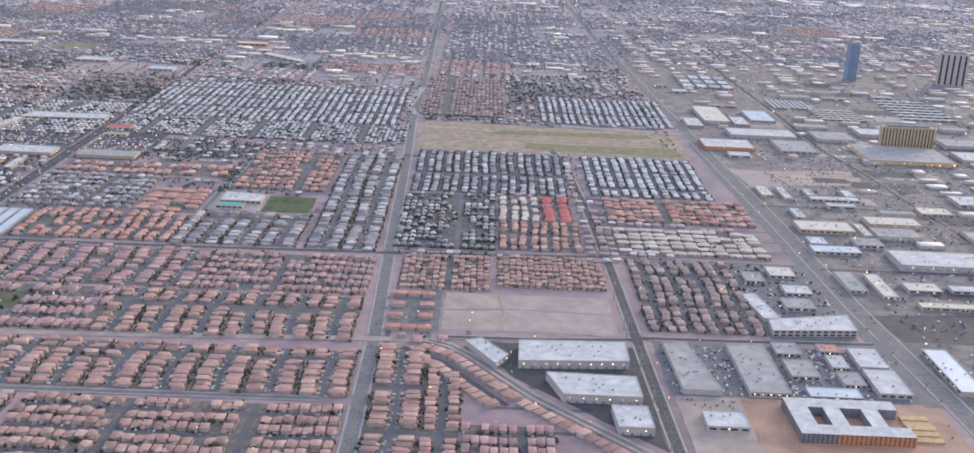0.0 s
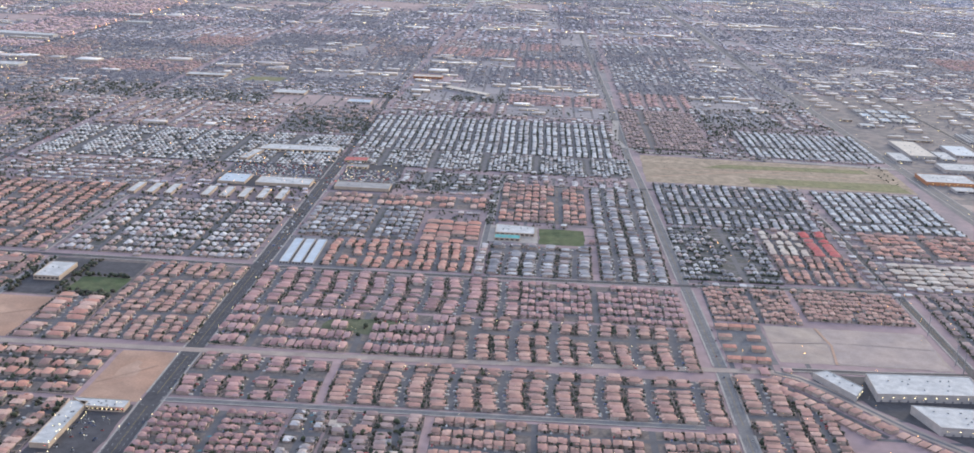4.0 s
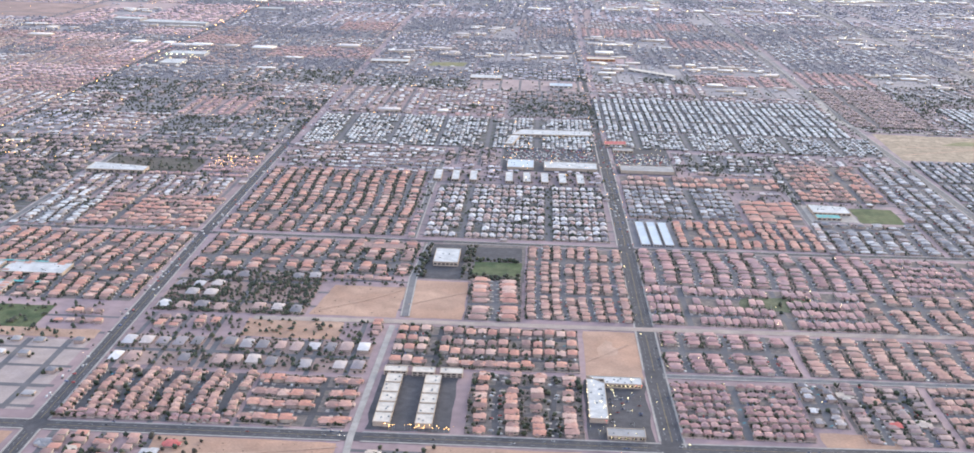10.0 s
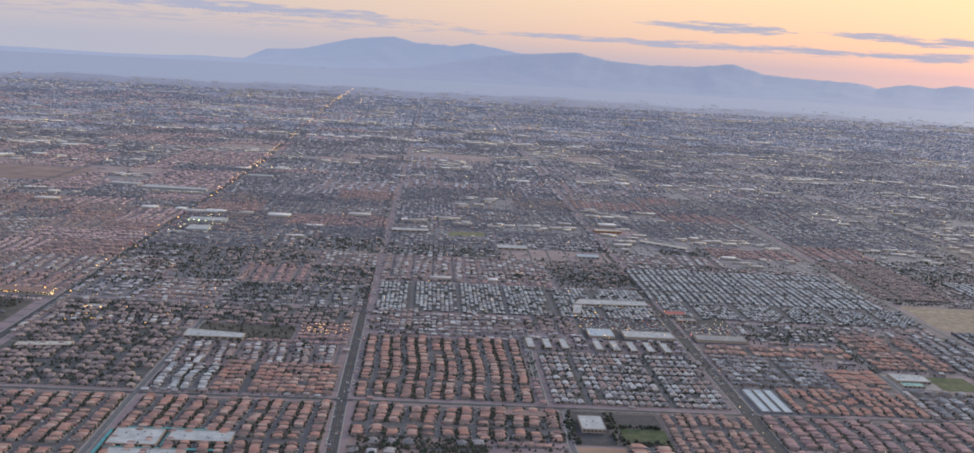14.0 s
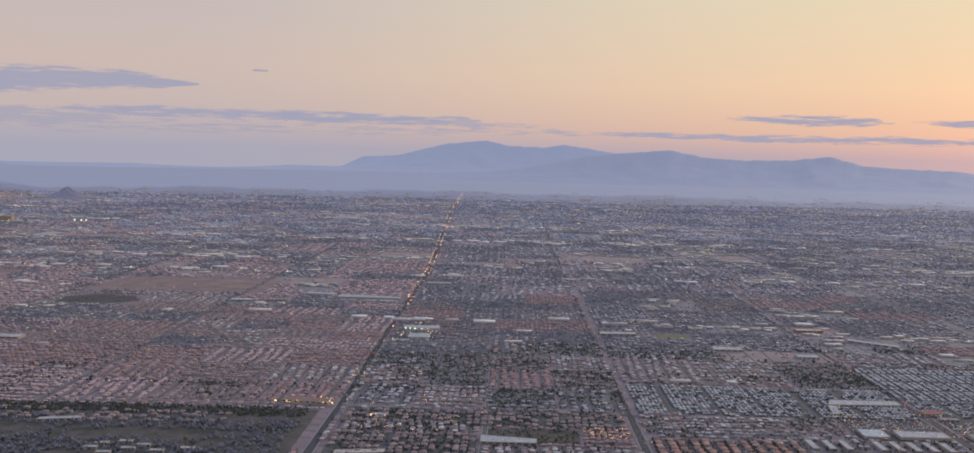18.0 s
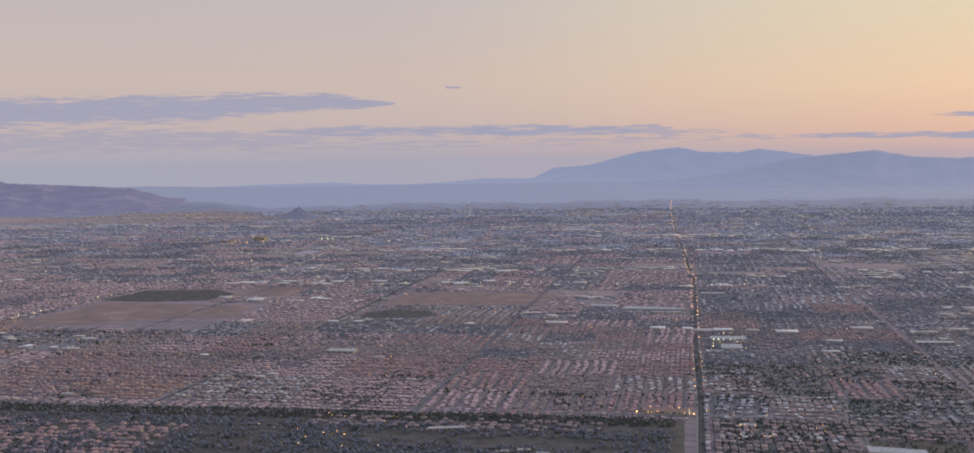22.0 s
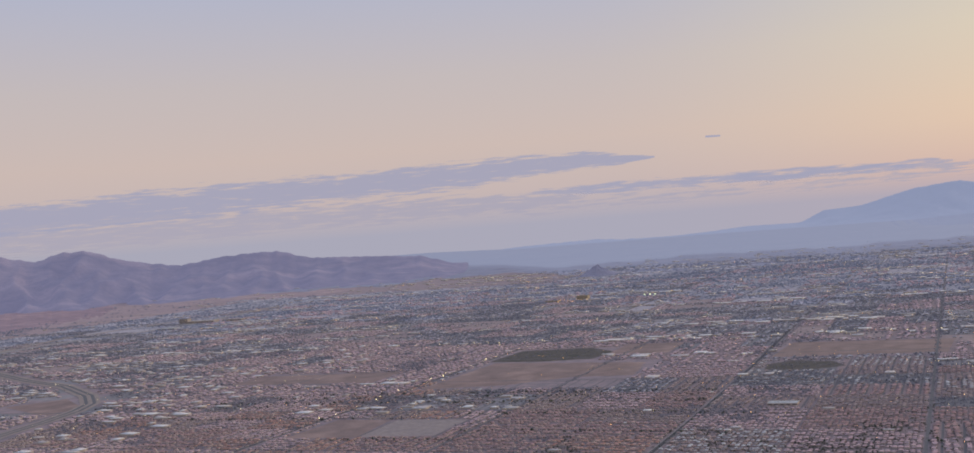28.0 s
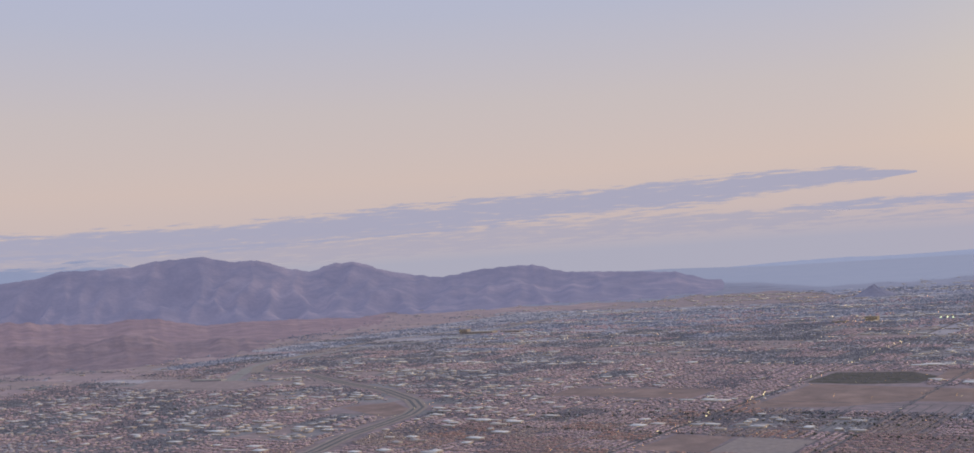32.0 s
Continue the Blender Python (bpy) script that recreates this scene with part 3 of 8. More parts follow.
def tract(x0, x1, y0, y1, axis="x", pal="tan", lot=13.6, depth=24, street=13, trees=0.6, near=False, skip=0.06, two=0.6, label="",
          fill=0.72, yard=YARD, gable=0.0, claim=True, wings=True, bend=3.0, dark=False):
    """Rows of houses on both sides of parallel streets that run along axis."""
    m = 634.0
    lanes = DARK_STREETS if dark else STREETS
    if wings:
        lot, depth, street = lot * 0.92, depth * (1.16 if depth > 19.5 else 0.92), street * 1.0
    lx, ly = (x1 - x0) * m, (y1 - y0) * m
    along, across = (lx, ly) if axis == "x" else (ly, lx)
    n = max(1, round(across / (2 * depth + street)))
    period = across / n
    k = max(2, int(along / lot))
    step = along / k
    S, T, F = [], [], []
    for i in range(n):
        for side in (-1, 1):
            S.append((np.arange(k) + 0.5) * step)
            F.append(np.full(k, -side))
            T.append(np.full(k, (i + 0.5) * period + side * (street / 2 + (period - street) / 4 - 1.0)))
    s, t, fr = np.concatenate(S), np.concatenate(T), np.concatenate(F)
    s, t = s + rng.normal(0, 0.5, len(s)), t + rng.normal(0, 0.8, len(t))
    wave, phase, amp = rng.uniform(1.2, 2.6) * math.pi / max(along, 120), rng.uniform(0, 6.28), min(bend if wings else 1.5, across * 0.09)

    def bent(s, t):
        return t + amp * np.sin(wave * s + phase) * np.sin(np.pi * np.clip(t / across, 0, 1)) ** 0.6

    t = bent(s, t)
    cuts = [c for c in np.arange(rng.uniform(60, 150), along - 30, rng.uniform(120, 230))]
    keep = (rng.random(len(s)) > skip) & np.all([np.abs(s - c) > 9.5 for c in cuts] + [s > -1], axis=0)
    s, t, fr = s[keep], t[keep], fr[keep]
    cnt = len(s)
    px, py = (x0 + s / m, y0 + t / m) if axis == "x" else (x0 + t / m, y0 + s / m)
    w = step * rng.uniform(fill - 0.02, min(0.9, fill + 0.1), cnt)
    d = (period - street) / 2 * (rng.uniform(0.50, 0.64, cnt) if depth > 22 else rng.uniform(0.60, 0.76, cnt))
    h = np.where(rng.random(cnt) < two, 5.6, 3.0) + rng.uniform(-0.2, 0.3, cnt)
    ang = np.zeros(cnt) + (0 if axis == "x" else math.pi / 2)
    flip = d > w
    w, d, ang = np.where(flip, d, w), np.where(flip, w, d), np.where(flip, ang + math.pi / 2, ang)
    rh = np.minimum(w, d) * rng.uniform(0.24, 0.33, cnt)
    ang = ang + rng.normal(0, 0.03, cnt)
    if near:
        for j in range(cnt):
            NEAR_HOUSES.append((px[j] * U, py[j] * U, w[j] * 0.9 * M, d[j] * 0.9 * M, h[j] * M, rh[j] * M, ang[j], pal, h[j] > 4.5))
    pile = Pile()
    if not near:
        add_houses(pile, px * U, py * U, w * M, d * M, h * M, rh * M, ang, gable)
        if wings:
            e = np.where(rng.random(cnt) < 0.5, -1, 1) * step * 0.20
            o = fr * (period - street) / 2 * 0.22
            wx, wy = (px + e / m, py + o / m) if axis == "x" else (px + o / m, py + e / m)
            ww = step * rng.uniform(0.36, 0.48, cnt)
            wd = (period - street) / 2 * rng.uniform(0.30, 0.42, cnt)
            add_houses(pile, wx * U, wy * U, wd * M, ww * M, np.where(rng.random(cnt) < 0.5, h * 0.92, 3.0) * M, ww * 0.3 * M, np.zeros(cnt) + (math.pi / 2 if axis == "x" else 0.0), gable)
            o2 = -fr * (period - street) / 2 * 0.22
            wx, wy = (px - e * 0.9 / m, py + o2 / m) if axis == "x" else (px + o2 / m, py - e * 0.9 / m)
            if y0 < 3.2:
                add_houses(pile, wx * U, wy * U, wd * 0.7 * M, ww * 0.8 * M, np.where(h > 4.5, 3.1, 2.7) * M, ww * 0.24 * M, np.zeros(cnt) + (math.pi / 2 if axis == "x" else 0.0), 0.6)
    g = Pile()
    sheet(g, x0, x1, y0, y1, 0.012)
    tagged(g.build("yard_ground", [yard]), "gravel and dry soil yards between the houses", "ground", kind="structure")
    for i in range(n):
        c = (i + 0.5) * period / m
        hw = street / 2 / m * 0.74
        ss = np.linspace(0, along, max(3, int(along / 40)))
        tt = bent(ss, c * m + 0 * ss) / m
        for a, b, e, f in zip(ss / m, ss[1:] / m, tt, tt[1:]):
            q = [(a, e - hw), (b, f - hw), (b, f + hw), (a, e + hw)]
            q = [(x0 + u, y0 + v) for u, v in q] if axis == "x" else [(x0 + v, y0 + u) for u, v in q][::-1]
            lanes.add(np.array([(u * U, v * U, 0.03) for u, v in q]), [(0, 1, 2, 3)], [0])
    for c in cuts:
        c, hw = c / m, 4.5 / m
        if axis == "x":
            sheet(lanes, x0 + c - hw, x0 + c + hw, y0, y1, 0.034)
        else:
            sheet(lanes, x0, x1, y0 + c - hw, y0 + c + hw, 0.034)
    if y0 < 3.2 and wings:
        # block walls between the lots and along the backs, driveways to the street
        half = (period - street) / 2
        ws, wt = s + step / 2, t - fr * half * 0.12
        back_t = t - fr * half * 0.52
        gx, gy = (x0 + ws / m, y0 + wt / m) if axis == "x" else (x0 + wt / m, y0 + ws / m)
        turn = np.zeros(cnt) + (math.pi / 2 if axis == "x" else 0.0)
        add_boxes(GARDEN_WALLS, gx * U, gy * U, np.full(cnt, half * 0.75 * M), np.full(cnt, 0.3 * M), np.full(cnt, 1.9 * M), turn, 0, 0)
        gx, gy = (x0 + s / m, y0 + back_t / m) if axis == "x" else (x0 + back_t / m, y0 + s / m)
        add_boxes(GARDEN_WALLS, gx * U, gy * U, np.full(cnt, step * M), np.full(cnt, 0.3 * M), np.full(cnt, 1.9 * M), turn + math.pi / 2, 0, 0)
        ds, dt = s + rng.choice([-0.22, 0.22], cnt) * step, t + fr * half * 0.47
        gx, gy = (x0 + ds / m, y0 + dt / m) if axis == "x" else (x0 + dt / m, y0 + ds / m)
        add_boxes(DRIVES, gx * U, gy * U, np.full(cnt, half * 0.26 * M), np.full(cnt, 5.2 * M), np.full(cnt, 0.036), turn, 0, 0)
        j = np.flatnonzero(rng.random(cnt) < 0.5)
        add_boxes(TRACT_CARS, gx[j] * U, gy[j] * U, np.full(len(j), 4.6 * M), np.full(len(j), 1.9 * M), np.full(len(j), 1.2 * M), turn[j], 0, 0, 0.04)
    q = int(cnt * (trees * 2.4 + 1.5))
    if q:
        j = rng.integers(0, cnt, q)
        # mostly at the back fences, some in front gardens
        back = np.where(rng.random(q) < 0.68, -1, 1) * fr[j] * (period - street) / 2 * rng.uniform(0.36, 0.52, q) / m
        side = rng.uniform(-0.55, 0.55, q) * step / m
        tx, ty = (px[j] + side, py[j] + back) if axis == "x" else (px[j] + back, py[j] + side)
        r = rng.uniform(0.9, 3.0, q) * np.where(rng.random(q) < 0.15, 1.4, 1.0)
        if near:
            NEAR_TREES.extend(zip(tx * U, ty * U, r * M))
        else:
            add_trees(TREES, tx * U, ty * U, r * M, low=y0 > 1.8)
    if claim:
        take(x0, x1, y0, y1)
    if near:
        return None
    ob = pile.build("housing_tract", [ROOF[pal], STUCCO])
    return tagged(ob, label or "rows of stucco houses with %s tile roofs along narrow streets" % pal, "houses", kind="stuff")


PATCHES = []


def row_along(pts, off, pal, lot=14.0, size=(11.5, 17.0), label=""):
    """One row of houses that follows a line (map units), off metres to its right."""
    pile = Pile()
    for (a, b), (c, d) in zip(pts, pts[1:]):
        L = math.dist((a, b), (c, d)) * 634
        k = max(1, int(L / lot))
        ux, uy = (c - a) * 634 / L, (d - b) * 634 / L
        i = (np.arange(k) + 0.5) * L / k
        x, y = a + (ux * i + uy * off) / 634, b + (uy * i - ux * off) / 634
        h = np.where(rng.random(k) < 0.6, 5.6, 3.1)
        ang = np.full(k, math.atan2(uy, ux) + math.pi / 2) + rng.normal(0, 0.03, k)
        add_houses(pile, x * U, y * U, rng.uniform(0.85, 1.05, k) * size[1] * M, rng.uniform(0.9, 1.05, k) * size[0] * M, h * M, np.full(k, 3.0 * M), ang)
    return tagged(pile.build("housing_row", [ROOF[pal], STUCCO]), label or "row of %s-roofed houses following a curve" % pal, "houses", kind="stuff")


def ground_patch(name, label, category, mat, corners, z=0.02, thick=0.0, edge=0.0015, claim=True):
    """A patch of ground with a slightly uneven edge; corners in map units, in order round it."""
    pts = []
    z += 0.0004 * (len(PATCHES) % 61)
    for i, a in enumerate(corners):
        b = corners[(i + 1) % len(corners)]
        k = max(2, int(math.dist(a, b) / 0.03))
        for j in range(k):
            f = j / k
            pts.append(((a[0] + (b[0] - a[0]) * f + rng.normal(0, edge)) * U, (a[1] + (b[1] - a[1]) * f + rng.normal(0, edge)) * U))
    bm = bmesh.new()
    bm.faces.new([bm.verts.new((x, y, z)) for x, y in pts])
    bm.normal_update()
    me = bpy.data.meshes.new(name)
    bmesh.ops.triangulate(bm, faces=bm.faces[:])
    bm.to_mesh(me)
    bm.free()
    me.materials.append(mat)
    xs, ys = [c[0] for c in corners], [c[1] for c in corners]
    PATCHES.append(name)
    if claim:
        take(min(xs), max(xs), min(ys), max(ys))
    return tagged(new(name, me), label, category, kind="structure")


def rect(x0, x1, y0, y1):
    return [(x0, y0), (x1, y0), (x1, y1), (x0, y1)]


# ---------------------------------------------------------------- ground, plain and mountains
def build_ground():
    xs = np.unique(np.concatenate([np.linspace(-62, -20, 22), np.linspace(-20, 12, 65), np.linspace(12, 45, 18)]))
    ys = np.unique(np.concatenate([np.linspace(-6, 24, 61), np.linspace(24, 64, 21)]))
    gx, gy = np.meshgrid(xs, ys)
    far = np.hypot(gx + 4, gy + 1)
    z = -0.45 * (np.clip(far - 38, 0, None) / 20) ** 2
    v = np.stack([gx * U, gy * U, z * U], -1).reshape(-1, 3)
    nx, ny = len(xs), len(ys)
    i, j = np.meshgrid(np.arange(nx - 1), np.arange(ny - 1))
    a = (j * nx + i).ravel()
    p = Pile()
    p.v, p.n = [v], len(v)
    p.quad, p.qm = [np.stack([a, a + 1, a + nx + 1, a + nx], -1)], [np.zeros(len(a))]
    tagged(p.build("ground", [GROUND]), "dusty tan desert plain under the city", "ground", kind="structure")


build_ground()


def city_ground():
    """Yards, asphalt and planting of the built-up plain, with a ragged edge towards the desert."""
    p = Pile()
    ys = np.arange(2.9, 24.6, 0.3)
    noise.seed_set(2)
    left = np.array([max(-21.5, -16.6 - 0.12 * (y - 7) + 0.8 * noise.noise(Vector((y * 0.7, 0, 0)))) for y in ys])
    right = np.array([12.5 + 0.5 * noise.noise(Vector((y * 0.5, 9, 0))) for y in ys])
    k = 24
    f = np.linspace(0, 1, k)
    v = np.stack([(left[:, None] * (1 - f) + right[:, None] * f) * U, np.repeat(ys[:, None], k, 1) * U, np.full((len(ys), k), 0.003)], -1)
    i, j = np.meshgrid(np.arange(k - 1), np.arange(len(ys) - 1))
    a = (j * k + i).ravel()
    p.v, p.n = [v.reshape(-1, 3)], v.shape[0] * k
    p.quad, p.qm = [np.stack([a, a + 1, a + k + 1, a + k], -1)], [np.zeros(len(a))]
    tagged(p.build("city_ground", [CITY_GROUND]), "dark yards, asphalt and planting under the city roofs", "ground", kind="structure")


city_ground()


def far_plain():
    """The farthest part of the valley floor: three belts with ragged edges, haze put into colour and glow."""
    az = np.radians(np.arange(-36, 40.1, 0.4))

    def reach(a, r, wave):
        left, far_left = min(1, max(0, (math.degrees(a) - 17) / 9)), min(1, max(0, (math.degrees(a) - 23) / 5))
        return r + (left * 4.6 if r < 26 else far_left * 9) + wave * (0.7 * math.sin(a * 31) + 0.5 * math.sin(a * 77) + 0.35 * math.sin(a * 190))

    for name, label, mat, r0, r1, z, w in (("far_plain_1", "haze-tinted blue floor of the valley beyond the last streets", FAR_PLAIN, 22.8, 27.5, 0.10, 1.0), ("far_plain_2", "hazy blue floor of the valley", MID_PLAIN, 26.4, 31.0, 0.16, 1.0),
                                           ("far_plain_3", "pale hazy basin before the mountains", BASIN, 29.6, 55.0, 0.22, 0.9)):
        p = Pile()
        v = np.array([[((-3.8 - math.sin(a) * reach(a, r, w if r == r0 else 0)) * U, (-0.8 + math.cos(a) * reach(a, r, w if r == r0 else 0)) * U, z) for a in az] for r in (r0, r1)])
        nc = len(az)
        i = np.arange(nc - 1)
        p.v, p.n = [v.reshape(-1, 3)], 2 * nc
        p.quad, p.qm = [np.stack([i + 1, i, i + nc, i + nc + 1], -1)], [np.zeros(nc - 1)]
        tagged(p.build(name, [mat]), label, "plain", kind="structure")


far_plain()


def ridge(name, label, profile, eye, far, foot, mat, seed, rough=0.25, back=1.15, sink=0.0, grain=1.0):
    """A mountain range: profile gives bearing (to the left of +y) and rise, in degrees, of its crest as seen from eye, far map units away; its foot lies foot units away."""
    noise.seed_set(seed)
    prof = sorted(profile)
    az = np.arange(prof[0][0], prof[-1][0], 0.12)
    el = np.interp(az, [p[0] for p in prof], [p[1] for p in prof])
    rows = 26
    v = np.zeros((rows + 3, len(az), 3))
    for k, (a, e) in enumerate(zip(az, el)):
        top = eye[2] + far * math.tan(radians(e)) + 0.035 * noise.fractal(Vector((a * 2.2, seed, 0)), 1.0, 2.0, 4)
        d = (-math.sin(radians(a)), math.cos(radians(a)))
        for r in range(rows + 3):
            f = r / rows
            dist = foot + (far - foot) * f if r <= rows else far * (1 + (back - 1) * (r - rows) / 2)
            if r <= rows:
                spur = 1 - abs(noise.noise(Vector((a * 0.42 * grain + f * 0.5, f * 1.3 * grain, seed * 3.1))) * 1.7)
                fine = noise.fractal(Vector((a * 0.9, f * 4, seed)), 1.1, 2.1, 4)
                z = top * (f ** 1.5) * (1 - rough * (1 - f) * 2.2 * (1 - spur)) + fine * 0.11 * top * f * (1 - f) * 4 * rough * 2
                z = min(z, (eye[2] + dist * math.tan(radians(e)) - 0.02) if f < 1 else z)
            else:
                z = top * (1 - 0.5 * (r - rows))
            v[r, k] = ((eye[0] + d[0] * dist) * U, (eye[1] + d[1] * dist) * U, max(z - sink * (1 - 0.8 * f), -0.3) * U - (0.4 if r == 0 else 0))
    p = Pile()
    nr, nc = rows + 3, len(az)
    i, j = np.meshgrid(np.arange(nc - 1), np.arange(nr - 1))
    a = (j * nc + i).ravel()
    p.v, p.n = [v.reshape(-1, 3)], nr * nc
    p.quad, p.qm = [np.stack([a + 1, a, a + nc, a + nc + 1], -1)], [np.zeros(len(a))]
    ob = p.build(name, [mat])
    ob.data.polygons.foreach_set("use_smooth", [True] * len(ob.data.polygons))
    return tagged(ob, label, "mountain", kind="structure")


EYE = (-3.83, -0.77, 1.13)
EYE_W = (-5.37, -1.52, 1.236)
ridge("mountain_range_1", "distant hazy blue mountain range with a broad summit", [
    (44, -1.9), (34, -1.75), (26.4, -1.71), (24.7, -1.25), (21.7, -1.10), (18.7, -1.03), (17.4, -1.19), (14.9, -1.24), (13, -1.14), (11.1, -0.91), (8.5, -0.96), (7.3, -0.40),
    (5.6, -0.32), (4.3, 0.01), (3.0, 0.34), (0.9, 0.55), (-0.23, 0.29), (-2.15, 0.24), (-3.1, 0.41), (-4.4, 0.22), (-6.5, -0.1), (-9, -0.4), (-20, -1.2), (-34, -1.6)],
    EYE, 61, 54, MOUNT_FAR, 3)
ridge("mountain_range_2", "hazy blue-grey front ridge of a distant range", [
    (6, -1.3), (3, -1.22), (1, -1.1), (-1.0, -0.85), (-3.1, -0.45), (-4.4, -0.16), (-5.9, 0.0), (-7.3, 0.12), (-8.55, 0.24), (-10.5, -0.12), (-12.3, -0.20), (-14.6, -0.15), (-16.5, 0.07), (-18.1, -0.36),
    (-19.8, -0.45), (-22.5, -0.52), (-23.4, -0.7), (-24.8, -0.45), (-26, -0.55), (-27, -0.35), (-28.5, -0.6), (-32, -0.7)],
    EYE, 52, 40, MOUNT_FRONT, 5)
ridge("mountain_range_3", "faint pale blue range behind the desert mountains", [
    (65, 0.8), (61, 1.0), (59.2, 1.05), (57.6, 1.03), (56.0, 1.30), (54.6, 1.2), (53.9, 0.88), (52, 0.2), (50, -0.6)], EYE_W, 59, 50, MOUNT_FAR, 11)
ridge("mountain_range_4", "rugged desert mountains hazed purple beyond the city", [
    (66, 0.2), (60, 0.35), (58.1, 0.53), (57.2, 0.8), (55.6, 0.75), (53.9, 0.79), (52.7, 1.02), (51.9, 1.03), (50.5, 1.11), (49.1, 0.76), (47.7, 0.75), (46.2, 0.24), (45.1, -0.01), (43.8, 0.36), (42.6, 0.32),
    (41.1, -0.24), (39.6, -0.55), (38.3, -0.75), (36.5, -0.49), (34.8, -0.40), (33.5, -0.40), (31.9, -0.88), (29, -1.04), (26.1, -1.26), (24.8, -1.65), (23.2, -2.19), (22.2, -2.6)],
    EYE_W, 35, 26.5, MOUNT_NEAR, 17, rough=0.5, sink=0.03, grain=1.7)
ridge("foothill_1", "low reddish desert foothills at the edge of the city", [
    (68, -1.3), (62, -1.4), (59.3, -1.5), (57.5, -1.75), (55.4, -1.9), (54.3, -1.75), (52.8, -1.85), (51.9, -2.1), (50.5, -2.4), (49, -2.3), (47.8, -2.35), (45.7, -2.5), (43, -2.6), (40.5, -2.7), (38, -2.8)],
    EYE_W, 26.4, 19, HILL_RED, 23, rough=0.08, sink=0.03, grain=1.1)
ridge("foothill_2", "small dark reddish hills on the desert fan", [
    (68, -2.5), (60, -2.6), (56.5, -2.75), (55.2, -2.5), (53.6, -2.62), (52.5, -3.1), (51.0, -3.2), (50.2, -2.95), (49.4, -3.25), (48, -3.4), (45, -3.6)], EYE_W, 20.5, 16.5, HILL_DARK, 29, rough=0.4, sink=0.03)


def cone_hill():
    bm = bmesh.new()
    noise.seed_set(4)
    rings = []
    for r in range(9):
        f = r / 8
        row = []
        for a in range(40):
            t = a / 40 * math.tau
            rad = 0.50 * f * (1 + 0.18 * noise.noise(Vector((math.cos(t) * 1.5, math.sin(t) * 1.5, 3))))
            z = 0.235 * (1 - f) ** 1.15 * (1 + 0.3 * noise.noise(Vector((math.cos(t) * 3, math.sin(t) * 3, f * 3)))) - 0.02
            row.append(bm.verts.new((rad * math.cos(t) * U, rad * math.sin(t) * U, z * U)))
        rings.append(row)
    for r in range(8):
        for a in range(40):
            b = (a + 1) % 40
            bm.faces.new((rings[r][a], rings[r + 1][a], rings[r + 1][b], rings[r][b]))
    bmesh.ops.remove_doubles(bm, verts=bm.verts[:], dist=0.01)
    me = bpy.data.meshes.new("conical_hill")
    bm.to_mesh(me)
    bm.free()
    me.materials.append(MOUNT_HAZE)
    ob = new("conical_hill", me)
    ob.location = (-12.15 * U, 21.0 * U, 0.0)
    tagged(ob, "lone dark conical hill rising from the plain", "hill", kind="structure")


cone_hill()


# clouds: long thin banks far behind everything
def cloud_material(name, col, power):
    m = bpy.data.materials.new(name)
    m.use_nodes = True
    nt = m.node_tree
    nt.nodes.clear()
    out = nt.nodes.new("ShaderNodeOutputMaterial")
    mix = nt.nodes.new("ShaderNodeMixShader")
    em = nt.nodes.new("ShaderNodeEmission")
    em.inputs[0].default_value, em.inputs[1].default_value = (*col, 1), power
    tr = nt.nodes.new("ShaderNodeBsdfTransparent")
    at = nt.nodes.new("ShaderNodeAttribute")
    at.attribute_name = "thickness"
    geo = nt.nodes.new("ShaderNodeNewGeometry")
    mp = nt.nodes.new("ShaderNodeMapping")
    mp.inputs["Scale"].default_value = (0.005, 0.005, 0.06)
    nt.links.new(geo.outputs["Position"], mp.inputs[0])
    n = nt.nodes.new("ShaderNodeTexNoise")
    n.inputs["Scale"].default_value, n.inputs["Detail"].default_value, n.inputs["Roughness"].default_value = 1.6, 7, 0.62
    nt.links.new(mp.outputs[0], n.inputs["Vector"])
    add = nt.nodes.new("ShaderNodeMath")
    add.operation = "MULTIPLY_ADD"
    add.inputs[1].default_value = 3.2
    nt.links.new(n.outputs["Fac"], add.inputs[0])
    nt.links.new(at.outputs["Fac"], add.inputs[2])
    mr = nt.nodes.new("ShaderNodeMapRange")
    mr.interpolation_type = "SMOOTHSTEP"
    mr.inputs[1].default_value, mr.inputs[2].default_value, mr.inputs[4].default_value = 1.85, 2.55, 0.9
    nt.links.new(add.outputs[0], mr.inputs[0])
    nt.links.new(mr.outputs[0], mix.inputs[0])
    nt.links.new(tr.outputs[0], mix.inputs[1])
    nt.links.new(em.outputs[0], mix.inputs[2])
    nt.links.new(mix.outputs[0], out.inputs[0])
    m.cycles.emission_sampling = "NONE"
    return m


CLOUD_DARK = cloud_material("blue_grey_cloud", (0.375, 0.365, 0.465), 1.0)
CLOUD_LILAC = cloud_material("lilac_cloud", (0.42, 0.385, 0.45), 1.0)


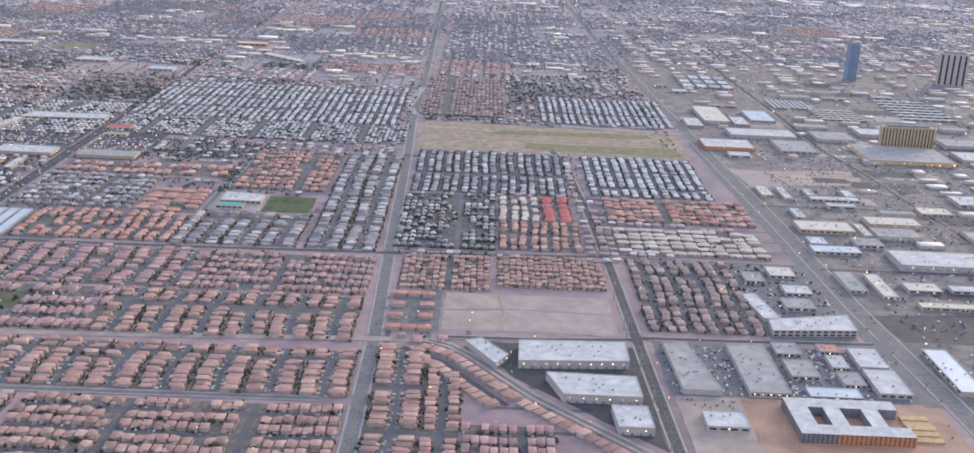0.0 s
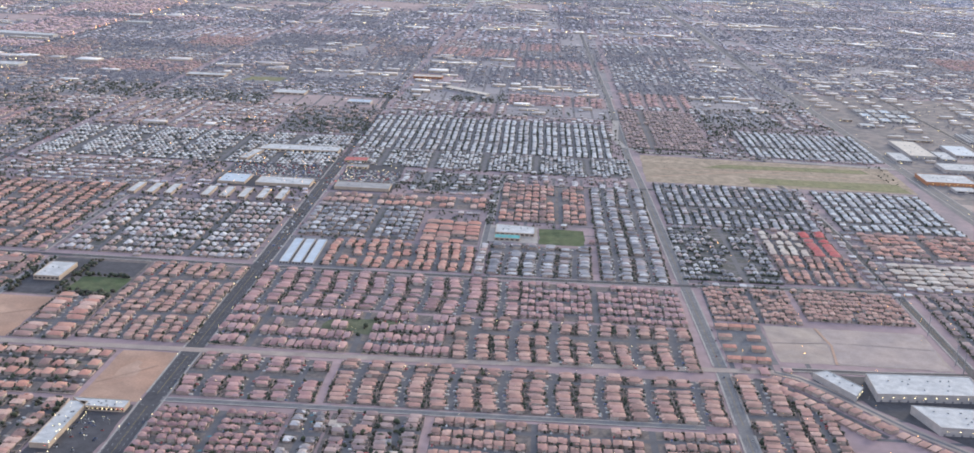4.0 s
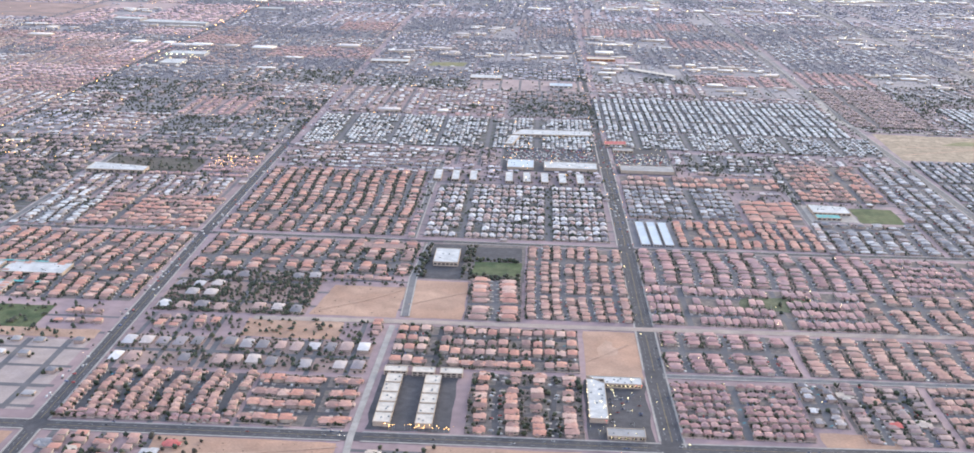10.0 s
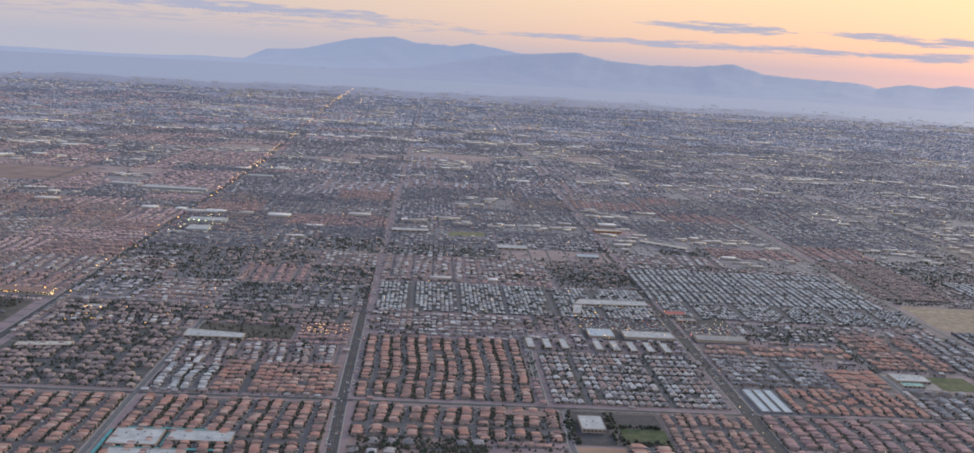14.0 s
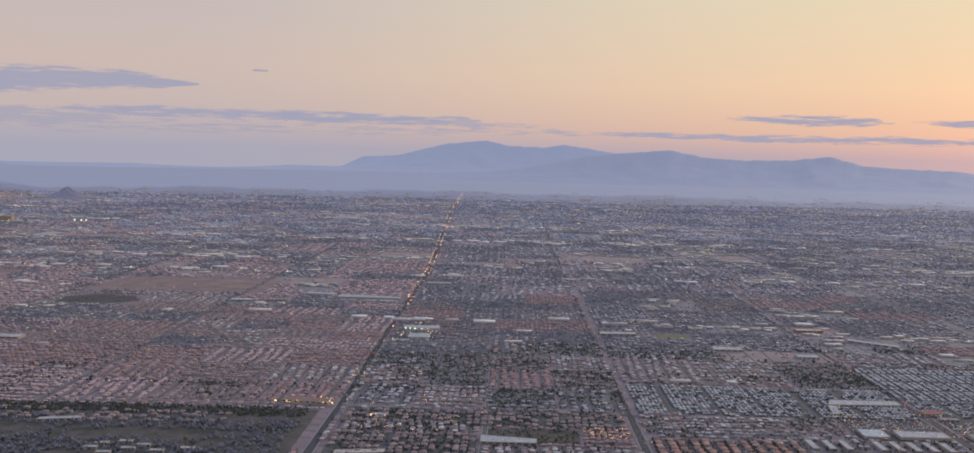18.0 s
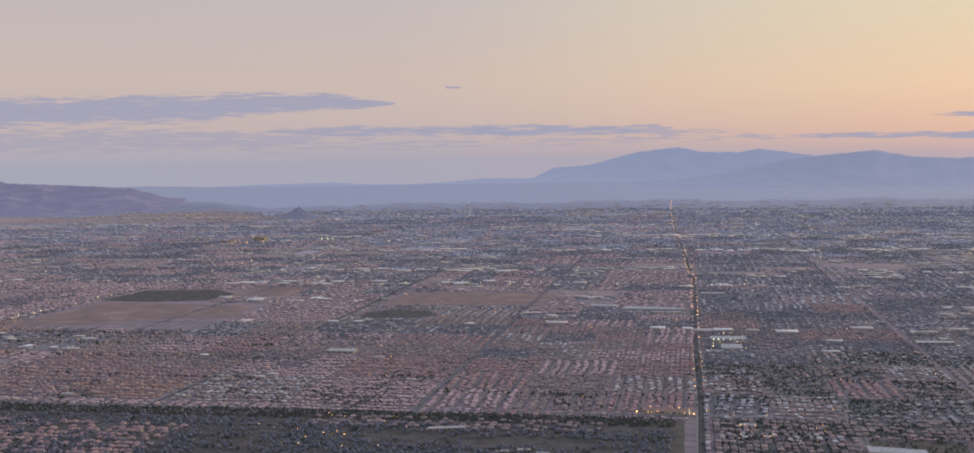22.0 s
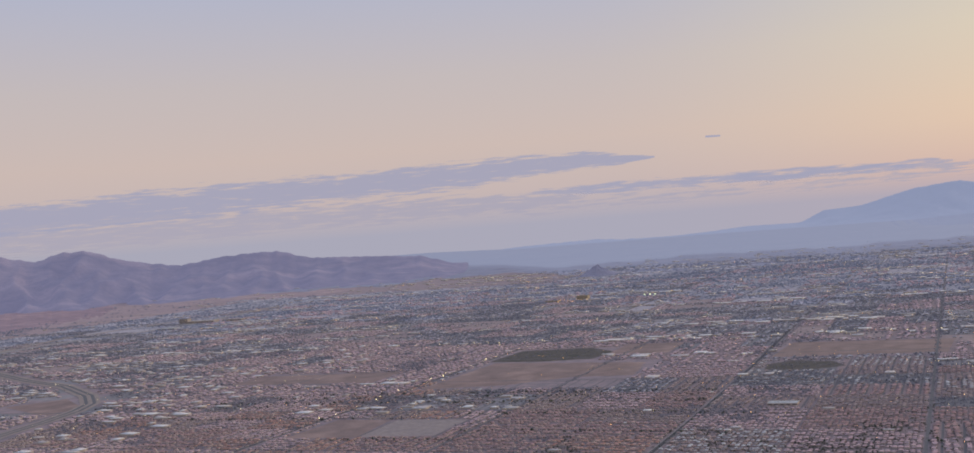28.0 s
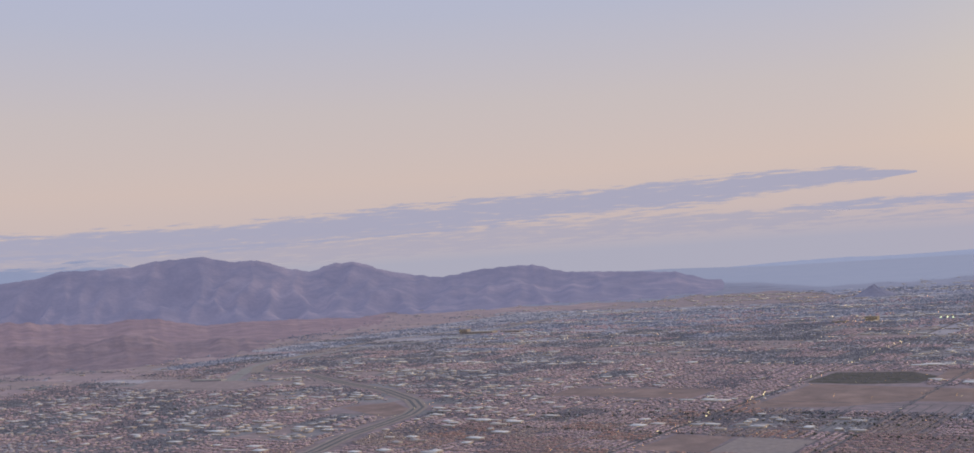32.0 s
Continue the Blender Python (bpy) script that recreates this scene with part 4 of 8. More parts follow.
def cloud(label, eye, line, mat, far=57.0, weight=0.5):
    """A flat bank of cloud: line gives bearing, rise of its middle and half its height, in degrees, as seen from eye."""
    line = sorted(line)
    az = np.arange(line[0][0], line[-1][0], 0.25)
    mid = np.interp(az, [p[0] for p in line], [p[1] for p in line])
    half = np.interp(az, [p[0] for p in line], [p[2] for p in line])
    nr = 11
    v, th = [], []
    for r in range(nr):
        f = r / (nr - 1) * 2 - 1
        for a, m_, h in zip(az, mid, half):
            dist = far * (1 + 0.012 * (1 - f * f))
            v.append(((eye[0] - math.sin(radians(a)) * dist) * U, (eye[1] + math.cos(radians(a)) * dist) * U, (eye[2] + dist * math.tan(radians(m_ + f * h * 1.25))) * U))
            end = min(a - az[0], az[-1] - a)
            th.append(weight * (1 - f * f) * 1.3 - 0.35 + min(0, end / 2.5 - 0.6))
    p = Pile()
    nc = len(az)
    i, j = np.meshgrid(np.arange(nc - 1), np.arange(nr - 1))
    a = (j * nc + i).ravel()
    p.v, p.n = [np.array(v)], nr * nc
    p.quad, p.qm = [np.stack([a, a + 1, a + nc + 1, a + nc], -1)], [np.zeros(len(a))]
    ob = p.build("cloud", [mat])
    at = ob.data.attributes.new("thickness", "FLOAT", "POINT")
    at.data.foreach_set("value", th)
    ob.visible_shadow = False
    return tagged(ob, label, "cloud", kind="structure")


E25 = (-4.56, -1.04, 1.168)
E14 = (-2.49, -0.456, 1.08)
cloud("long blue-grey tongue of evening cloud", E25, [(14.8, 3.0, 0.06), (16.2, 3.02, 0.26), (18, 3.1, 0.5), (21, 3.1, 0.6), (26, 2.8, 0.8), (32, 2.7, 0.75), (40, 2.35, 0.95), (50, 2.0, 0.8), (66, 2.0, 0.7)], CLOUD_DARK, weight=1.22)
cloud("thin streaks of lilac evening cloud", E25, [(0.5, 1.5, 0.2), (8, 1.5, 0.34), (14, 1.55, 0.38), (21.5, 1.6, 0.3)], CLOUD_DARK, weight=1.0)
cloud("faint lilac veil of low cloud", E25, [(18, 1.2, 0.4), (25, 1.2, 0.75), (33, 1.3, 0.8), (44, 1.1, 0.9), (60, 1.4, 0.6), (68, 1.4, 0.6)], CLOUD_LILAC, weight=1.0)
cloud("small grey evening cloud with ragged edge", E14, [(-18.2, 1.85, 0.15), (-15.5, 1.88, 0.36), (-13, 1.92, 0.33), (-9.5, 2.05, 0.15)], CLOUD_DARK, weight=0.95)
cloud("thin dark streak of evening cloud over the mountains", E14, [(-27, 0.95, 0.3), (-24, 0.9, 0.28), (-18.7, 0.95, 0.26), (-11, 0.98, 0.22), (-2.4, 1.1, 0.14)], CLOUD_DARK, weight=0.95)
cloud("grey streak of evening cloud", E14, [(-31, 1.6, 0.28), (-26, 1.62, 0.28), (-23, 1.7, 0.32), (-18.8, 1.95, 0.12)], CLOUD_DARK, weight=0.95)
cloud("pale lilac haze streaks of cloud", E14, [(-1.5, 1.3, 0.2), (3.3, 1.45, 0.3), (8, 1.55, 0.36), (14, 1.7, 0.3)], CLOUD_LILAC, weight=0.8)
cloud("broad pinkish veil of cloud above the mountains", E25, [(-6, 0.95, 0.2), (2, 0.95, 0.32), (9, 0.9, 0.4), (16, 0.85, 0.5), (24, 0.7, 0.5)], CLOUD_LILAC, weight=0.7)
cloud("tiny dark wisp of cloud", E25, [(11.4, 3.77, 0.05), (12.0, 3.79, 0.07), (12.4, 3.8, 0.05)], CLOUD_DARK, weight=2.2)


# ---------------------------------------------------------------- arterial roads
MARKS, WALKS = Pile(), Pile()


CROSSINGS = [(-1.452, 1.606), (-2.71, 1.592), (-2.08, 1.6), (-0.217, 1.637), (-1.455, 2.812), (-2.735, 2.822), (-0.243, 2.842), (-0.224, 2.259), (0.372, 2.318), (0.95, 2.345), (-1.465, 3.82),
             (-1.46, 1.936), (-0.22, 1.955), (-1.452, 2.197), (-2.745, 3.98), (-3.985, 4.02), (0.362, 2.885), (-2.06, 2.19), (-2.04, 2.815), (-3.365, 2.82), (-2.1, 2.82), (-0.83, 2.82), (-0.27, 3.93)]
ROAD_COUNT = [0]


def road(name, label, pts, width, mat=ASPHALT, lanes=True, walk_w=2.5, z=0.045):
    """A road along pts (map units), width in metres, with raised kerbs and pavements, and lane paint."""
    p = Pile()
    z += 0.0007 * (ROAD_COUNT[0] % 60)
    ROAD_COUNT[0] += 1
    pts = [Vector((a * U, b * U)) for a, b in pts]
    fine = [pts[0]]
    for a, b in zip(pts, pts[1:]):
        k = max(1, int((b - a).length / 1.6)) if (walk_w or lanes) and b.y < 4.3 * U else 1
        fine += [a + (b - a) * (i + 1) / k for i in range(k)]

    def crossing(c):
        return any((c.x / U - a) ** 2 + (c.y / U - b) ** 2 < 0.03 ** 2 for a, b in CROSSINGS)

    def ribbon(pile, off0, off1, h, m=0, raised=False, pts=pts):
        L = []
        for i, c in enumerate(pts):
            d = (pts[min(i + 1, len(pts) - 1)] - pts[max(i - 1, 0)]).normalized()
            nrm = Vector((d.y, -d.x))
            L.append((c + nrm * off0, c + nrm * off1))
        for (a0, a1), (b0, b1) in zip(L, L[1:]):
            if pile is not p and crossing((a0 + b1) / 2):
                continue
            pile.add(np.array([(*a0, h), (*a1, h), (*b1, h), (*b0, h)]), [(0, 1, 2, 3)], [m])
            if raised:
                for q, w in (((a0, b0), 0), ((b1, a1), 0)):
                    pile.add(np.array([(*q[0], h), (*q[1], h), (*q[1], h - 0.03), (*q[0], h - 0.03)]), [(0, 1, 2, 3)], [m])
    hw = width / 2 * M
    ribbon(p, -hw, hw, z)
    if walk_w:
        for s in (-1, 1):
            ribbon(WALKS, s * (hw + walk_w * M), s * hw, z + 0.025, raised=True, pts=fine)
    if lanes:
        for off, m in ((-0.5, 1), (0.5, 1), (-hw / M + 0.8, 0), (hw / M - 0.8, 0)):
            ribbon(MARKS, (off - 0.15) * M, (off + 0.15) * M, z + 0.006, m, pts=fine)
        for off in (-0.5 * (hw / M), 0.5 * (hw / M)):
            for a, b in zip(pts, pts[1:]):
                d = (b - a).normalized()
                nrm = Vector((d.y, -d.x)) * off * M
                n = min(160, int((b - a).length / (14 * M)))
                for k in range(n):
                    s0 = a + d * (k * 14 * M) + nrm
                    s1 = s0 + d * 5 * M
                    if crossing(s0):
                        continue
                    w = Vector((d.y, -d.x)) * 0.2 * M
                    MARKS.add(np.array([(*(s0 - w), z + 0.006), (*(s0 + w), z + 0.006), (*(s1 + w), z + 0.006), (*(s1 - w), z + 0.006)]), [(0, 1, 2, 3)], [0])
    return tagged(p.build(name, [mat]), label, "road", kind="structure")


ROADS_Y = [(-14.2, 22), (-11.65, 22), (-10.35, 22), (-9.05, 22), (-7.83, 22), (-6.58, 22), (-5.28, 22), (-4.0, 38), (-2.73, 26), (-1.45, 24), (2.2, 16), (3.4, 16)]
ROADS_X = [1.605, 2.82, 4.05, 5.3, 6.55, 7.8, 9.05, 10.3, 12.8, 15.3, 18.0]
road("road_1", "wide dark asphalt arterial with lane paint", [(-1.437, 1.0), (-1.452, 1.9), (-1.455, 3.0), (-1.465, 4.2)], 28)
road("road_51", "narrowing arterial running on through the old city", [(-1.465, 4.2), (-1.485, 6), (-1.51, 9), (-1.55, 24)], 15, lanes=False, walk_w=0)
road("road_2", "asphalt arterial beside housing tracts", [(-0.215, 1.2), (-0.222, 2.24), (-0.245, 2.95), (-0.272, 3.9), (-0.295, 4.5), (-0.31, 6), (-0.38, 9), (-0.5, 20)], 18, STREET)
road("road_3", "wide grey arterial with turning lanes", [(1.03, 1.5), (1.005, 1.98), (0.96, 2.56), (0.932, 3.28), (0.876, 4.26), (0.825, 5.11), (0.72, 7.2), (0.5, 14)], 28, STREET)
road("road_4", "narrow asphalt road beside warehouses", [(0.405, 1.3), (0.376, 2.27), (0.363, 2.76), (0.345, 3.26), (0.30, 3.95), (0.27, 4.1)], 15)
road("road_5", "dark asphalt arterial between housing tracts", [(-2.70, 1.0), (-2.715, 1.9), (-2.735, 2.85), (-2.745, 4)], 20)
road("road_52", "tree-lined arterial running on through the old city", [(-2.745, 4), (-2.77, 6), (-2.78, 9), (-2.8, 20)], 13, lanes=False, walk_w=0)
road("road_6", "long straight arterial with many lights running to the horizon", [(-3.99, 2.5), (-3.985, 4.4), (-4.01, 6), (-4.02, 9.4), (-4.2, 14), (-4.35, 18.2), (-4.6, 30)], 22)
road("road_7", "straight desert-edge arterial between tracts", [(-6.585, 3.3), (-6.56, 5), (-6.565, 7), (-6.62, 10), (-6.7, 20)], 18)
road("road_8", "arterial along the edge of an open field", [(-9.1, 2.5), (-9.06, 6), (-9.05, 9), (-9.1, 20)], 18)
for k, (x, top) in enumerate([(-14.2, 20), (-11.65, 20), (-10.35, 20), (-7.83, 20), (-5.28, 20), (2.2, 14), (3.4, 14)]):
    road("road_%d" % (9 + k), "straight city street between neighbourhoods", [(x, 3.9), (x, 8), (x, top)], 11, STREET, lanes=False, walk_w=0)
road("road_20", "wide dark cross street along open desert lots", [(-3.6, 1.58), (-2.08, 1.6), (-1.45, 1.607), (-0.9, 1.625), (-0.1, 1.64)], 22)
road("road_21", "cross street between housing tracts", [(-5.5, 2.83), (-3.3, 2.819), (-2.7, 2.822), (-1.45, 2.812), (-0.85, 2.818), (-0.25, 2.842), (0.36, 2.885)], 13)
road("road_22", "cross street beside a shopping centre", [(-4.0, 4.0), (-2.75, 3.98), (-1.45, 3.82), (-0.28, 3.93), (0.3, 4.02)], 16)
for k, y in enumerate([5.3, 6.55, 7.8, 9.05, 10.3, 12.8, 15.3, 18.0]):
    road("road_%d" % (23 + k), "straight city street crossing the plain", [(-16 - 0.3 * k, y), (-9, y + 0.02), (-4, y), (0, y + 0.02), (3.4 + 0.3 * k, y)], 12 + k * 0.5, STREET, lanes=False, walk_w=0, z=0.06)
road("road_39", "narrow back road through the industrial quarter", [(1.62, 1.9), (1.56, 2.6), (1.50, 3.2), (1.465, 3.5), (1.43, 3.93), (1.375, 4.3), (1.362, 5.0), (1.325, 5.9), (1.3, 7)], 15, ASPHALT, lanes=False)
road("road_38", "side street between warehouses", [(0.93, 3.47), (1.2, 3.475), (1.47, 3.49), (1.9, 3.5)], 10, ASPHALT, lanes=False, walk_w=0)
road("road_37", "side street past a long hall", [(0.95, 2.86), (1.2, 2.865), (1.53, 2.87), (1.9, 2.88)], 10, ASPHALT, lanes=False, walk_w=0)
road("road_40", "dirt-edged lane through open lots", [(-2.066, 1.2), (-2.082, 1.6), (-2.073, 2.16)], 9, CONCRETE, lanes=False, walk_w=0)
road("road_41", "street beside warehouses", [(0.38, 2.325), (0.6, 2.33), (0.93, 2.345)], 11, ASPHALT, lanes=False)
road("road_42", "street in front of warehouses", [(-0.08, 2.285), (0.15, 2.292), (0.375, 2.315)], 9, ASPHALT, lanes=False)
road("road_43", "curved road round the flood basin", [(-0.30, 5.3), (-0.33, 4.85), (-0.30, 4.68), (-0.2, 4.59), (0.06, 4.575), (0.4, 4.545), (0.84, 4.5)], 15, CONCRETE, lanes=False)
road("road_44", "neighbourhood collector street", [(-1.435, 1.935), (-1.05, 1.942), (-0.6, 1.95), (-0.3, 1.955)], 9, STREET, lanes=False)
road("road_45", "quarter-mile collector street", [(-2.05, 2.22), (-2.06, 2.5), (-2.04, 2.81)], 10, STREET, lanes=False)
road("road_46", "quarter-mile street through pink-roofed tracts", [(-3.36, 1.7), (-3.365, 2.7), (-3.35, 3.9), (-3.35, 5)], 11, STREET, lanes=False)
road("road_47", "collector street through older houses", [(-2.10, 2.84), (-2.1, 3.4), (-2.09, 3.8)], 10, STREET, lanes=False)
road("road_48", "collector street past a school", [(-0.83, 2.83), (-0.83, 3.2), (-0.82, 3.8), (-0.8, 4.05)], 10, STREET, lanes=False)
road("road_49", "cross street along the golf course", [(-9.1, 3.88), (-8.1, 3.86), (-6.58, 3.9), (-5.2, 3.98), (-4.0, 4.02)], 15, STREET, lanes=False)
FREEWAY = [(-11.0, 2.4), (-11.16, 3.78), (-11.40, 4.4), (-11.50, 4.95), (-11.62, 5.4), (-11.8, 5.75), (-12.2, 6.15), (-13.06, 6.75), (-13.95, 7.15), (-15.2, 7.85), (-16.3, 8.0), (-16.9, 8.6), (-17.35, 9.5),
           (-17.9, 11.7), (-17.6, 13.9), (-17.0, 16.9), (-15, 20)]
road("freeway", "pale concrete freeway curving across the city", FREEWAY, 105, PALE_DIRT, lanes=False, walk_w=0, z=0.09)
for s, nm in ((-0.028, "freeway_carriageway_1"), (0.028, "freeway_carriageway_2")):
    road(nm, "dark asphalt carriageway of the freeway", [(x + s, y + s * 0.6) for x, y in FREEWAY[:11]], 18, STREET, lanes=False, walk_w=0, z=0.13)
for (a, b), (c, d) in zip(FREEWAY, FREEWAY[1:]):
    for k in range(8):
        x, y = a + (c - a) * k / 8, b + (d - b) * k / 8
        take(x - 0.13, x + 0.13, y - 0.11, y + 0.11)
# the power-line corridor with its gravel track
road("gravel_corridor", "pale gravel corridor behind garden walls", [(-2.42, 2.175), (-2.0, 2.188), (-1.45, 2.198), (-0.9, 2.215), (-0.24, 2.258), (-0.1, 2.264)], 16, PALE_DIRT, lanes=False, walk_w=0, z=0.035)
road("rail_corridor", "gravel railway corridor with a worn track", [(-0.1, 2.264), (-0.05, 2.24), (0.0, 2.185), (0.06, 2.10), (0.128, 2.005), (0.317, 1.806), (0.45, 1.68), (0.7, 1.4)], 17, PALE_DIRT, lanes=False, walk_w=0, z=0.05)
road("rail_track", "grey railway track on ballast", [(-0.1, 2.264), (-0.05, 2.24), (0.0, 2.185), (0.06, 2.10), (0.128, 2.005), (0.317, 1.806), (0.45, 1.68), (0.7, 1.4)], 5, STREET, lanes=False, walk_w=0, z=0.07)
for x, top in ROADS_Y:
    w = 0.021 if x in (-4.0, -2.73, -1.45, 0.94, -6.58, -9.05) else 0.011
    take(x - w, x + w, 0, min(top, 4.3))
    take(x - w * 0.6, x + w * 0.6, 4.3, top)
for (a, b), (c, d) in (((-0.215, 1.2), (-0.245, 2.95)), ((-0.245, 2.95), (-0.295, 4.5)), ((-0.295, 4.5), (-0.31, 6)), ((-0.31, 6), (-0.38, 9)), ((1.03, 1.5), (0.876, 4.26)), ((0.876, 4.26), (0.72, 7.2)), ((0.72, 7.2), (0.5, 14))):
    for k in range(12):
        x, y = a + (c - a) * (k + 0.5) / 12, b + (d - b) * (k + 0.5) / 12
        take(x - 0.028, x + 0.028, y - (d - b) / 24, y + (d - b) / 24)
for y in ROADS_X:
    take(-20, 8, y - 0.011, y + 0.011)

# ---------------------------------------------------------------- neighbourhoods
T = tract
T(-1.10, -0.245, 1.965, 2.185, "y", "tan", near=False, depth=23, trees=0.35)
T(-0.86, -0.245, 1.66, 1.925, "x", "tan", depth=22, trees=0.3, lot=14.5)
T(-1.06, -0.88, 1.66, 1.925, "y", "brown", depth=22, trees=0.3)
T(-1.425, -1.16, 1.655, 1.90, "x", "mauve", near=True, lot=13.5, depth=19, street=8, trees=0.45)
T(-1.15, -1.075, 1.72, 1.92, "y", "mixed", near=True, lot=19, depth=20, trees=0.8)
T(-1.425, -1.12, 1.96, 2.18, "y", "mauve", depth=22, trees=0.6)
T(-0.205, -0.095, 1.66, 2.22, "y", "tan", lot=12.5, depth=20, trees=0.3)
T(-0.095, -0.02, 1.66, 2.10, "y", "tan", lot=12.5, depth=18, trees=0.3)
T(-0.015, 0.16, 1.62, 1.875, "x", "mauve", lot=11, depth=19, street=12, trees=0.2, two=1.0, label="rows of mauve-roofed town houses beside the railway")
T(-1.43, -0.86, 2.235, 2.50, "x", "mauve", depth=24, trees=0.9)
T(-0.86, -0.27, 2.235, 2.50, "y", "tan", lot=12.5, depth=22, street=15, trees=0.4)
T(-1.43, -0.70, 2.515, 2.795, "y", "mauve", lot=12.5, depth=21, trees=0.5)
T(-0.70, -0.27, 2.515, 2.795, "x", "mauve", lot=12.5, depth=20, trees=0.5)
T(-0.195, 0.035, 2.58, 2.83, "x", "tan", lot=11, depth=17, street=10, trees=0.15, label="tight rows of tan-roofed houses beside a bare lot")
T(0.055, 0.335, 2.615, 2.85, "x", "tan", lot=11, depth=17, street=10, trees=0.15, label="tight rows of tan-roofed houses beside a bare lot")
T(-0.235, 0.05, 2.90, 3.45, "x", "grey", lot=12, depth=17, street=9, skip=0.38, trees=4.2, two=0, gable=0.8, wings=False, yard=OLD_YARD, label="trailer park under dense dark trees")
T(0.06, 0.19, 3.17, 3.42, "y", "pale", lot=22, depth=16, street=9, trees=0.3, fill=0.9, label="rows of pale flat-roofed apartment blocks")
T(0.195, 0.29, 3.17, 3.44, "y", "crimson", lot=20, depth=17, street=9, trees=0.3, fill=0.9, label="rows of bright red-roofed apartment blocks")
T(0.06, 0.30, 2.91, 3.16, "y", "salmon", lot=18, depth=17, street=10, trees=0.5)
T(0.40, 0.86, 3.22, 3.47, "x", "salmon", lot=19, depth=20, street=10, trees=0.6, fill=0.88)
T(0.40, 0.83, 2.92, 3.14, "x", "pale", lot=26, depth=19, street=13, trees=0.5, fill=0.88, label="pale apartment blocks with car parks between them")
T(0.41, 0.69, 2.37, 2.87, "y", "brown", lot=19, depth=19, street=13, trees=2.2, fill=0.74, label="brown-roofed apartment complex among dark trees")
T(0.37, 0.78, 3.50, 4.03, "y", "white", lot=12, depth=16, street=9, trees=0.7, two=0, gable=0.8, wings=False, yard=OLD_YARD, label="white trailers among dark trees")
T(-0.23, 0.29, 3.47, 4.03, "y", "grey", lot=12, depth=17, street=9, skip=0.15, trees=1.6, two=0, gable=0.8, wings=False, yard=OLD_YARD)
T(-1.46, -0.36, 4.42, 5.15, "y", "white", lot=9.5, depth=15, street=10, trees=0.6, skip=0.12, two=0, gable=0.8, wings=False, yard=OLD_YARD, fill=0.85, label="rows of white trailers in a trailer park")
T(-1.43, -0.30, 4.10, 4.40, "x", "white", lot=11, depth=15, street=9, trees=1.3, skip=0.2, two=0, gable=0.8, wings=False, yard=OLD_YARD, label="white trailers shaded by dark trees")
T(0.25, 0.82, 4.60, 5.15, "y", "white", lot=9.5, depth=15, street=9, trees=0.5, two=0, gable=0.8, wings=False, yard=OLD_YARD, label="white trailers in long rows")
T(-0.28, 0.10, 4.66, 5.6, "x", "brown", lot=13, depth=20, trees=0.7)
T(-1.03, -0.85, 3.12, 3.35, "x", "red", lot=26, depth=17, street=8, trees=0.3, fill=0.92, wings=False, label="red-roofed apartment rows")
T(-1.29, -0.85, 2.85, 3.10, "y", "red", lot=17, depth=19, street=12, trees=0.8, fill=0.86, label="red-tiled apartment blocks with courtyards")
T(-1.42, -1.05, 3.13, 3.5, "x", "grey", lot=18, depth=20, trees=1.4, yard=OLD_YARD)
T(-0.81, -0.50, 2.85, 3.14, "y", "grey", lot=13, depth=21, trees=0.6)
T(-0.48, -0.28, 2.85, 3.9, "y", "grey", lot=13, depth=21, trees=0.8)
T(-0.80, -0.5, 3.40, 3.9, "x", "salmon", lot=18, depth=20, trees=1.0)
T(-1.42, -0.85, 3.52, 3.66, "x", "salmon", lot=18, depth=20, trees=0.8)
T(-1.75, -1.475, 2.235, 2.49, "y", "tan", lot=12, depth=19, street=11, trees=0.12, label="tight rows of tan-roofed houses")
T(-1.75, -1.475, 2.505, 2.79, "y", "tan", lot=12, depth=19, street=11, trees=0.12, label="tight rows of tan-roofed houses")
T(-1.90, -1.76, 2.215, 2.50, "y", "salmon", lot=18, depth=22, trees=0.8)
T(-2.055, -1.62, 1.93, 2.165, "x", "salmon", near=True, lot=18, depth=23, street=12, trees=0.7, two=0.4, dark=True, fill=0.8)
T(-1.86, -1.62, 1.63, 1.91, "y", "salmon", near=True, lot=17, depth=23, street=13, trees=0.7, two=0.4, dark=True, fill=0.84)
T(-2.69, -2.33, 1.655, 1.86, "y", "tan", near=True, lot=14, depth=19, street=15, trees=0.3, two=0.7, dark=True, fill=0.88)
T(-2.69, -2.33, 1.625, 1.652, "x", "mauve", near=True, lot=14, depth=15, street=0.5, trees=0.2, fill=0.88)
T(-2.32, -2.10, 1.63, 1.86, "x", "salmon", near=True, lot=17, depth=21, street=13, trees=0.7, two=0.5, dark=True, fill=0.86)
T(-2.69, -2.10, 1.88, 2.05, "x", "mixed", lot=24, depth=30, trees=2.2, two=0.2, fill=0.6, skip=0.4, yard=FIELD, wings=False)
T(-2.69, -2.30, 2.20, 2.50, "x", "mixed", lot=28, depth=34, trees=5.5, two=0.3, fill=0.55, skip=0.4, yard=FIELD, wings=False, label="large scattered houses among dense trees")
T(-2.69, -2.07, 2.51, 2.79, "y", "salmon", lot=13, depth=22, trees=2.0, skip=0.12, bend=5)
T(-3.33, -2.76, 2.25, 2.79, "y", "salmon", lot=13, depth=22, trees=2.2, skip=0.12, bend=5)
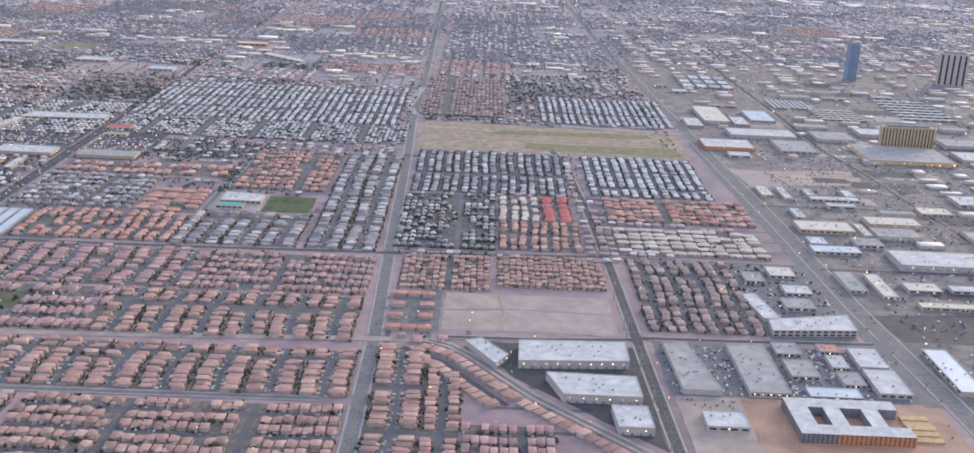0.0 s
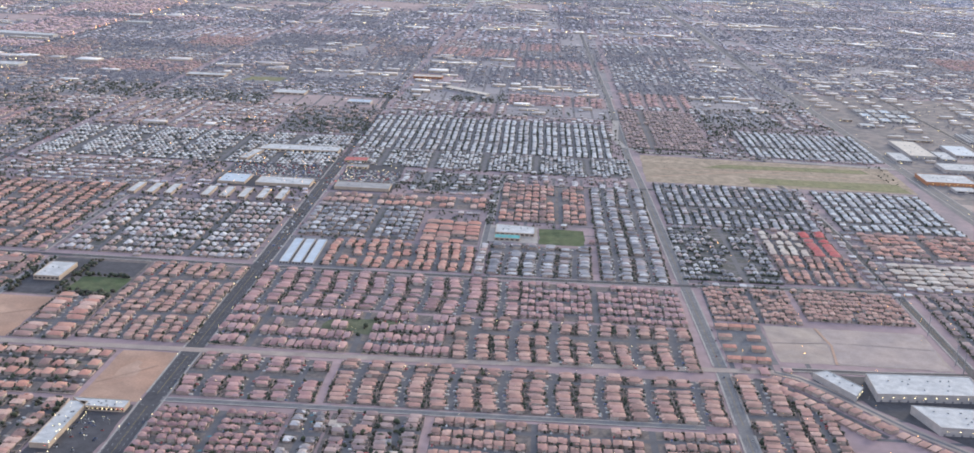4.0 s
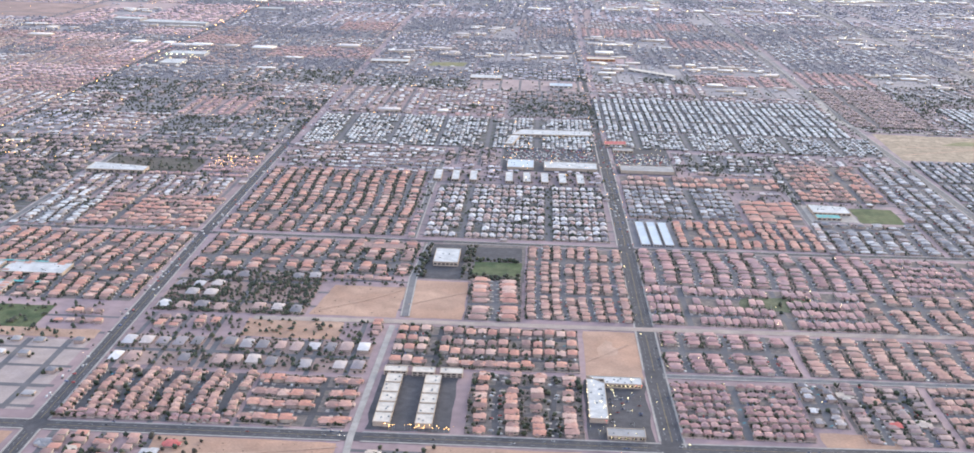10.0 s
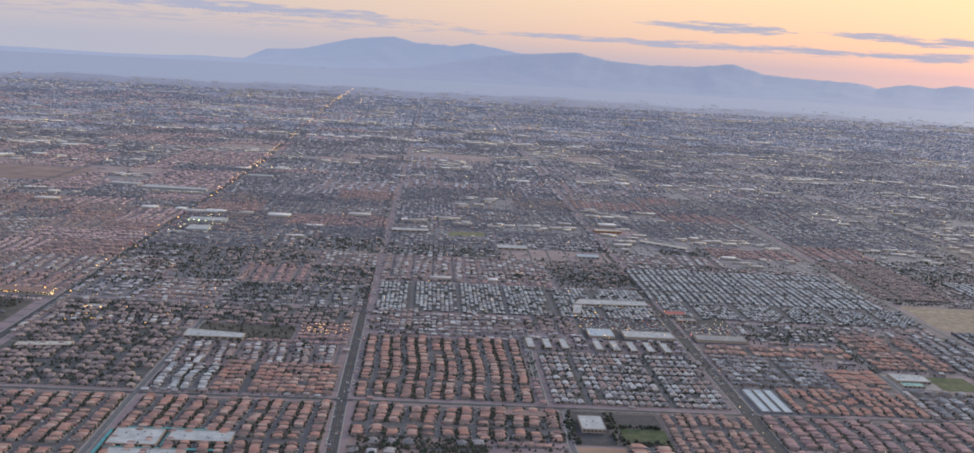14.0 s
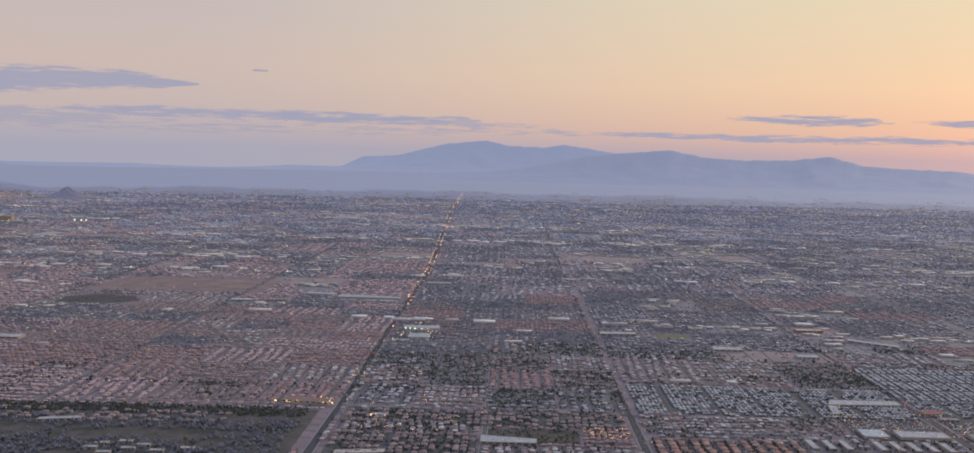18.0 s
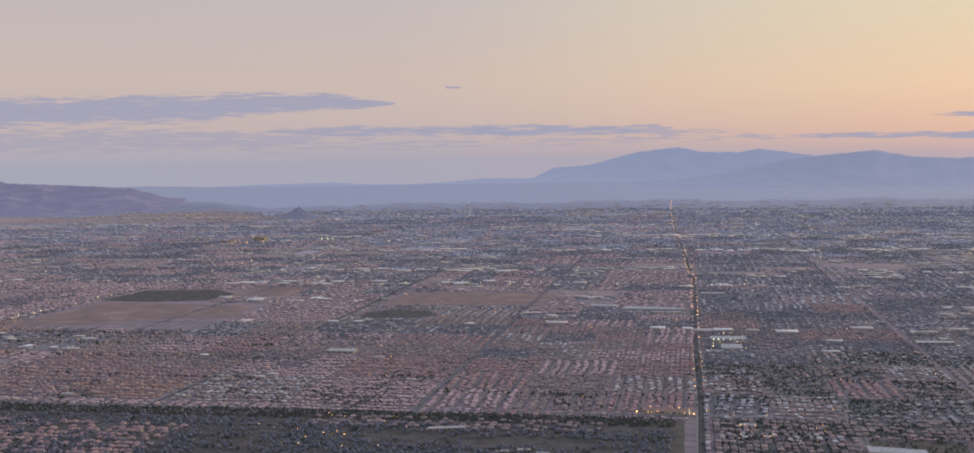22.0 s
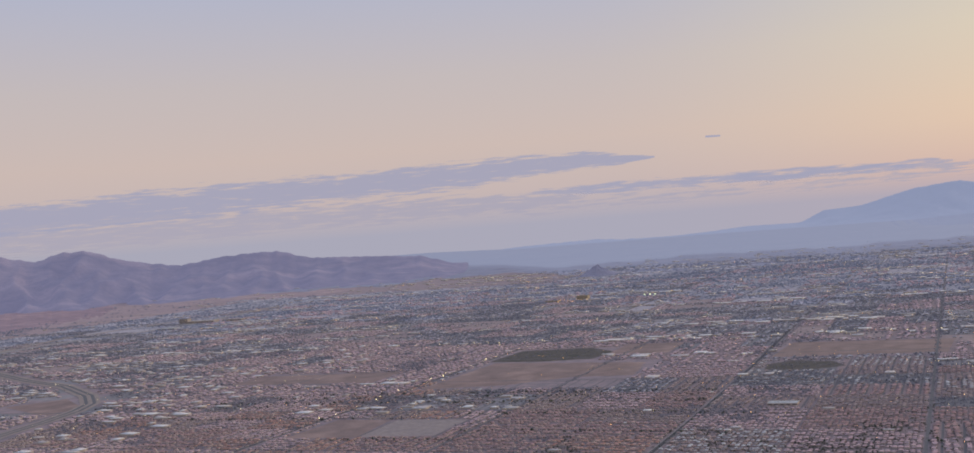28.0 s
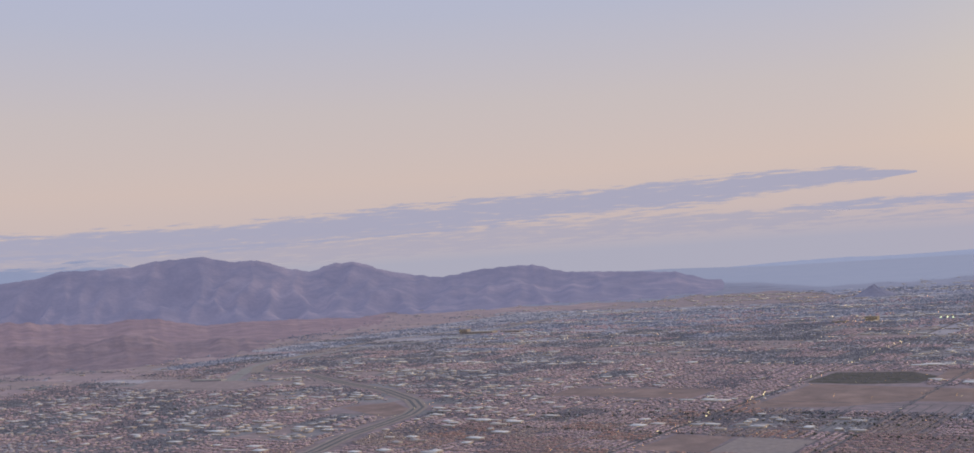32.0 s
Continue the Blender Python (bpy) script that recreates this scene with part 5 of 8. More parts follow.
T(-3.9, -3.38, 2.2, 2.79, "y", "salmon", lot=13, depth=22, trees=2.2, skip=0.12, bend=5)
T(-3.33, -2.76, 1.65, 2.0, "y", "grey", lot=16, depth=24, trees=0.4, skip=0.75, yard=MUD, wings=False, label="graded lots with a few grey-roofed houses")
T(-3.15, -2.77, 2.86, 3.18, "x", "salmon", lot=20, depth=20, street=11, trees=0.4, fill=0.9, label="pink apartment rows")
T(-3.34, -3.16, 2.86, 3.13, "y", "white", lot=15, depth=21, trees=0.9)
T(-3.94, -3.38, 2.86, 3.6, "x", "brown", lot=20, depth=24, trees=3.4, yard=OLD_YARD, skip=0.2)
T(-2.70, -2.13, 2.86, 3.60, "y", "salmon", lot=13, depth=22, trees=2.3, skip=0.14, bend=5)
T(-2.07, -1.50, 2.86, 3.46, "x", "mixed", lot=17, depth=24, trees=1.9, two=0.05, gable=0.7, yard=OLD_YARD, label="older low grey-roofed houses with garden trees")
T(-2.70, -1.49, 4.03, 4.6, "x", "white", lot=11.5, depth=18, street=9, trees=1.5, skip=0.2, two=0, gable=0.8, wings=False, yard=OLD_YARD, label="white trailers and small houses")
T(-3.94, -2.78, 3.74, 3.97, "x", "brown", lot=20, depth=24, trees=3.2, yard=OLD_YARD, skip=0.2)
T(-6.25, -4.15, 2.45, 2.84, "x", "mauve", lot=19, depth=26, trees=2.6, skip=0.3, yard=OLD_YARD, label="villas among trees beside the golf course", claim=False)
T(-5.7, -4.4, 3.66, 3.84, "x", "brown", lot=22, depth=26, trees=2.0, skip=0.4, yard=OLD_YARD, label="villas along the golf course", claim=False)
T(-8.9, -6.2, 3.0, 3.6, "x", "mauve", lot=20, depth=26, trees=2.6, skip=0.4, yard=OLD_YARD, label="golf-course villas among trees")

RAIL = [(-0.1, 2.264), (-0.05, 2.24), (0.0, 2.185), (0.06, 2.10), (0.128, 2.005), (0.317, 1.806)]
row_along(RAIL, 26, "tan", label="row of tan-roofed houses curving along the railway")
row_along(RAIL[:5], 62, "tan", label="row of tan-roofed houses curving along the railway")
road("road_50", "curved neighbourhood street beside the railway", [(x - 0.055, y - 0.045) for x, y in RAIL[:5]], 8, LANE, lanes=False, walk_w=0)

# ---------------------------------------------------------------- open lots, lawns, car parks
G = ground_patch
G("dirt_lot", "bare tan dirt lot beside the arterial", "dirt lot", DIRT, rect(-1.607, -1.478, 1.915, 2.175))
G("dirt_lot", "large graded pale dirt lot with tyre tracks", "dirt lot", PALE_DIRT, rect(-0.075, 0.335, 2.33, 2.565))
G("dirt_lot", "greyer graded half of the dirt lot", "dirt lot", MUD, rect(0.068, 0.33, 2.335, 2.56), z=0.046, claim=False, edge=0.003)
G("car_park", "asphalt car park of red-roofed apartments", "car park", STREET, rect(-0.20, -0.08, 2.31, 2.57))
G("desert_lot", "open sandy desert lot with sparse brush", "desert lot", DIRT, rect(-2.46, -2.105, 1.1, 1.572))
G("desert_lot", "open sandy desert lot with tracks", "desert lot", DIRT, rect(-3.0, -2.47, 1.1, 1.43))
G("desert_lot", "open sandy desert lot by the street", "desert lot", DIRT, rect(-3.4, -2.74, 1.43, 1.56))
G("desert_lot", "open sandy lot beside a petrol station", "desert lot", DIRT, rect(-1.93, -1.63, 1.1, 1.575))
G("desert_lot", "open sandy corner lot", "desert lot", DIRT, rect(-1.63, -1.455, 1.1, 1.445))
G("desert_lot", "open reddish desert strip along the street", "desert lot", DIRT, rect(-1.288, -0.3, 1.475, 1.602))
G("gravel_lot", "grey gravel lot behind a petrol station", "gravel lot", MUD, rect(-1.418, -1.29, 1.2, 1.44))
G("yard_lot", "dusty lots with scattered houses", "yard", YARD, rect(-1.28, -0.3, 1.2, 1.47))
G("dirt_lot", "bare strip of dirt beside houses", "dirt lot", DIRT, rect(-1.145, -0.995, 1.64, 1.70))
G("yard_lot", "dusty lots with scattered houses and trees", "yard", YARD, rect(-1.07, -0.88, 1.70, 1.92))
G("dirt_lot", "bare tan dirt field", "dirt lot", DIRT, [(-2.29, 2.21), (-2.07, 2.21), (-2.07, 2.42), (-2.26, 2.42)])
G("dirt_lot", "bare tan dirt field beside a church", "dirt lot", DIRT, rect(-2.05, -1.905, 2.215, 2.48))
G("dirt_lot", "bare dirt patch behind houses", "dirt lot", DIRT, rect(-2.43, -2.19, 2.06, 2.17))
G("dirt_lot", "bare pinkish lot beside the arterial", "dirt lot", DIRT, rect(-3.15, -2.76, 2.01, 2.06))
G("sports_field", "green school playing field", "field", GRASS, rect(-3.3, -2.93, 2.06, 2.20))
G("dirt_lot", "wide bare pink dirt lot", "dirt lot", MUD, rect(-3.9, -3.4, 2.0, 2.19))
G("yard_lot", "dusty verge round a church and park", "yard", YARD, rect(-2.06, -1.755, 2.492, 2.80), z=0.002)
G("park_lawn", "dull green park lawn", "lawn", GRASS, rect(-1.90, -1.765, 2.535, 2.65))
G("car_park", "dark asphalt car park beside a park", "car park", ASPHALT, rect(-1.92, -1.765, 2.66, 2.78))
G("car_park", "dark asphalt car park round a church", "car park", ASPHALT, rect(-2.045, -1.93, 2.50, 2.79))
G("flood_basin", "sandy flood basin with dry banks", "basin", BASIN_SOIL, [(-0.25, 4.06), (0.8, 4.07), (0.80, 4.50), (0.16, 4.52), (-0.24, 4.54)])
G("basin_grass", "olive dry grass in the flood basin", "field", DRY_GRASS, [(0.17, 4.12), (0.78, 4.08), (0.76, 4.22), (0.17, 4.21)], z=0.06)
G("basin_grass", "strip of dry olive brush in the flood basin", "field", DRY_GRASS, [(0.0, 4.35), (0.70, 4.38), (0.68, 4.45), (0.1, 4.43)], z=0.06)
G("school_field", "green school playing field with a goal", "field", GRASS, rect(-0.66, -0.515, 3.165, 3.335))
G("school_yard", "pale paved school yard", "yard", CONCRETE, rect(-0.82, -0.665, 3.17, 3.35))
G("car_park", "asphalt car park of a shopping centre", "car park", ASPHALT, rect(-1.86, -1.49, 3.68, 4.06))
G("car_park", "asphalt car park of a shopping centre", "car park", ASPHALT, rect(-1.425, -1.20, 3.69, 4.10))
G("car_park", "asphalt forecourt and car park of a strip mall", "car park", ASPHALT, rect(-1.615, -1.482, 1.63, 1.905))
G("forecourt", "dark asphalt petrol station forecourt", "forecourt", ASPHALT, rect(-1.625, -1.483, 1.45, 1.575))
G("forecourt", "dark asphalt petrol station forecourt", "forecourt", ASPHALT, rect(-1.418, -1.295, 1.445, 1.575))
G("yard_lot", "asphalt lanes between apartment rows", "car park", ASPHALT, rect(-2.06, -1.89, 1.63, 1.885))
G("industrial_yard", "asphalt yard round warehouses", "yard", ASPHALT, [(0.08, 2.10), (0.37, 1.80), (0.37, 2.27), (0.02, 2.27)], claim=True)
G("industrial_yard", "asphalt yards of an industrial estate", "yard", STREET, rect(0.41, 0.94, 2.04, 2.31))
G("building_site", "bare dirt building site", "site", DIRT, rect(0.55, 0.96, 1.6, 2.04))
G("dirt_lot", "bare dirt yard with parked trucks", "yard", PALE_DIRT, rect(0.42, 0.55, 1.6, 2.04))
G("industrial_yard", "asphalt yards behind an office block", "yard", STREET, rect(0.69, 0.90, 2.34, 2.88))
G("industrial_yard", "dusty grey-brown yards of the industrial quarter", "yard", INDUSTRY, [(1.01, 1.7), (2.6, 1.7), (2.6, 6.4), (0.78, 6.4), (0.86, 4.3), (0.93, 3.2)])
G("car_park", "asphalt frontage strip along the arterial", "yard", STREET, [(0.93, 2.03), (1.0, 2.03), (0.93, 3.2), (0.86, 4.35), (0.83, 4.35), (0.88, 3.2)], claim=False)
G("dirt_lot", "bare dirt lot among industrial buildings", "dirt lot", PALE_DIRT, [(1.10, 3.75), (1.37, 3.79), (1.41, 4.0), (1.05, 3.94)], z=0.03)
G("dirt_lot", "pinkish bare strip beside the dirt lot", "dirt lot", MUD, [(0.95, 3.70), (1.09, 3.74), (1.04, 3.94), (0.92, 3.95)], z=0.03)
G("car_park", "grey car park with pale bays", "car park", STREET, rect(1.32, 1.40, 3.48, 3.64), z=0.03)
G("car_park", "dark car yard packed with vehicles", "car park", ASPHALT, [(1.01, 2.37), (1.25, 2.37), (1.25, 2.56), (0.98, 2.53)], z=0.03)
G("car_park", "grey asphalt lot of a casino", "car park", STREET, rect(1.48, 1.95, 3.7, 4.08), z=0.03)
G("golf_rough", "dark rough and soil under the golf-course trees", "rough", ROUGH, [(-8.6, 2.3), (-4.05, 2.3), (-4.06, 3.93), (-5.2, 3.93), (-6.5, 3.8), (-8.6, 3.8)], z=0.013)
G("open_field", "bare tan field at the edge of the city", "field", FIELD, [(-8.95, 6.2), (-8.3, 6.35), (-7.9, 6.7), (-7.4, 6.75), (-7.5, 7.45), (-8.1, 7.5), (-8.9, 7.6)], edge=0.006)
G("park_lawn", "dark green wooded park", "park", ROUGH, [(-9.0, 7.68), (-8.5, 7.62), (-8.05, 7.75), (-8.0, 8.2), (-8.3, 8.5), (-8.95, 8.4)], edge=0.006)
G("open_field", "bare pinkish field", "field", FIELD, [(-8.0, 8.0), (-7.45, 8.0), (-7.45, 8.7), (-8.0, 8.7)])
G("open_field", "ochre dry grass field among houses", "field", DRY_GRASS, [(-2.38, 5.98), (-2.16, 6.0), (-2.15, 6.13), (-2.36, 6.12)], edge=0.004)
G("open_field", "bare graded lots beside a quarry pile", "field", FIELD, [(-6.5, 7.55), (-5.2, 7.6), (-5.15, 8.4), (-6.45, 8.45)])
G("park_lawn", "dark lawn with trees", "park", ROUGH, [(-6.45, 6.88), (-6.1, 6.84), (-5.88, 7.0), (-6.0, 7.25), (-6.3, 7.32), (-6.47, 7.15)], edge=0.006)
G("open_field", "bare orange dirt field", "field", FIELD, [(-8.98, 4.4), (-8.5, 4.45), (-8.55, 5.0), (-8.95, 5.0)])
G("open_field", "smooth grey-mauve reservoir lot", "field", MUD, [(-8.48, 4.45), (-8.0, 4.5), (-8.0, 5.0), (-8.5, 5.0)])
G("open_field", "bare desert beside the freeway", "field", FIELD, [(-12.6, 5.6), (-11.75, 5.2), (-11.7, 5.55), (-12.3, 6.0)])
G("open_field", "bare desert lot", "field", FIELD, [(-11, 6.6), (-9.6, 6.6), (-9.6, 7.2), (-11, 7.1)])
for k, (pts, w) in enumerate((([(-2.44, 1.30), (-2.3, 1.36), (-2.2, 1.45), (-2.11, 1.50)], 4), ([(-2.42, 1.50), (-2.25, 1.52), (-2.1, 1.555)], 3), ([(-2.98, 1.2), (-2.7, 1.28), (-2.48, 1.42)], 4),
                              ([(-1.92, 1.40), (-1.8, 1.42), (-1.64, 1.41)], 4), ([(-1.80, 1.15), (-1.79, 1.4), (-1.8, 1.57)], 5), ([(-1.28, 1.55), (-1.0, 1.52), (-0.6, 1.56)], 4), ([(-2.05, 2.3), (-1.91, 2.4)], 3),
                              ([(-2.27, 2.24), (-2.15, 2.33), (-2.08, 2.40)], 4), ([(-0.07, 2.45), (0.1, 2.47), (0.33, 2.46)], 3), ([(0.06, 2.33), (0.075, 2.45), (0.06, 2.565)], 4), ([(-1.6, 2.0), (-1.5, 2.1)], 3),
                              ([(-8.9, 6.3), (-8.2, 6.9), (-7.5, 7.3)], 8), ([(-0.2, 4.3), (0.2, 4.3), (0.78, 4.28)], 5), ([(-0.22, 4.15), (0.1, 4.28), (0.7, 4.47)], 5))):
    road("dirt_track_%d" % (k + 1), "pale worn wheel track across bare dirt", pts, w, SCRAPED if k != 8 else MUD, lanes=False, walk_w=0, z=0.05)
for k, (x0, x1, y0, y1) in enumerate(((-2.40, -2.28, 1.28, 1.42), (-1.90, -1.80, 1.44, 1.54), (-1.15, -0.95, 1.49, 1.55), (-0.85, -0.6, 1.5, 1.57), (0.12, 0.30, 2.40, 2.52), (-1.58, -1.53, 2.02, 2.12), (-2.9, -2.7, 1.25, 1.36))):
    G("scraped_ground", "faint greyish scraped patch on bare dirt", "dirt", MUD if k == 4 else SCRAPED, [(x0, y0), (x1, y0 + 0.01), (x1 - 0.01, y1), (x0 + 0.02, y1 - 0.01)], z=0.046, edge=0.006, claim=False)
G("school_field", "dull green school field", "field", ROUGH, rect(-3.34, -2.98, 3.50, 3.70))


# ---------------------------------------------------------------- single buildings
def unit_mesh(name, bm, mat):
    me = bpy.data.meshes.new(name)
    bm.to_mesh(me)
    bm.free()
    me.materials.append(mat)
    return me


AC_MESH = unit_mesh("roof_unit", bm_box((-0.15, 0.15, -0.11, 0.11, 0, 0.16), (-0.09, 0.09, -0.07, 0.07, 0.16, 0.20)), METAL)
WIN_MESH = unit_mesh("window", bm_box((-0.12, 0.12, -0.012, 0.012, -0.1, 0.1)), GLASS)
DOCK_MESH = unit_mesh("dock_door", bm_box((-0.19, 0.19, -0.015, 0.015, 0, 0.42)), DARK_WALL)
LIGHT_MESH = unit_mesh("wall_lamp", bm_box((-0.035, 0.035, -0.035, 0.035, -0.035, 0.035)), LAMP_PALE)


def child(name, me, parent, m):
    ob = new(name, me)
    ob.parent = parent
    ob.matrix_basis = m
    return ob


def building(name, label, category, corners, h, roof, wall, units=4, front="", windows=0, lamps=0, group="", storeys=1, parapet=0.9, claim=True):
    """A flat-roofed building over a four-cornered plan (map units, from its lower left round): walls, roof deck, parapet, roof units, windows or dock doors on the sides named in front."""
    pts = [Vector((x * U, y * U, 0)) for x, y in corners]
    c = sum(pts, Vector()) / len(pts)
    top = tagged(new(name), label, category, group)
    top.location = c
    P = [p - c for p in pts]
    H = h * M
    bm = bmesh.new()
    lo = [bm.verts.new(p) for p in P]
    hi = [bm.verts.new(p + Vector((0, 0, H))) for p in P]
    for i in range(4):
        j = (i + 1) % 4
        bm.faces.new((lo[i], lo[j], hi[j], hi[i]))
    bm.faces.new(hi)
    bm.faces.new(lo[::-1])
    shell = part("wall", bm, wall, top)
    bm = bmesh.new()
    deck = [bm.verts.new(p * (1 - 0.06 / max(p.length, 0.3)) + Vector((0, 0, H + 0.012))) for p in P]
    low = [bm.verts.new(v.co - Vector((0, 0, 0.008))) for v in deck]
    bm.faces.new(deck)
    for i in range(4):
        bm.faces.new((low[i], low[(i + 1) % 4], deck[(i + 1) % 4], deck[i]))
    roof_ob = part("roof_deck", bm, roof, top)
    bm = bmesh.new()
    ph = parapet * M
    for i in range(4):
        a, b = P[i], P[(i + 1) % 4]
        d = (b - a).normalized()
        n = Vector((d.y, -d.x, 0)) * 0.045
        q = [a + n, b + n, b - n, a - n]
        vb = [bm.verts.new(v + Vector((0, 0, H - 0.02))) for v in q]
        vt = [bm.verts.new(v + Vector((0, 0, H + ph))) for v in q]
        bm.faces.new(vt)
        for k in range(4):
            bm.faces.new((vb[k], vb[(k + 1) % 4], vt[(k + 1) % 4], vt[k]))
    part("parapet", bm, wall, top)
    for k in range(units):
        f, g = rng.uniform(0.15, 0.85), rng.uniform(0.2, 0.8)
        p = (P[0] * (1 - f) + P[1] * f) * (1 - g) + (P[3] * (1 - f) + P[2] * f) * g
        child("roof_unit", AC_MESH, roof_ob, Matrix.Translation(p + Vector((0, 0, H + 0.012))))
    for s in front:
        i = "swne".index({"s": "s", "e": "w", "n": "n", "w": "e"}[s])
        a, b = P[i], P[(i + 1) % 4]
        d = (b - a)
        ang = math.atan2(d.y, d.x)
        out = Vector((d.y, -d.x, 0)).normalized()
        rows = storeys
        for r in range(rows):
            for k in range(windows):
                p = a + d * ((k + 0.5) / windows) + out * 0.014
                if rows == 1 and h > 8:
                    child("dock_door", DOCK_MESH, shell, Matrix.LocRotScale(p, Euler((0, 0, ang)), None))
                else:
                    child("window", WIN_MESH, shell, Matrix.LocRotScale(p + Vector((0, 0, H * (r + 0.55) / rows)), Euler((0, 0, ang)), (d.length / windows / 0.24 * 0.62, 1, min(1.6, H / rows / 0.2 * 0.5))))
        for k in range(lamps):
            p = a + d * ((k + 0.5) / lamps) + out * 0.05 + Vector((0, 0, H * 0.62))
            child("wall_lamp", LIGHT_MESH, shell, Matrix.Translation(p))
    if claim:
        xs, ys = [q[0] for q in corners], [q[1] for q in corners]
        take(min(xs) - 0.01, max(xs) + 0.01, min(ys) - 0.01, max(ys) + 0.01)
    return top


B = building
WHG = "white warehouses by the railway"
B("warehouse", "white-roofed warehouse with loading docks and wall lamps", "warehouse", [(0.098, 2.135), (0.338, 2.155), (0.340, 2.258), (0.102, 2.245)], 12, WHITE_ROOF, TILT_WALL, 10, "s", 12, 10, WHG)
B("warehouse", "white-roofed warehouse with stepped corner and dock doors", "warehouse", [(0.186, 1.985), (0.345, 1.985), (0.343, 2.08), (0.155, 2.085)], 12, WHITE_ROOF, TILT_WALL, 8, "s", 9, 6, WHG)
B("warehouse", "small white-roofed warehouse at the road", "warehouse", [(0.283, 1.86), (0.352, 1.86), (0.349, 1.95), (0.278, 1.95)], 11, WHITE_ROOF, TILT_WALL, 4, "s", 4, 2, WHG)
B("warehouse", "low white-roofed office warehouse beside the railway", "warehouse", [(0.05, 2.125), (0.078, 2.175), (0.018, 2.26), (-0.018, 2.242)], 9, WHITE_ROOF, TILT_WALL, 5, "se", 6, 3, WHG)
IND = "industrial estate buildings"
B("warehouse", "long industrial unit with a grey roof", "warehouse", [(0.437, 2.045), (0.518, 2.045), (0.482, 2.285), (0.428, 2.28)], 8, GREY_ROOF, TILT_WALL, 12, "e", 8, 4, IND)
B("warehouse", "broad grey-roofed industrial unit with lamps along its front", "warehouse", [(0.575, 2.045), (0.66, 2.045), (0.657, 2.29), (0.573, 2.285)], 8, GREY_ROOF, TILT_WALL, 14, "se", 8, 5, IND)
for lab, (a, b, c, d), hh, rf in (
        ("small grey workshop with a flat roof", (0.681, 0.737, 2.254, 2.315), 6, GREY_ROOF), ("grey-roofed workshop beside parked trucks", (0.684, 0.745, 2.135, 2.22), 7, GREY_ROOF),
        ("small workshop with a pinkish roof", (0.785, 0.829, 2.275, 2.315), 6, ROOF["salmon"]), ("pale workshop with a flat roof", (0.788, 0.826, 2.19, 2.255), 6, WHITE_ROOF),
        ("flat-roofed workshop with pink edges", (0.789, 0.835, 2.105, 2.168), 6, GREY_ROOF), ("white-roofed unit facing the arterial", (0.85, 0.915, 2.195, 2.30), 7, WHITE_ROOF),
        ("white-roofed unit on the corner", (0.85, 0.92, 2.065, 2.185), 7, WHITE_ROOF), ("long low shed with blue-grey roof", (0.70, 0.81, 2.045, 2.09), 5, BLUE_ROOF),
        ("white-roofed building on a dirt yard", (0.458, 0.541, 1.89, 1.955), 7, WHITE_ROOF)):
    B("workshop", lab, "workshop", [(a, c), (b, c), (b, d), (a, d)], hh, rf, TILT_WALL, 3, "s", 4, 1, IND)
B("office_building", "white office building with two bands of dark windows", "office", [(0.70, 2.37), (0.905, 2.39), (0.91, 2.49), (0.706, 2.44)], 10, WHITE_ROOF, TILT_WALL, 10, "s", 12, 0, "", 2)
B("workshop", "long white-roofed unit behind the offices", "workshop", [(0.70, 2.46), (0.745, 2.46), (0.716, 2.63), (0.676, 2.62)], 6, WHITE_ROOF, TILT_WALL, 5, "e", 6, 0, IND)

for lab, (a, b, c, d), hh, rf in (("grey-roofed unit behind the offices", (0.775, 0.85, 2.535, 2.60), 7, GREY_ROOF), ("white-roofed unit beside a car park", (0.80, 0.87, 2.64, 2.70), 6, WHITE_ROOF),
                                  ("low grey workshop among trees", (0.715, 0.765, 2.72, 2.79), 6, GREY_ROOF), ("pale workshop by the cross street", (0.79, 0.86, 2.77, 2.84), 6, CREAM_ROOF)):
    B("workshop", lab, "workshop", [(a, c), (b, c), (b, d), (a, d)], hh, rf, TILT_WALL, 3, "s", 4, 1, IND)
spread_trees(0.69, 0.9, 2.5, 2.87, 95, (1.4, 2.8))
spread_trees(0.41, 0.69, 2.37, 2.87, 180, (1.4, 2.8))


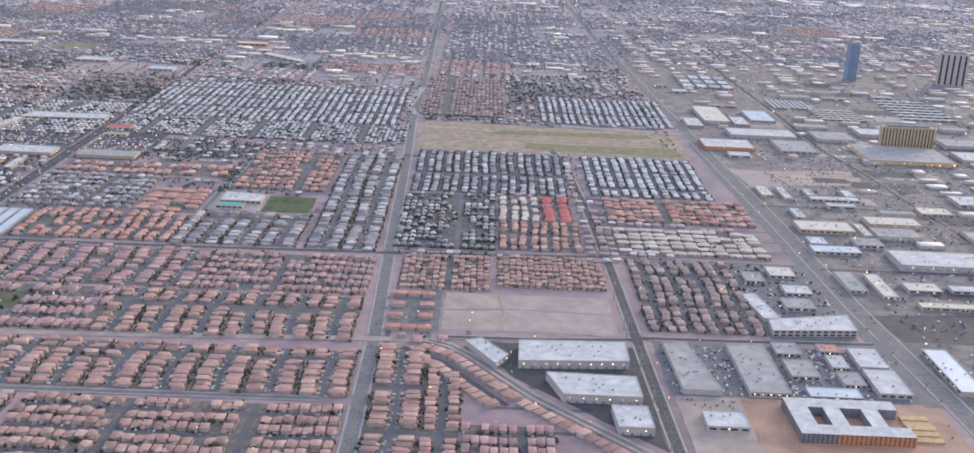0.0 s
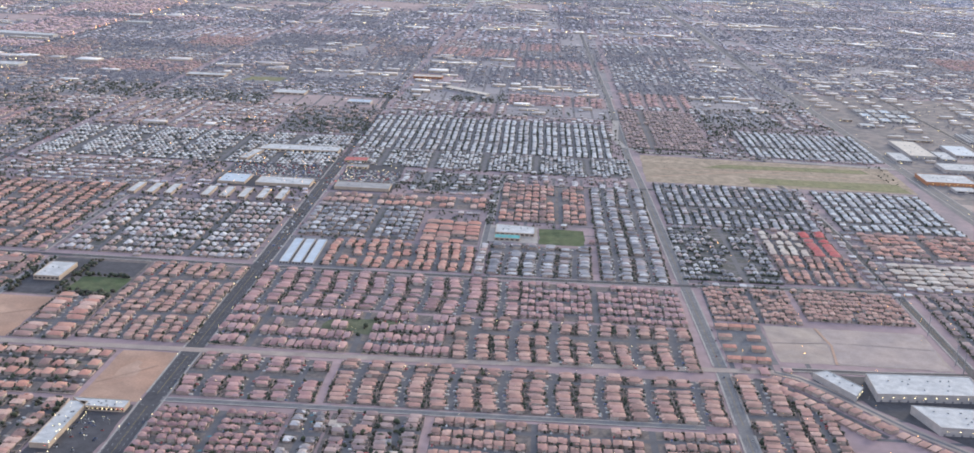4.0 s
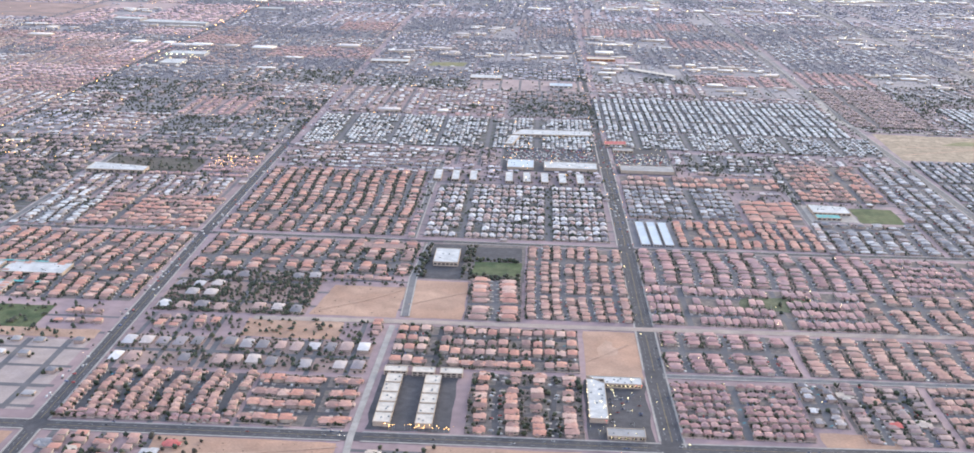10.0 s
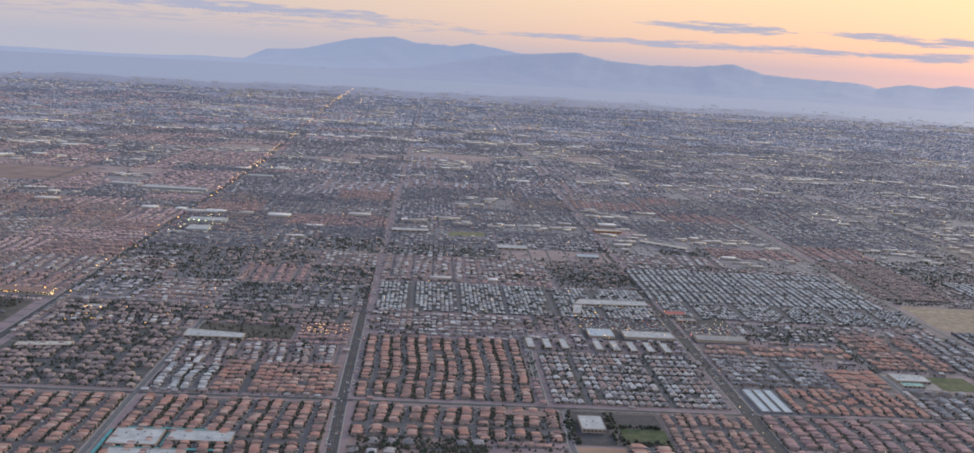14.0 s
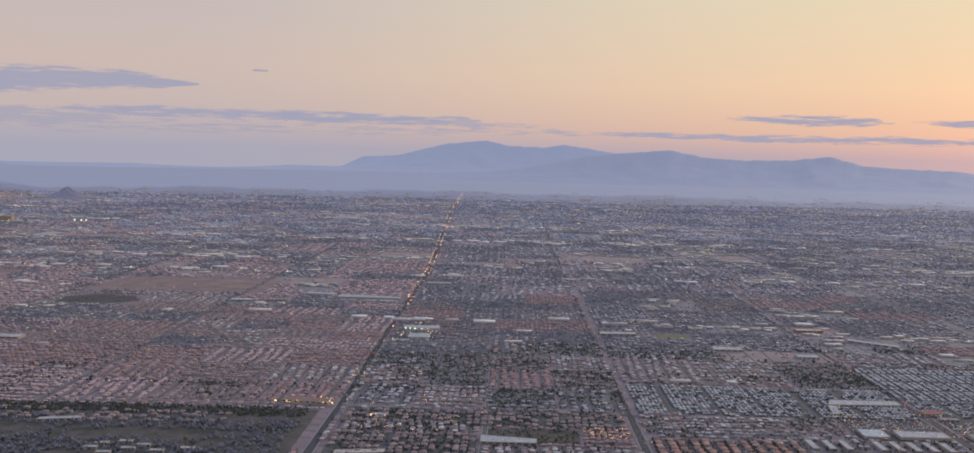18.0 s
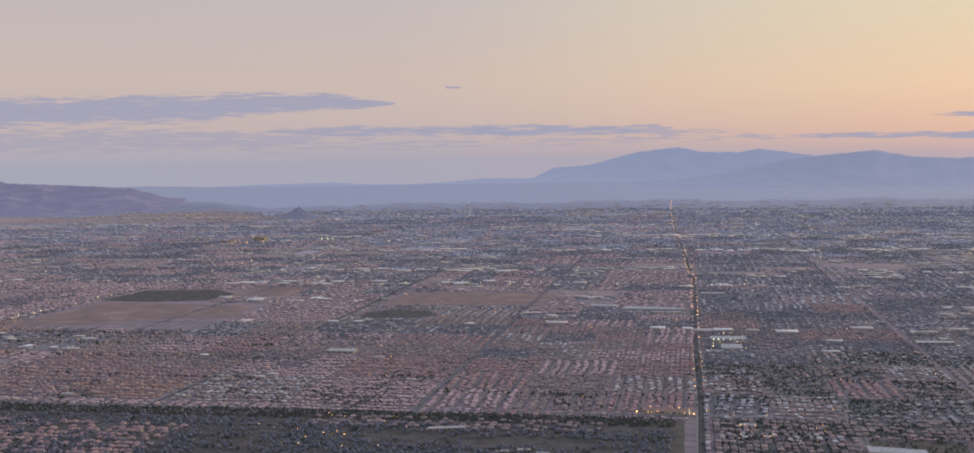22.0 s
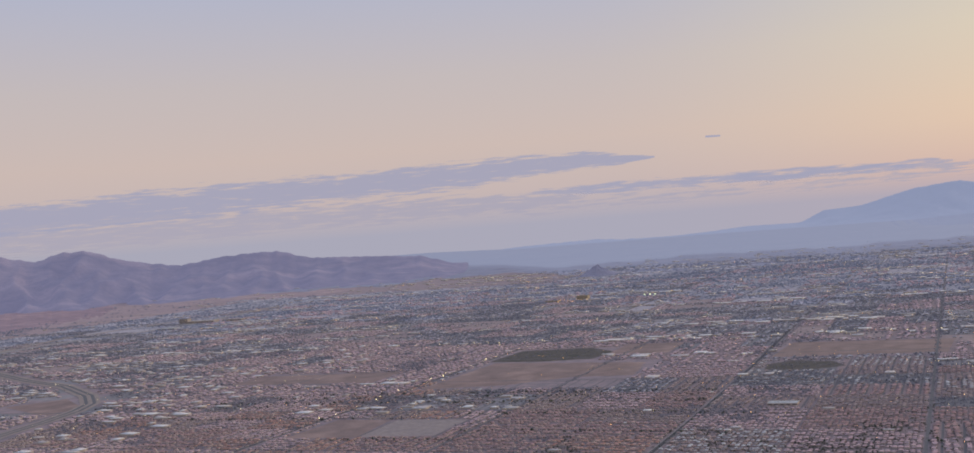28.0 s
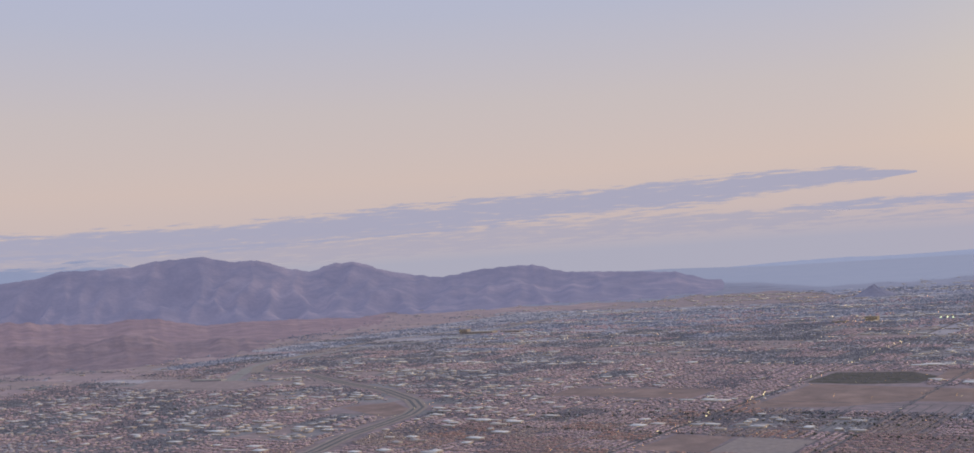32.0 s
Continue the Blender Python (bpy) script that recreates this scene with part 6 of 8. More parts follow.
def construction_block():
    top = tagged(new("unfinished_apartment_block"), "unfinished apartment block with white roof, courtyards and orange sheathing", "building")
    top.location = (0.745 * U, 1.935 * U, 0)
    H = 13 * M
    x0, x1, y0, y1 = -0.115 * U, 0.105 * U, -0.075 * U, 0.075 * U
    xs = [x0, x0 + 3.2, x0 + 5.6, x0 + 8.2, x0 + 11.6, x0 + 14.2, x1]
    ys = [y0, y0 + 3.0, y1 - 3.0, y1]
    for i in range(6):
        for j in range(3):
            if j == 1 and i in (1, 3, 5):
                continue
            part("wing", bm_box((xs[i], xs[i + 1], ys[j], ys[j + 1], 0, H)), (ORANGE_WALL if j == 0 and i in (2, 3, 4, 5) else DARK_WALL), top)
            part("roof_deck", bm_box((xs[i], xs[i + 1], ys[j], ys[j + 1], H + 0.004, H + 0.06)), WHITE_ROOF, top)
    for s in range(4):
        for k in range(24):
            child("window", WIN_MESH, top, Matrix.LocRotScale((x0 + (k + 0.5) * (x1 - x0) / 24, y0 - 0.012, (s + 0.55) * H / 4), None, (1.0, 1, 1.1)))
        for k in range(12):
            child("window", WIN_MESH, top, Matrix.LocRotScale((x0 - 0.012, y0 + (k + 0.5) * (y1 - y0) / 12, (s + 0.55) * H / 4), Euler((0, 0, math.pi / 2)), (1.0, 1, 1.1)))
    take(0.62, 0.87, 1.85, 2.03)
    o = tagged(new("timber_frame_wing"), "half-built wing of raw plywood and timber", "building")
    o.location = (0.885 * U, 1.93 * U, 0)
    for k in range(5):
        part("storey_deck", bm_box((-2.2, 2.2, -4.2 + k * 1.7, -2.7 + k * 1.7, 0, 0.35 + 0.12 * (k % 3))), PLYWOOD, o)


construction_block()


def W(label, x0, x1, y0, y1, h=8, roof=WHITE_ROOF, wall=TILT_WALL, units=5, front="s", windows=6, lamps=2, name="warehouse"):
    """An industrial building over a plain rectangle, whose far end leans with the arterial."""
    lean = 0.012
    return B(name, label, "warehouse", [(x0, y0), (x1, y0), (x1 - lean * (y1 - y0), y1), (x0 - lean * (y1 - y0), y1)], h, roof, wall, units, front, windows, lamps, "industrial quarter buildings")


W("long pale flat-roofed hall beside a truck yard", 1.19, 1.48, 2.89, 3.02, 9, units=10, windows=10, lamps=5)
W("blue-grey showroom roof along the arterial", 1.03, 1.085, 2.09, 2.31, 7, BLUE_ROOF, front="w", windows=8, lamps=3, name="showroom")
W("row of pale stepped units", 1.056, 1.095, 2.645, 2.815, 6, CREAM_ROOF, windows=3)
W("dark grey-roofed unit on the arterial", 0.978, 1.026, 2.68, 2.825, 6, GREY_ROOF, windows=3)
W("small blue-roofed unit with a step", 0.983, 1.034, 3.065, 3.13, 6, BLUE_ROOF, windows=3)
W("long low blue-grey roofed unit", 0.972, 1.112, 2.992, 3.05, 6, BLUE_ROOF, windows=7)
W("beige hall with lamps along its front", 0.985, 1.155, 3.19, 3.285, 8, CREAM_ROOF, BEIGE_WALL, 8, "s", 9, 8)
W("small white-roofed workshop on a yard", 1.01, 1.042, 3.33, 3.43, 6, windows=2, name="workshop")
W("narrow white wing round a yard", 1.118, 1.146, 3.60, 3.68, 6, windows=2, name="workshop")
W("long white wing closing a yard", 1.118, 1.285, 3.55, 3.59, 6, windows=8, name="workshop")
W("short white wing round a yard", 1.250, 1.285, 3.60, 3.68, 6, windows=2, name="workshop")
W("pinkish flat-roofed unit by the arterial", 0.957, 0.997, 3.575, 3.69, 6, CREAM_ROOF, windows=3, name="workshop")
W("pale narrow unit beside bare dirt", 1.028, 1.056, 3.55, 3.69, 6, windows=2, name="workshop")
W("broad pale-roofed hall with orange lamps", 1.225, 1.39, 3.275, 3.355, 9, CREAM_ROOF, BEIGE_WALL, 8, "s", 8, 5)
W("broad grey-roofed hall with lamps", 1.21, 1.345, 3.15, 3.235, 9, GREY_ROOF, TILT_WALL, 8, "s", 8, 3)
W("narrow pale unit beside a hall", 1.172, 1.198, 3.16, 3.28, 7, CREAM_ROOF, windows=2)
W("grey flat-roofed unit beside a hall", 1.12, 1.20, 3.065, 3.135, 7, GREY_ROOF, windows=4)
W("beige store by a car park", 1.445, 1.55, 3.425, 3.50, 7, CREAM_ROOF, BEIGE_WALL, windows=6, name="shop")
# orange wall colour stands for the lamp light on this front
W("white-roofed hall with orange-lit front", 0.885, 1.085, 4.24, 4.385, 9, WHITE_ROOF, ORANGE_WALL, 8, "s", 9, 12)
W("long white-roofed hall on grey asphalt", 1.04, 1.315, 4.48, 4.61, 9, units=9, windows=10)
W("big cream-roofed hall by the arterial", 0.975, 1.09, 4.74, 5.06, 9, CREAM_ROOF, units=8)
W("white-roofed unit beside a hall", 1.105, 1.17, 4.71, 4.865, 7)
W("bluish flat-roofed hall on dusty ground", 1.195, 1.305, 4.80, 5.015, 8, BLUE_ROOF)
W("pale unit by the arterial", 0.885, 0.955, 4.64, 4.80, 7)
W("low grey hall by the back road", 1.19, 1.335, 4.23, 4.42, 8, GREY_ROOF, units=8)
W("grey warehouse off the back road", 1.40, 1.56, 4.47, 4.62, 9, GREY_ROOF, units=8)
W("white warehouse in a row of halls", 1.62, 1.80, 4.60, 4.72, 9, WHITE_ROOF, units=8)
W("pale warehouse in a row", 1.90, 2.10, 4.20, 4.34, 9, WHITE_ROOF, units=8)
W("grey warehouse beside the hotel", 1.93, 2.12, 4.45, 4.58, 9, GREY_ROOF, units=8)
W("white warehouse beside a car park", 1.62, 1.80, 3.55, 3.66, 8, WHITE_ROOF, units=8)
W("pale unit on the side road", 1.50, 1.60, 3.12, 3.24, 8, GREY_ROOF)
W("broad white-roofed shed on grey asphalt", 1.62, 1.84, 3.10, 3.25, 8, WHITE_ROOF)
W("pale unit with parked cars", 1.14, 1.23, 2.70, 2.76, 6, CREAM_ROOF, windows=4)
W("narrow pale unit among vehicles", 1.26, 1.36, 2.71, 2.75, 6, windows=4)
W("beige shed with a row of lamps", 1.13, 1.30, 2.58, 2.615, 6, CREAM_ROOF, BEIGE_WALL, 3, "s", 7, 7)
for k in range(8):
    W("narrow white-roofed storage row on asphalt", 1.385 + k * 0.024, 1.397 + k * 0.024, 5.15, 5.36, 4, units=0, windows=1, lamps=0, name="storage_shed")
for k in range(5):
    W("long cream-roofed storage row on pale ground", 1.545, 1.755, 4.93 + k * 0.05, 4.952 + k * 0.05, 4, CREAM_ROOF, units=0, windows=6, lamps=1, name="storage_shed")
for k in range(7):
    W("long white trailer row on pale ground", 1.95, 2.21, 5.02 + k * 0.07, 5.048 + k * 0.07, 4, units=0, windows=6, lamps=0, name="storage_shed")
for k in range(4):
    for j in range(3):
        W("bluish white-roofed shed in rows", 1.03 + k * 0.068, 1.08 + k * 0.068, 5.60 + j * 0.125, 5.69 + j * 0.125, 6, [WHITE_ROOF, BLUE_ROOF, GREY_ROOF][(k + j) % 3], units=2, windows=2, lamps=1)
rs = np.random.default_rng(21)
for k in range(90):
    y = rs.uniform(1.9, 5.9)
    x = rs.uniform(1.08 - 0.054 * (y - 1.5), 2.35)
    w, d = rs.uniform(0.05, 0.16), rs.uniform(0.035, 0.075)
    if any(a - 0.015 < x + w and b + 0.015 > x and c - 0.015 < y + d and e + 0.015 > y for a, b, c, e in TAKEN if b - a < 0.45 or e - c < 0.1):
        continue
    B("warehouse", ["pale industrial building with flat roof", "grey industrial building with flat roof", "white-roofed warehouse on grey asphalt"][k % 3], "warehouse",
      [(x, y), (x + w, y), (x + w, y + d), (x, y + d)], rs.uniform(6, 10), [WHITE_ROOF, GREY_ROOF, GREY_ROOF, BLUE_ROOF][k % 4], [TILT_WALL, BEIGE_WALL][k % 2], 1, "s", 2, 1, "industrial quarter buildings")


def tower(name, label, x, y, w, d, storeys, wall, h, bands, turn=0.0):
    t = tagged(new(name), label, "hotel")
    t.location, t.rotation_euler = (x * U, y * U, 0), (0, 0, turn)
    W, D, H = w * U / 2, d * U / 2, h * M
    part("wall", bm_box((-W, W, -D, D, 0, H), bevel=0.05), wall, t)
    part("roof_crown", bm_box((-W * 0.8, W * 0.8, -D * 0.7, D * 0.7, H, H + 4 * M)), DARK_WALL, t)
    me = unit_mesh("window_band", bm_box((-W * 0.985, W * 0.985, -0.02, 0.02, -0.11, 0.11)), (TOWER_GLASS if wall is BLUE_GLASS else GLASS))
    me2 = unit_mesh("window_strip", bm_box((-W / bands * 0.32, W / bands * 0.32, -0.02, 0.02, -H * 0.45, H * 0.45)), (TOWER_GLASS if wall is BLUE_GLASS else GLASS))
    if bands == 1:
        for s in range(storeys):
            child("window_band", me, t, Matrix.Translation((0, -D - 0.012, H * (s + 0.5) / storeys)))
    else:
        for b in range(bands):
            child("window_strip", me2, t, Matrix.Translation((-W + (b + 0.5) * 2 * W / bands, -D - 0.012, H * 0.5)))
    take(x - w, x + w, y - d, y + d)
    return t


tower("hotel_tower", "tall slim blue glass hotel tower", 2.03, 6.08, 0.058, 0.04, 46, BLUE_GLASS, 128, 1, 0.25)
tower("hotel_tower", "broad grey hotel tower with dark glass front", 2.58, 6.05, 0.15, 0.06, 36, TILT_WALL, 115, 5, -0.3)
tower("casino_hotel", "cream slab hotel with dark vertical window strips", 1.74, 4.41, 0.215, 0.035, 20, HOTEL_WALL, 60, 16, 0.0)
B("casino_podium", "flat beige casino podium with golden lamps", "casino", [(1.50, 4.12), (1.84, 4.12), (1.84, 4.36), (1.50, 4.40)], 11, GREY_ROOF, HOTEL_WALL, 14, "sw", 10, 16)

# school, storage yard, shopping centres, church
B("school", "white flat-roofed school beside its field", "school", [(-0.80, 3.24), (-0.675, 3.24), (-0.675, 3.32), (-0.80, 3.335)], 6, WHITE_ROOF, BEIGE_WALL, 8, "s", 8)
B("school_wing", "low white school wing with teal canopy", "school", [(-0.80, 3.185), (-0.72, 3.185), (-0.72, 3.225), (-0.80, 3.225)], 5, TEAL, BEIGE_WALL, 2, "s", 5)
STO = "storage rows"
for k in range(3):
    a = -1.405 + k * 0.036
    B("storage_shed", "long pale blue metal-roofed storage shed", "storage shed", [(a, 2.845), (a + 0.026, 2.845), (a + 0.022, 3.075), (a - 0.004, 3.075)], 4, BLUE_ROOF, TILT_WALL, 0, "s", 3, 0, STO)
MALL = "shopping centre buildings"
B("supermarket", "long white-roofed shopping centre", "shop", [(-1.835, 4.24), (-1.50, 4.26), (-1.50, 4.34), (-1.80, 4.34)], 8, WHITE_ROOF, BEIGE_WALL, 12, "s", 14, 10, MALL)
B("shop_wing", "angled white-roofed shop wing", "shop", [(-1.86, 4.07), (-1.83, 4.07), (-1.80, 4.23), (-1.84, 4.23)], 7, WHITE_ROOF, BEIGE_WALL, 4, "w", 6, 3, MALL)
B("store", "pale flat-roofed store with roof units", "shop", [(-1.70, 3.70), (-1.50, 3.70), (-1.50, 3.79), (-1.70, 3.80)], 7, WHITE_ROOF, BEIGE_WALL, 6, "n", 7, 0, MALL)
B("store", "pale striped flat-roofed store", "shop", [(-1.84, 3.70), (-1.74, 3.70), (-1.74, 3.82), (-1.84, 3.82)], 6, BLUE_ROOF, BEIGE_WALL, 4, "n", 5, 0, MALL)
B("store", "long beige flat-roofed store in a car park", "shop", [(-1.41, 3.70), (-1.21, 3.70), (-1.21, 3.78), (-1.41, 3.78)], 7, GREY_ROOF, BEIGE_WALL, 6, "n", 7, 4, MALL)
B("store", "low corner restaurant with red sign band", "shop", [(-1.42, 4.02), (-1.34, 4.02), (-1.34, 4.06), (-1.42, 4.06)], 6, GREY_ROOF, BEIGE_WALL, 2, "s", 4, 3, MALL)
for k in range(9):
    a = -2.10 + k * 0.065
    if 2 < k < 4:
        continue
    B("apartment_block", "white-roofed apartment block across dark lawns", "apartment block", [(a, 3.50), (a + 0.026, 3.50), (a + 0.024, 3.63), (a - 0.002, 3.63)], 6, WHITE_ROOF, BEIGE_WALL, 0, "s", 3, 0, "white-roofed apartment blocks")
B("church", "white church hall with stepped roof", "church", [(-2.015, 2.60), (-1.945, 2.60), (-1.945, 2.72), (-2.015, 2.72)], 8, WHITE_ROOF, BEIGE_WALL, 3, "s", 6)
B("school_wing", "dark red-roofed school building", "school", [(-2.235, 2.715), (-2.11, 2.715), (-2.11, 2.765), (-2.235, 2.765)], 5, ROOF_OB["brown"], BEIGE_WALL, 0, "s", 8)
for k, (a, b, c, d) in enumerate(((-3.32, -3.19, 2.36, 2.48), (-3.17, -3.0, 2.40, 2.48), (-3.30, -3.10, 2.26, 2.33))):
    B("school", "white flat-roofed school block with teal walkways", "school", [(a, c), (b, c), (b, d), (a, d)], 6, WHITE_ROOF, BEIGE_WALL, 5, "s", 6, 0, "school blocks", claim=False)
for k, (a, b, c, d) in enumerate(((-3.34, -3.33, 2.26, 2.48), (-3.18, -3.175, 2.36, 2.48), (-3.32, -3.02, 2.34, 2.352), (-3.30, -3.08, 2.495, 2.505))):
    t = tagged(new("covered_walkway"), "teal-roofed covered walkway between school blocks", "walkway", "school walkways")
    t.location = ((a + b) / 2 * U, (c + d) / 2 * U, 0)
    w, e = (b - a) / 2 * U, (d - c) / 2 * U
    part("roof", bm_box((-w, w, -e, e, 0.40, 0.45)), TEAL, t)
    for sx in (-0.9, 0, 0.9):
        for sy in (-0.9, 0.9):
            part("post", bm_box((sx * w - 0.03, sx * w + 0.03, sy * e - 0.03, sy * e + 0.03, 0, 0.40)), METAL, t)
B("school", "white-roofed school beside a dull field", "school", [(-3.365, 3.46), (-3.15, 3.46), (-3.15, 3.52), (-3.365, 3.56)], 7, WHITE_ROOF, BEIGE_WALL, 5, "s", 8)
# strip mall and petrol stations at the crossing
B("strip_mall_wing", "pale blue-white roofed strip mall wing", "shop", [(-1.608, 1.70), (-1.570, 1.70), (-1.570, 1.885), (-1.608, 1.885)], 6.5, WHITE_ROOF, BEIGE_WALL, 7, "w", 9, 6, "strip mall")
B("strip_mall_wing", "pale blue-white roofed strip mall with red sign band", "shop", [(-1.568, 1.865), (-1.488, 1.865), (-1.488, 1.900), (-1.608, 1.900)], 6.5, WHITE_ROOF, BEIGE_WALL, 7, "s", 9, 8, "strip mall")
B("corner_shop", "low grey-roofed corner shop with lit front", "shop", [(-1.575, 1.632), (-1.50, 1.632), (-1.50, 1.665), (-1.575, 1.665)], 5.5, GREY_ROOF, BEIGE_WALL, 3, "s", 5, 5, "strip mall")


def canopy(label, x0, x1, y0, y1, mat):
    t = tagged(new("fuel_canopy"), label, "petrol station")
    t.location = ((x0 + x1) / 2 * U, (y0 + y1) / 2 * U, 0)
    w, d = (x1 - x0) / 2 * U, (y1 - y0) / 2 * U
    part("roof", bm_box((-w, w, -d, d, 0.62, 0.76), bevel=0.02), mat, t)
    part("fascia", bm_box((-w - 0.02, w + 0.02, -d - 0.02, -d, 0.63, 0.74)), RED_PAINT, t)
    for sx in (-0.7, 0, 0.7):
        for sy in (-0.5, 0.5):
            part("post", bm_box((sx * w - 0.03, sx * w + 0.03, sy * d - 0.03, sy * d + 0.03, 0, 0.62)), METAL, t)
            part("fuel_pump", bm_box((sx * w - 0.09, sx * w - 0.04, sy * d - 0.08, sy * d + 0.08, 0, 0.2)), RED_PAINT, t)
    for k in range(4):
        part("ceiling_lamp", bm_box((-w * 0.75 + k * w * 0.5 - 0.06, -w * 0.75 + k * w * 0.5 + 0.06, -0.06, 0.06, 0.60, 0.617)), LAMP_PALE, t)


canopy("pale petrol station canopy with lamps beneath", -1.60, -1.51, 1.523, 1.548, WHITE_ROOF)
canopy("red petrol station canopy on posts", -1.405, -1.392, 1.505, 1.56, RED_PAINT)
B("petrol_shop", "small petrol station shop with lit windows", "shop", [(-1.592, 1.463), (-1.51, 1.463), (-1.51, 1.50), (-1.592, 1.50)], 5.5, GREY_ROOF, BEIGE_WALL, 3, "n", 5, 4)
B("petrol_shop", "low petrol station building with car wash", "shop", [(-1.374, 1.512), (-1.34, 1.512), (-1.34, 1.562), (-1.374, 1.562)], 5.5, GREY_ROOF, BEIGE_WALL, 2, "w", 4, 3)
B("petrol_shop", "long pale-roofed shop behind the petrol station", "shop", [(-1.40, 1.458), (-1.315, 1.458), (-1.315, 1.487), (-1.40, 1.487)], 6, BLUE_ROOF, BEIGE_WALL, 4, "n", 7, 4)
for k in range(2):
    a = -2.045 + k * 0.085
    for j in range(5):
        y = 1.645 + j * 0.046
        B("apartment_block", "cream flat-roofed apartment block beside a drive", "apartment block", [(a, y), (a + 0.034, y), (a + 0.034, y + 0.042), (a, y + 0.042)], 6.5, CREAM_ROOF, BEIGE_WALL, 2, "we", 3, 0, "cream apartment blocks", 2, claim=False)
for k in range(3):
    a = -2.055 + k * 0.062
    B("apartment_block", "cream flat-roofed apartment block by the road", "apartment block", [(a, 1.882), (a + 0.05, 1.882), (a + 0.05, 1.91), (a, 1.91)], 6.5, CREAM_ROOF, BEIGE_WALL, 1, "s", 4, 0, "cream apartment blocks", 2, claim=False)
for k in range(3):
    for j in range(4):
        a, y = -0.205 + k * 0.035, 2.30 + j * 0.07
        if k == 1 and j in (1, 2):
            continue
        add_p = Pile()
        add_houses(add_p, np.array([0.0]), np.array([0.0]), np.array([20 * M]), np.array([13 * M]), np.array([6 * M]), np.array([3 * M]), np.array([0.0]), 0.5)
        o = add_p.build("apartment_block", [ROOF_OB["red"], STUCCO_OB])
        o.location = ((a + 0.02) * U, (y + 0.02) * U, 0)
        tagged(o, "red-tiled apartment block beside a bare lot", "apartment block", "red-roofed apartment blocks")

# farther landmarks
B("big_store", "huge white-roofed store beside the arterial", "shop", [(-4.80, 7.52), (-4.60, 7.50), (-4.58, 7.60), (-4.80, 7.62)], 10, WHITE_ROOF, TILT_WALL, 6)
B("big_store", "very long white-roofed store beside the arterial", "shop", [(-4.55, 7.38), (-4.08, 7.36), (-4.08, 7.44), (-4.53, 7.52)], 10, WHITE_ROOF, TILT_WALL, 8)
B("store", "white-roofed store block with greenish flood lamps", "shop", [(-3.86, 5.72), (-3.74, 5.72), (-3.74, 5.86), (-3.86, 5.86)], 9, WHITE_ROOF, TILT_WALL, 5, "s", 5, 4)
B("store", "white-roofed store with lit forecourt", "shop", [(-3.92, 6.05), (-3.70, 6.05), (-3.70, 6.16), (-3.92, 6.16)], 9, WHITE_ROOF, TILT_WALL, 5, "s", 5, 6)
B("clubhouse", "golden-lit low clubhouse beside the golf course", "clubhouse", [(-4.25, 4.06), (-4.04, 4.03), (-4.04, 4.10), (-4.24, 4.13)], 8, ROOF_OB["salmon"], BEIGE_WALL, 5, "se", 8, 14)
B("school", "white-roofed school among houses", "school", [(-6.2, 5.40), (-6.02, 5.40), (-6.02, 5.50), (-6.2, 5.50)], 8, WHITE_ROOF, BEIGE_WALL, 4, "s", 5)
B("store", "white-roofed store on a cross street", "shop", [(-2.71, 6.02), (-2.49, 6.03), (-2.49, 6.11), (-2.71, 6.10)], 8, WHITE_ROOF, BEIGE_WALL, 5, "s", 6)
B("school", "round white school roofs among houses", "school", [(-2.10, 5.58), (-1.93, 5.58), (-1.93, 5.68), (-2.10, 5.68)], 7, WHITE_ROOF, BEIGE_WALL, 4, "s", 5)
B("store", "white-roofed store beside the arterial", "shop", [(-3.96, 8.36), (-3.76, 8.36), (-3.76, 8.44), (-3.96, 8.44)], 9, WHITE_ROOF, TILT_WALL, 4)
B("store", "pale-roofed store beside the trailer park", "shop", [(-1.67, 5.40), (-1.55, 5.40), (-1.55, 5.48), (-1.67, 5.48)], 8, BLUE_ROOF, TILT_WALL, 4, "s", 5, 3)
B("store", "long angled white-roofed shop row", "shop", [(-1.22, 6.0), (-0.98, 5.80), (-0.96, 5.85), (-1.20, 6.06)], 8, CREAM_ROOF, TILT_WALL, 5, "s", 6, 3)
# lamp light on the front is put in as orange wall colour
B("store", "low shop block with orange-lit front", "shop", [(-1.44, 6.33), (-1.27, 6.34), (-1.27, 6.41), (-1.44, 6.41)], 8, CREAM_ROOF, ORANGE_WALL, 4, "s", 5, 6)
B("store", "small white-roofed store with two yellow lamps", "shop", [(-3.83, 3.84), (-3.76, 3.85), (-3.76, 3.89), (-3.83, 3.88)], 6, WHITE_ROOF, BEIGE_WALL, 2, "s", 4, 2)
B("store", "long pinkish flat-roofed store by the arterial", "shop", [(-3.89, 3.25), (-3.71, 3.28), (-3.71, 3.33), (-3.89, 3.30)], 6, CREAM_ROOF, BEIGE_WALL, 4, "s", 6, 2)
B("store", "red-roofed restaurant on the corner", "shop", [(-1.45, 4.12), (-1.36, 4.13), (-1.36, 4.19), (-1.45, 4.18)], 6, ROOF_OB["crimson"], BEIGE_WALL, 2, "s", 4, 3)
B("club_hall", "long white-roofed hall among golf trees", "hall", [(-5.13, 3.61), (-4.97, 3.65), (-4.97, 3.69), (-5.13, 3.65)], 7, WHITE_ROOF, BEIGE_WALL, 3, "s", 6, 0)
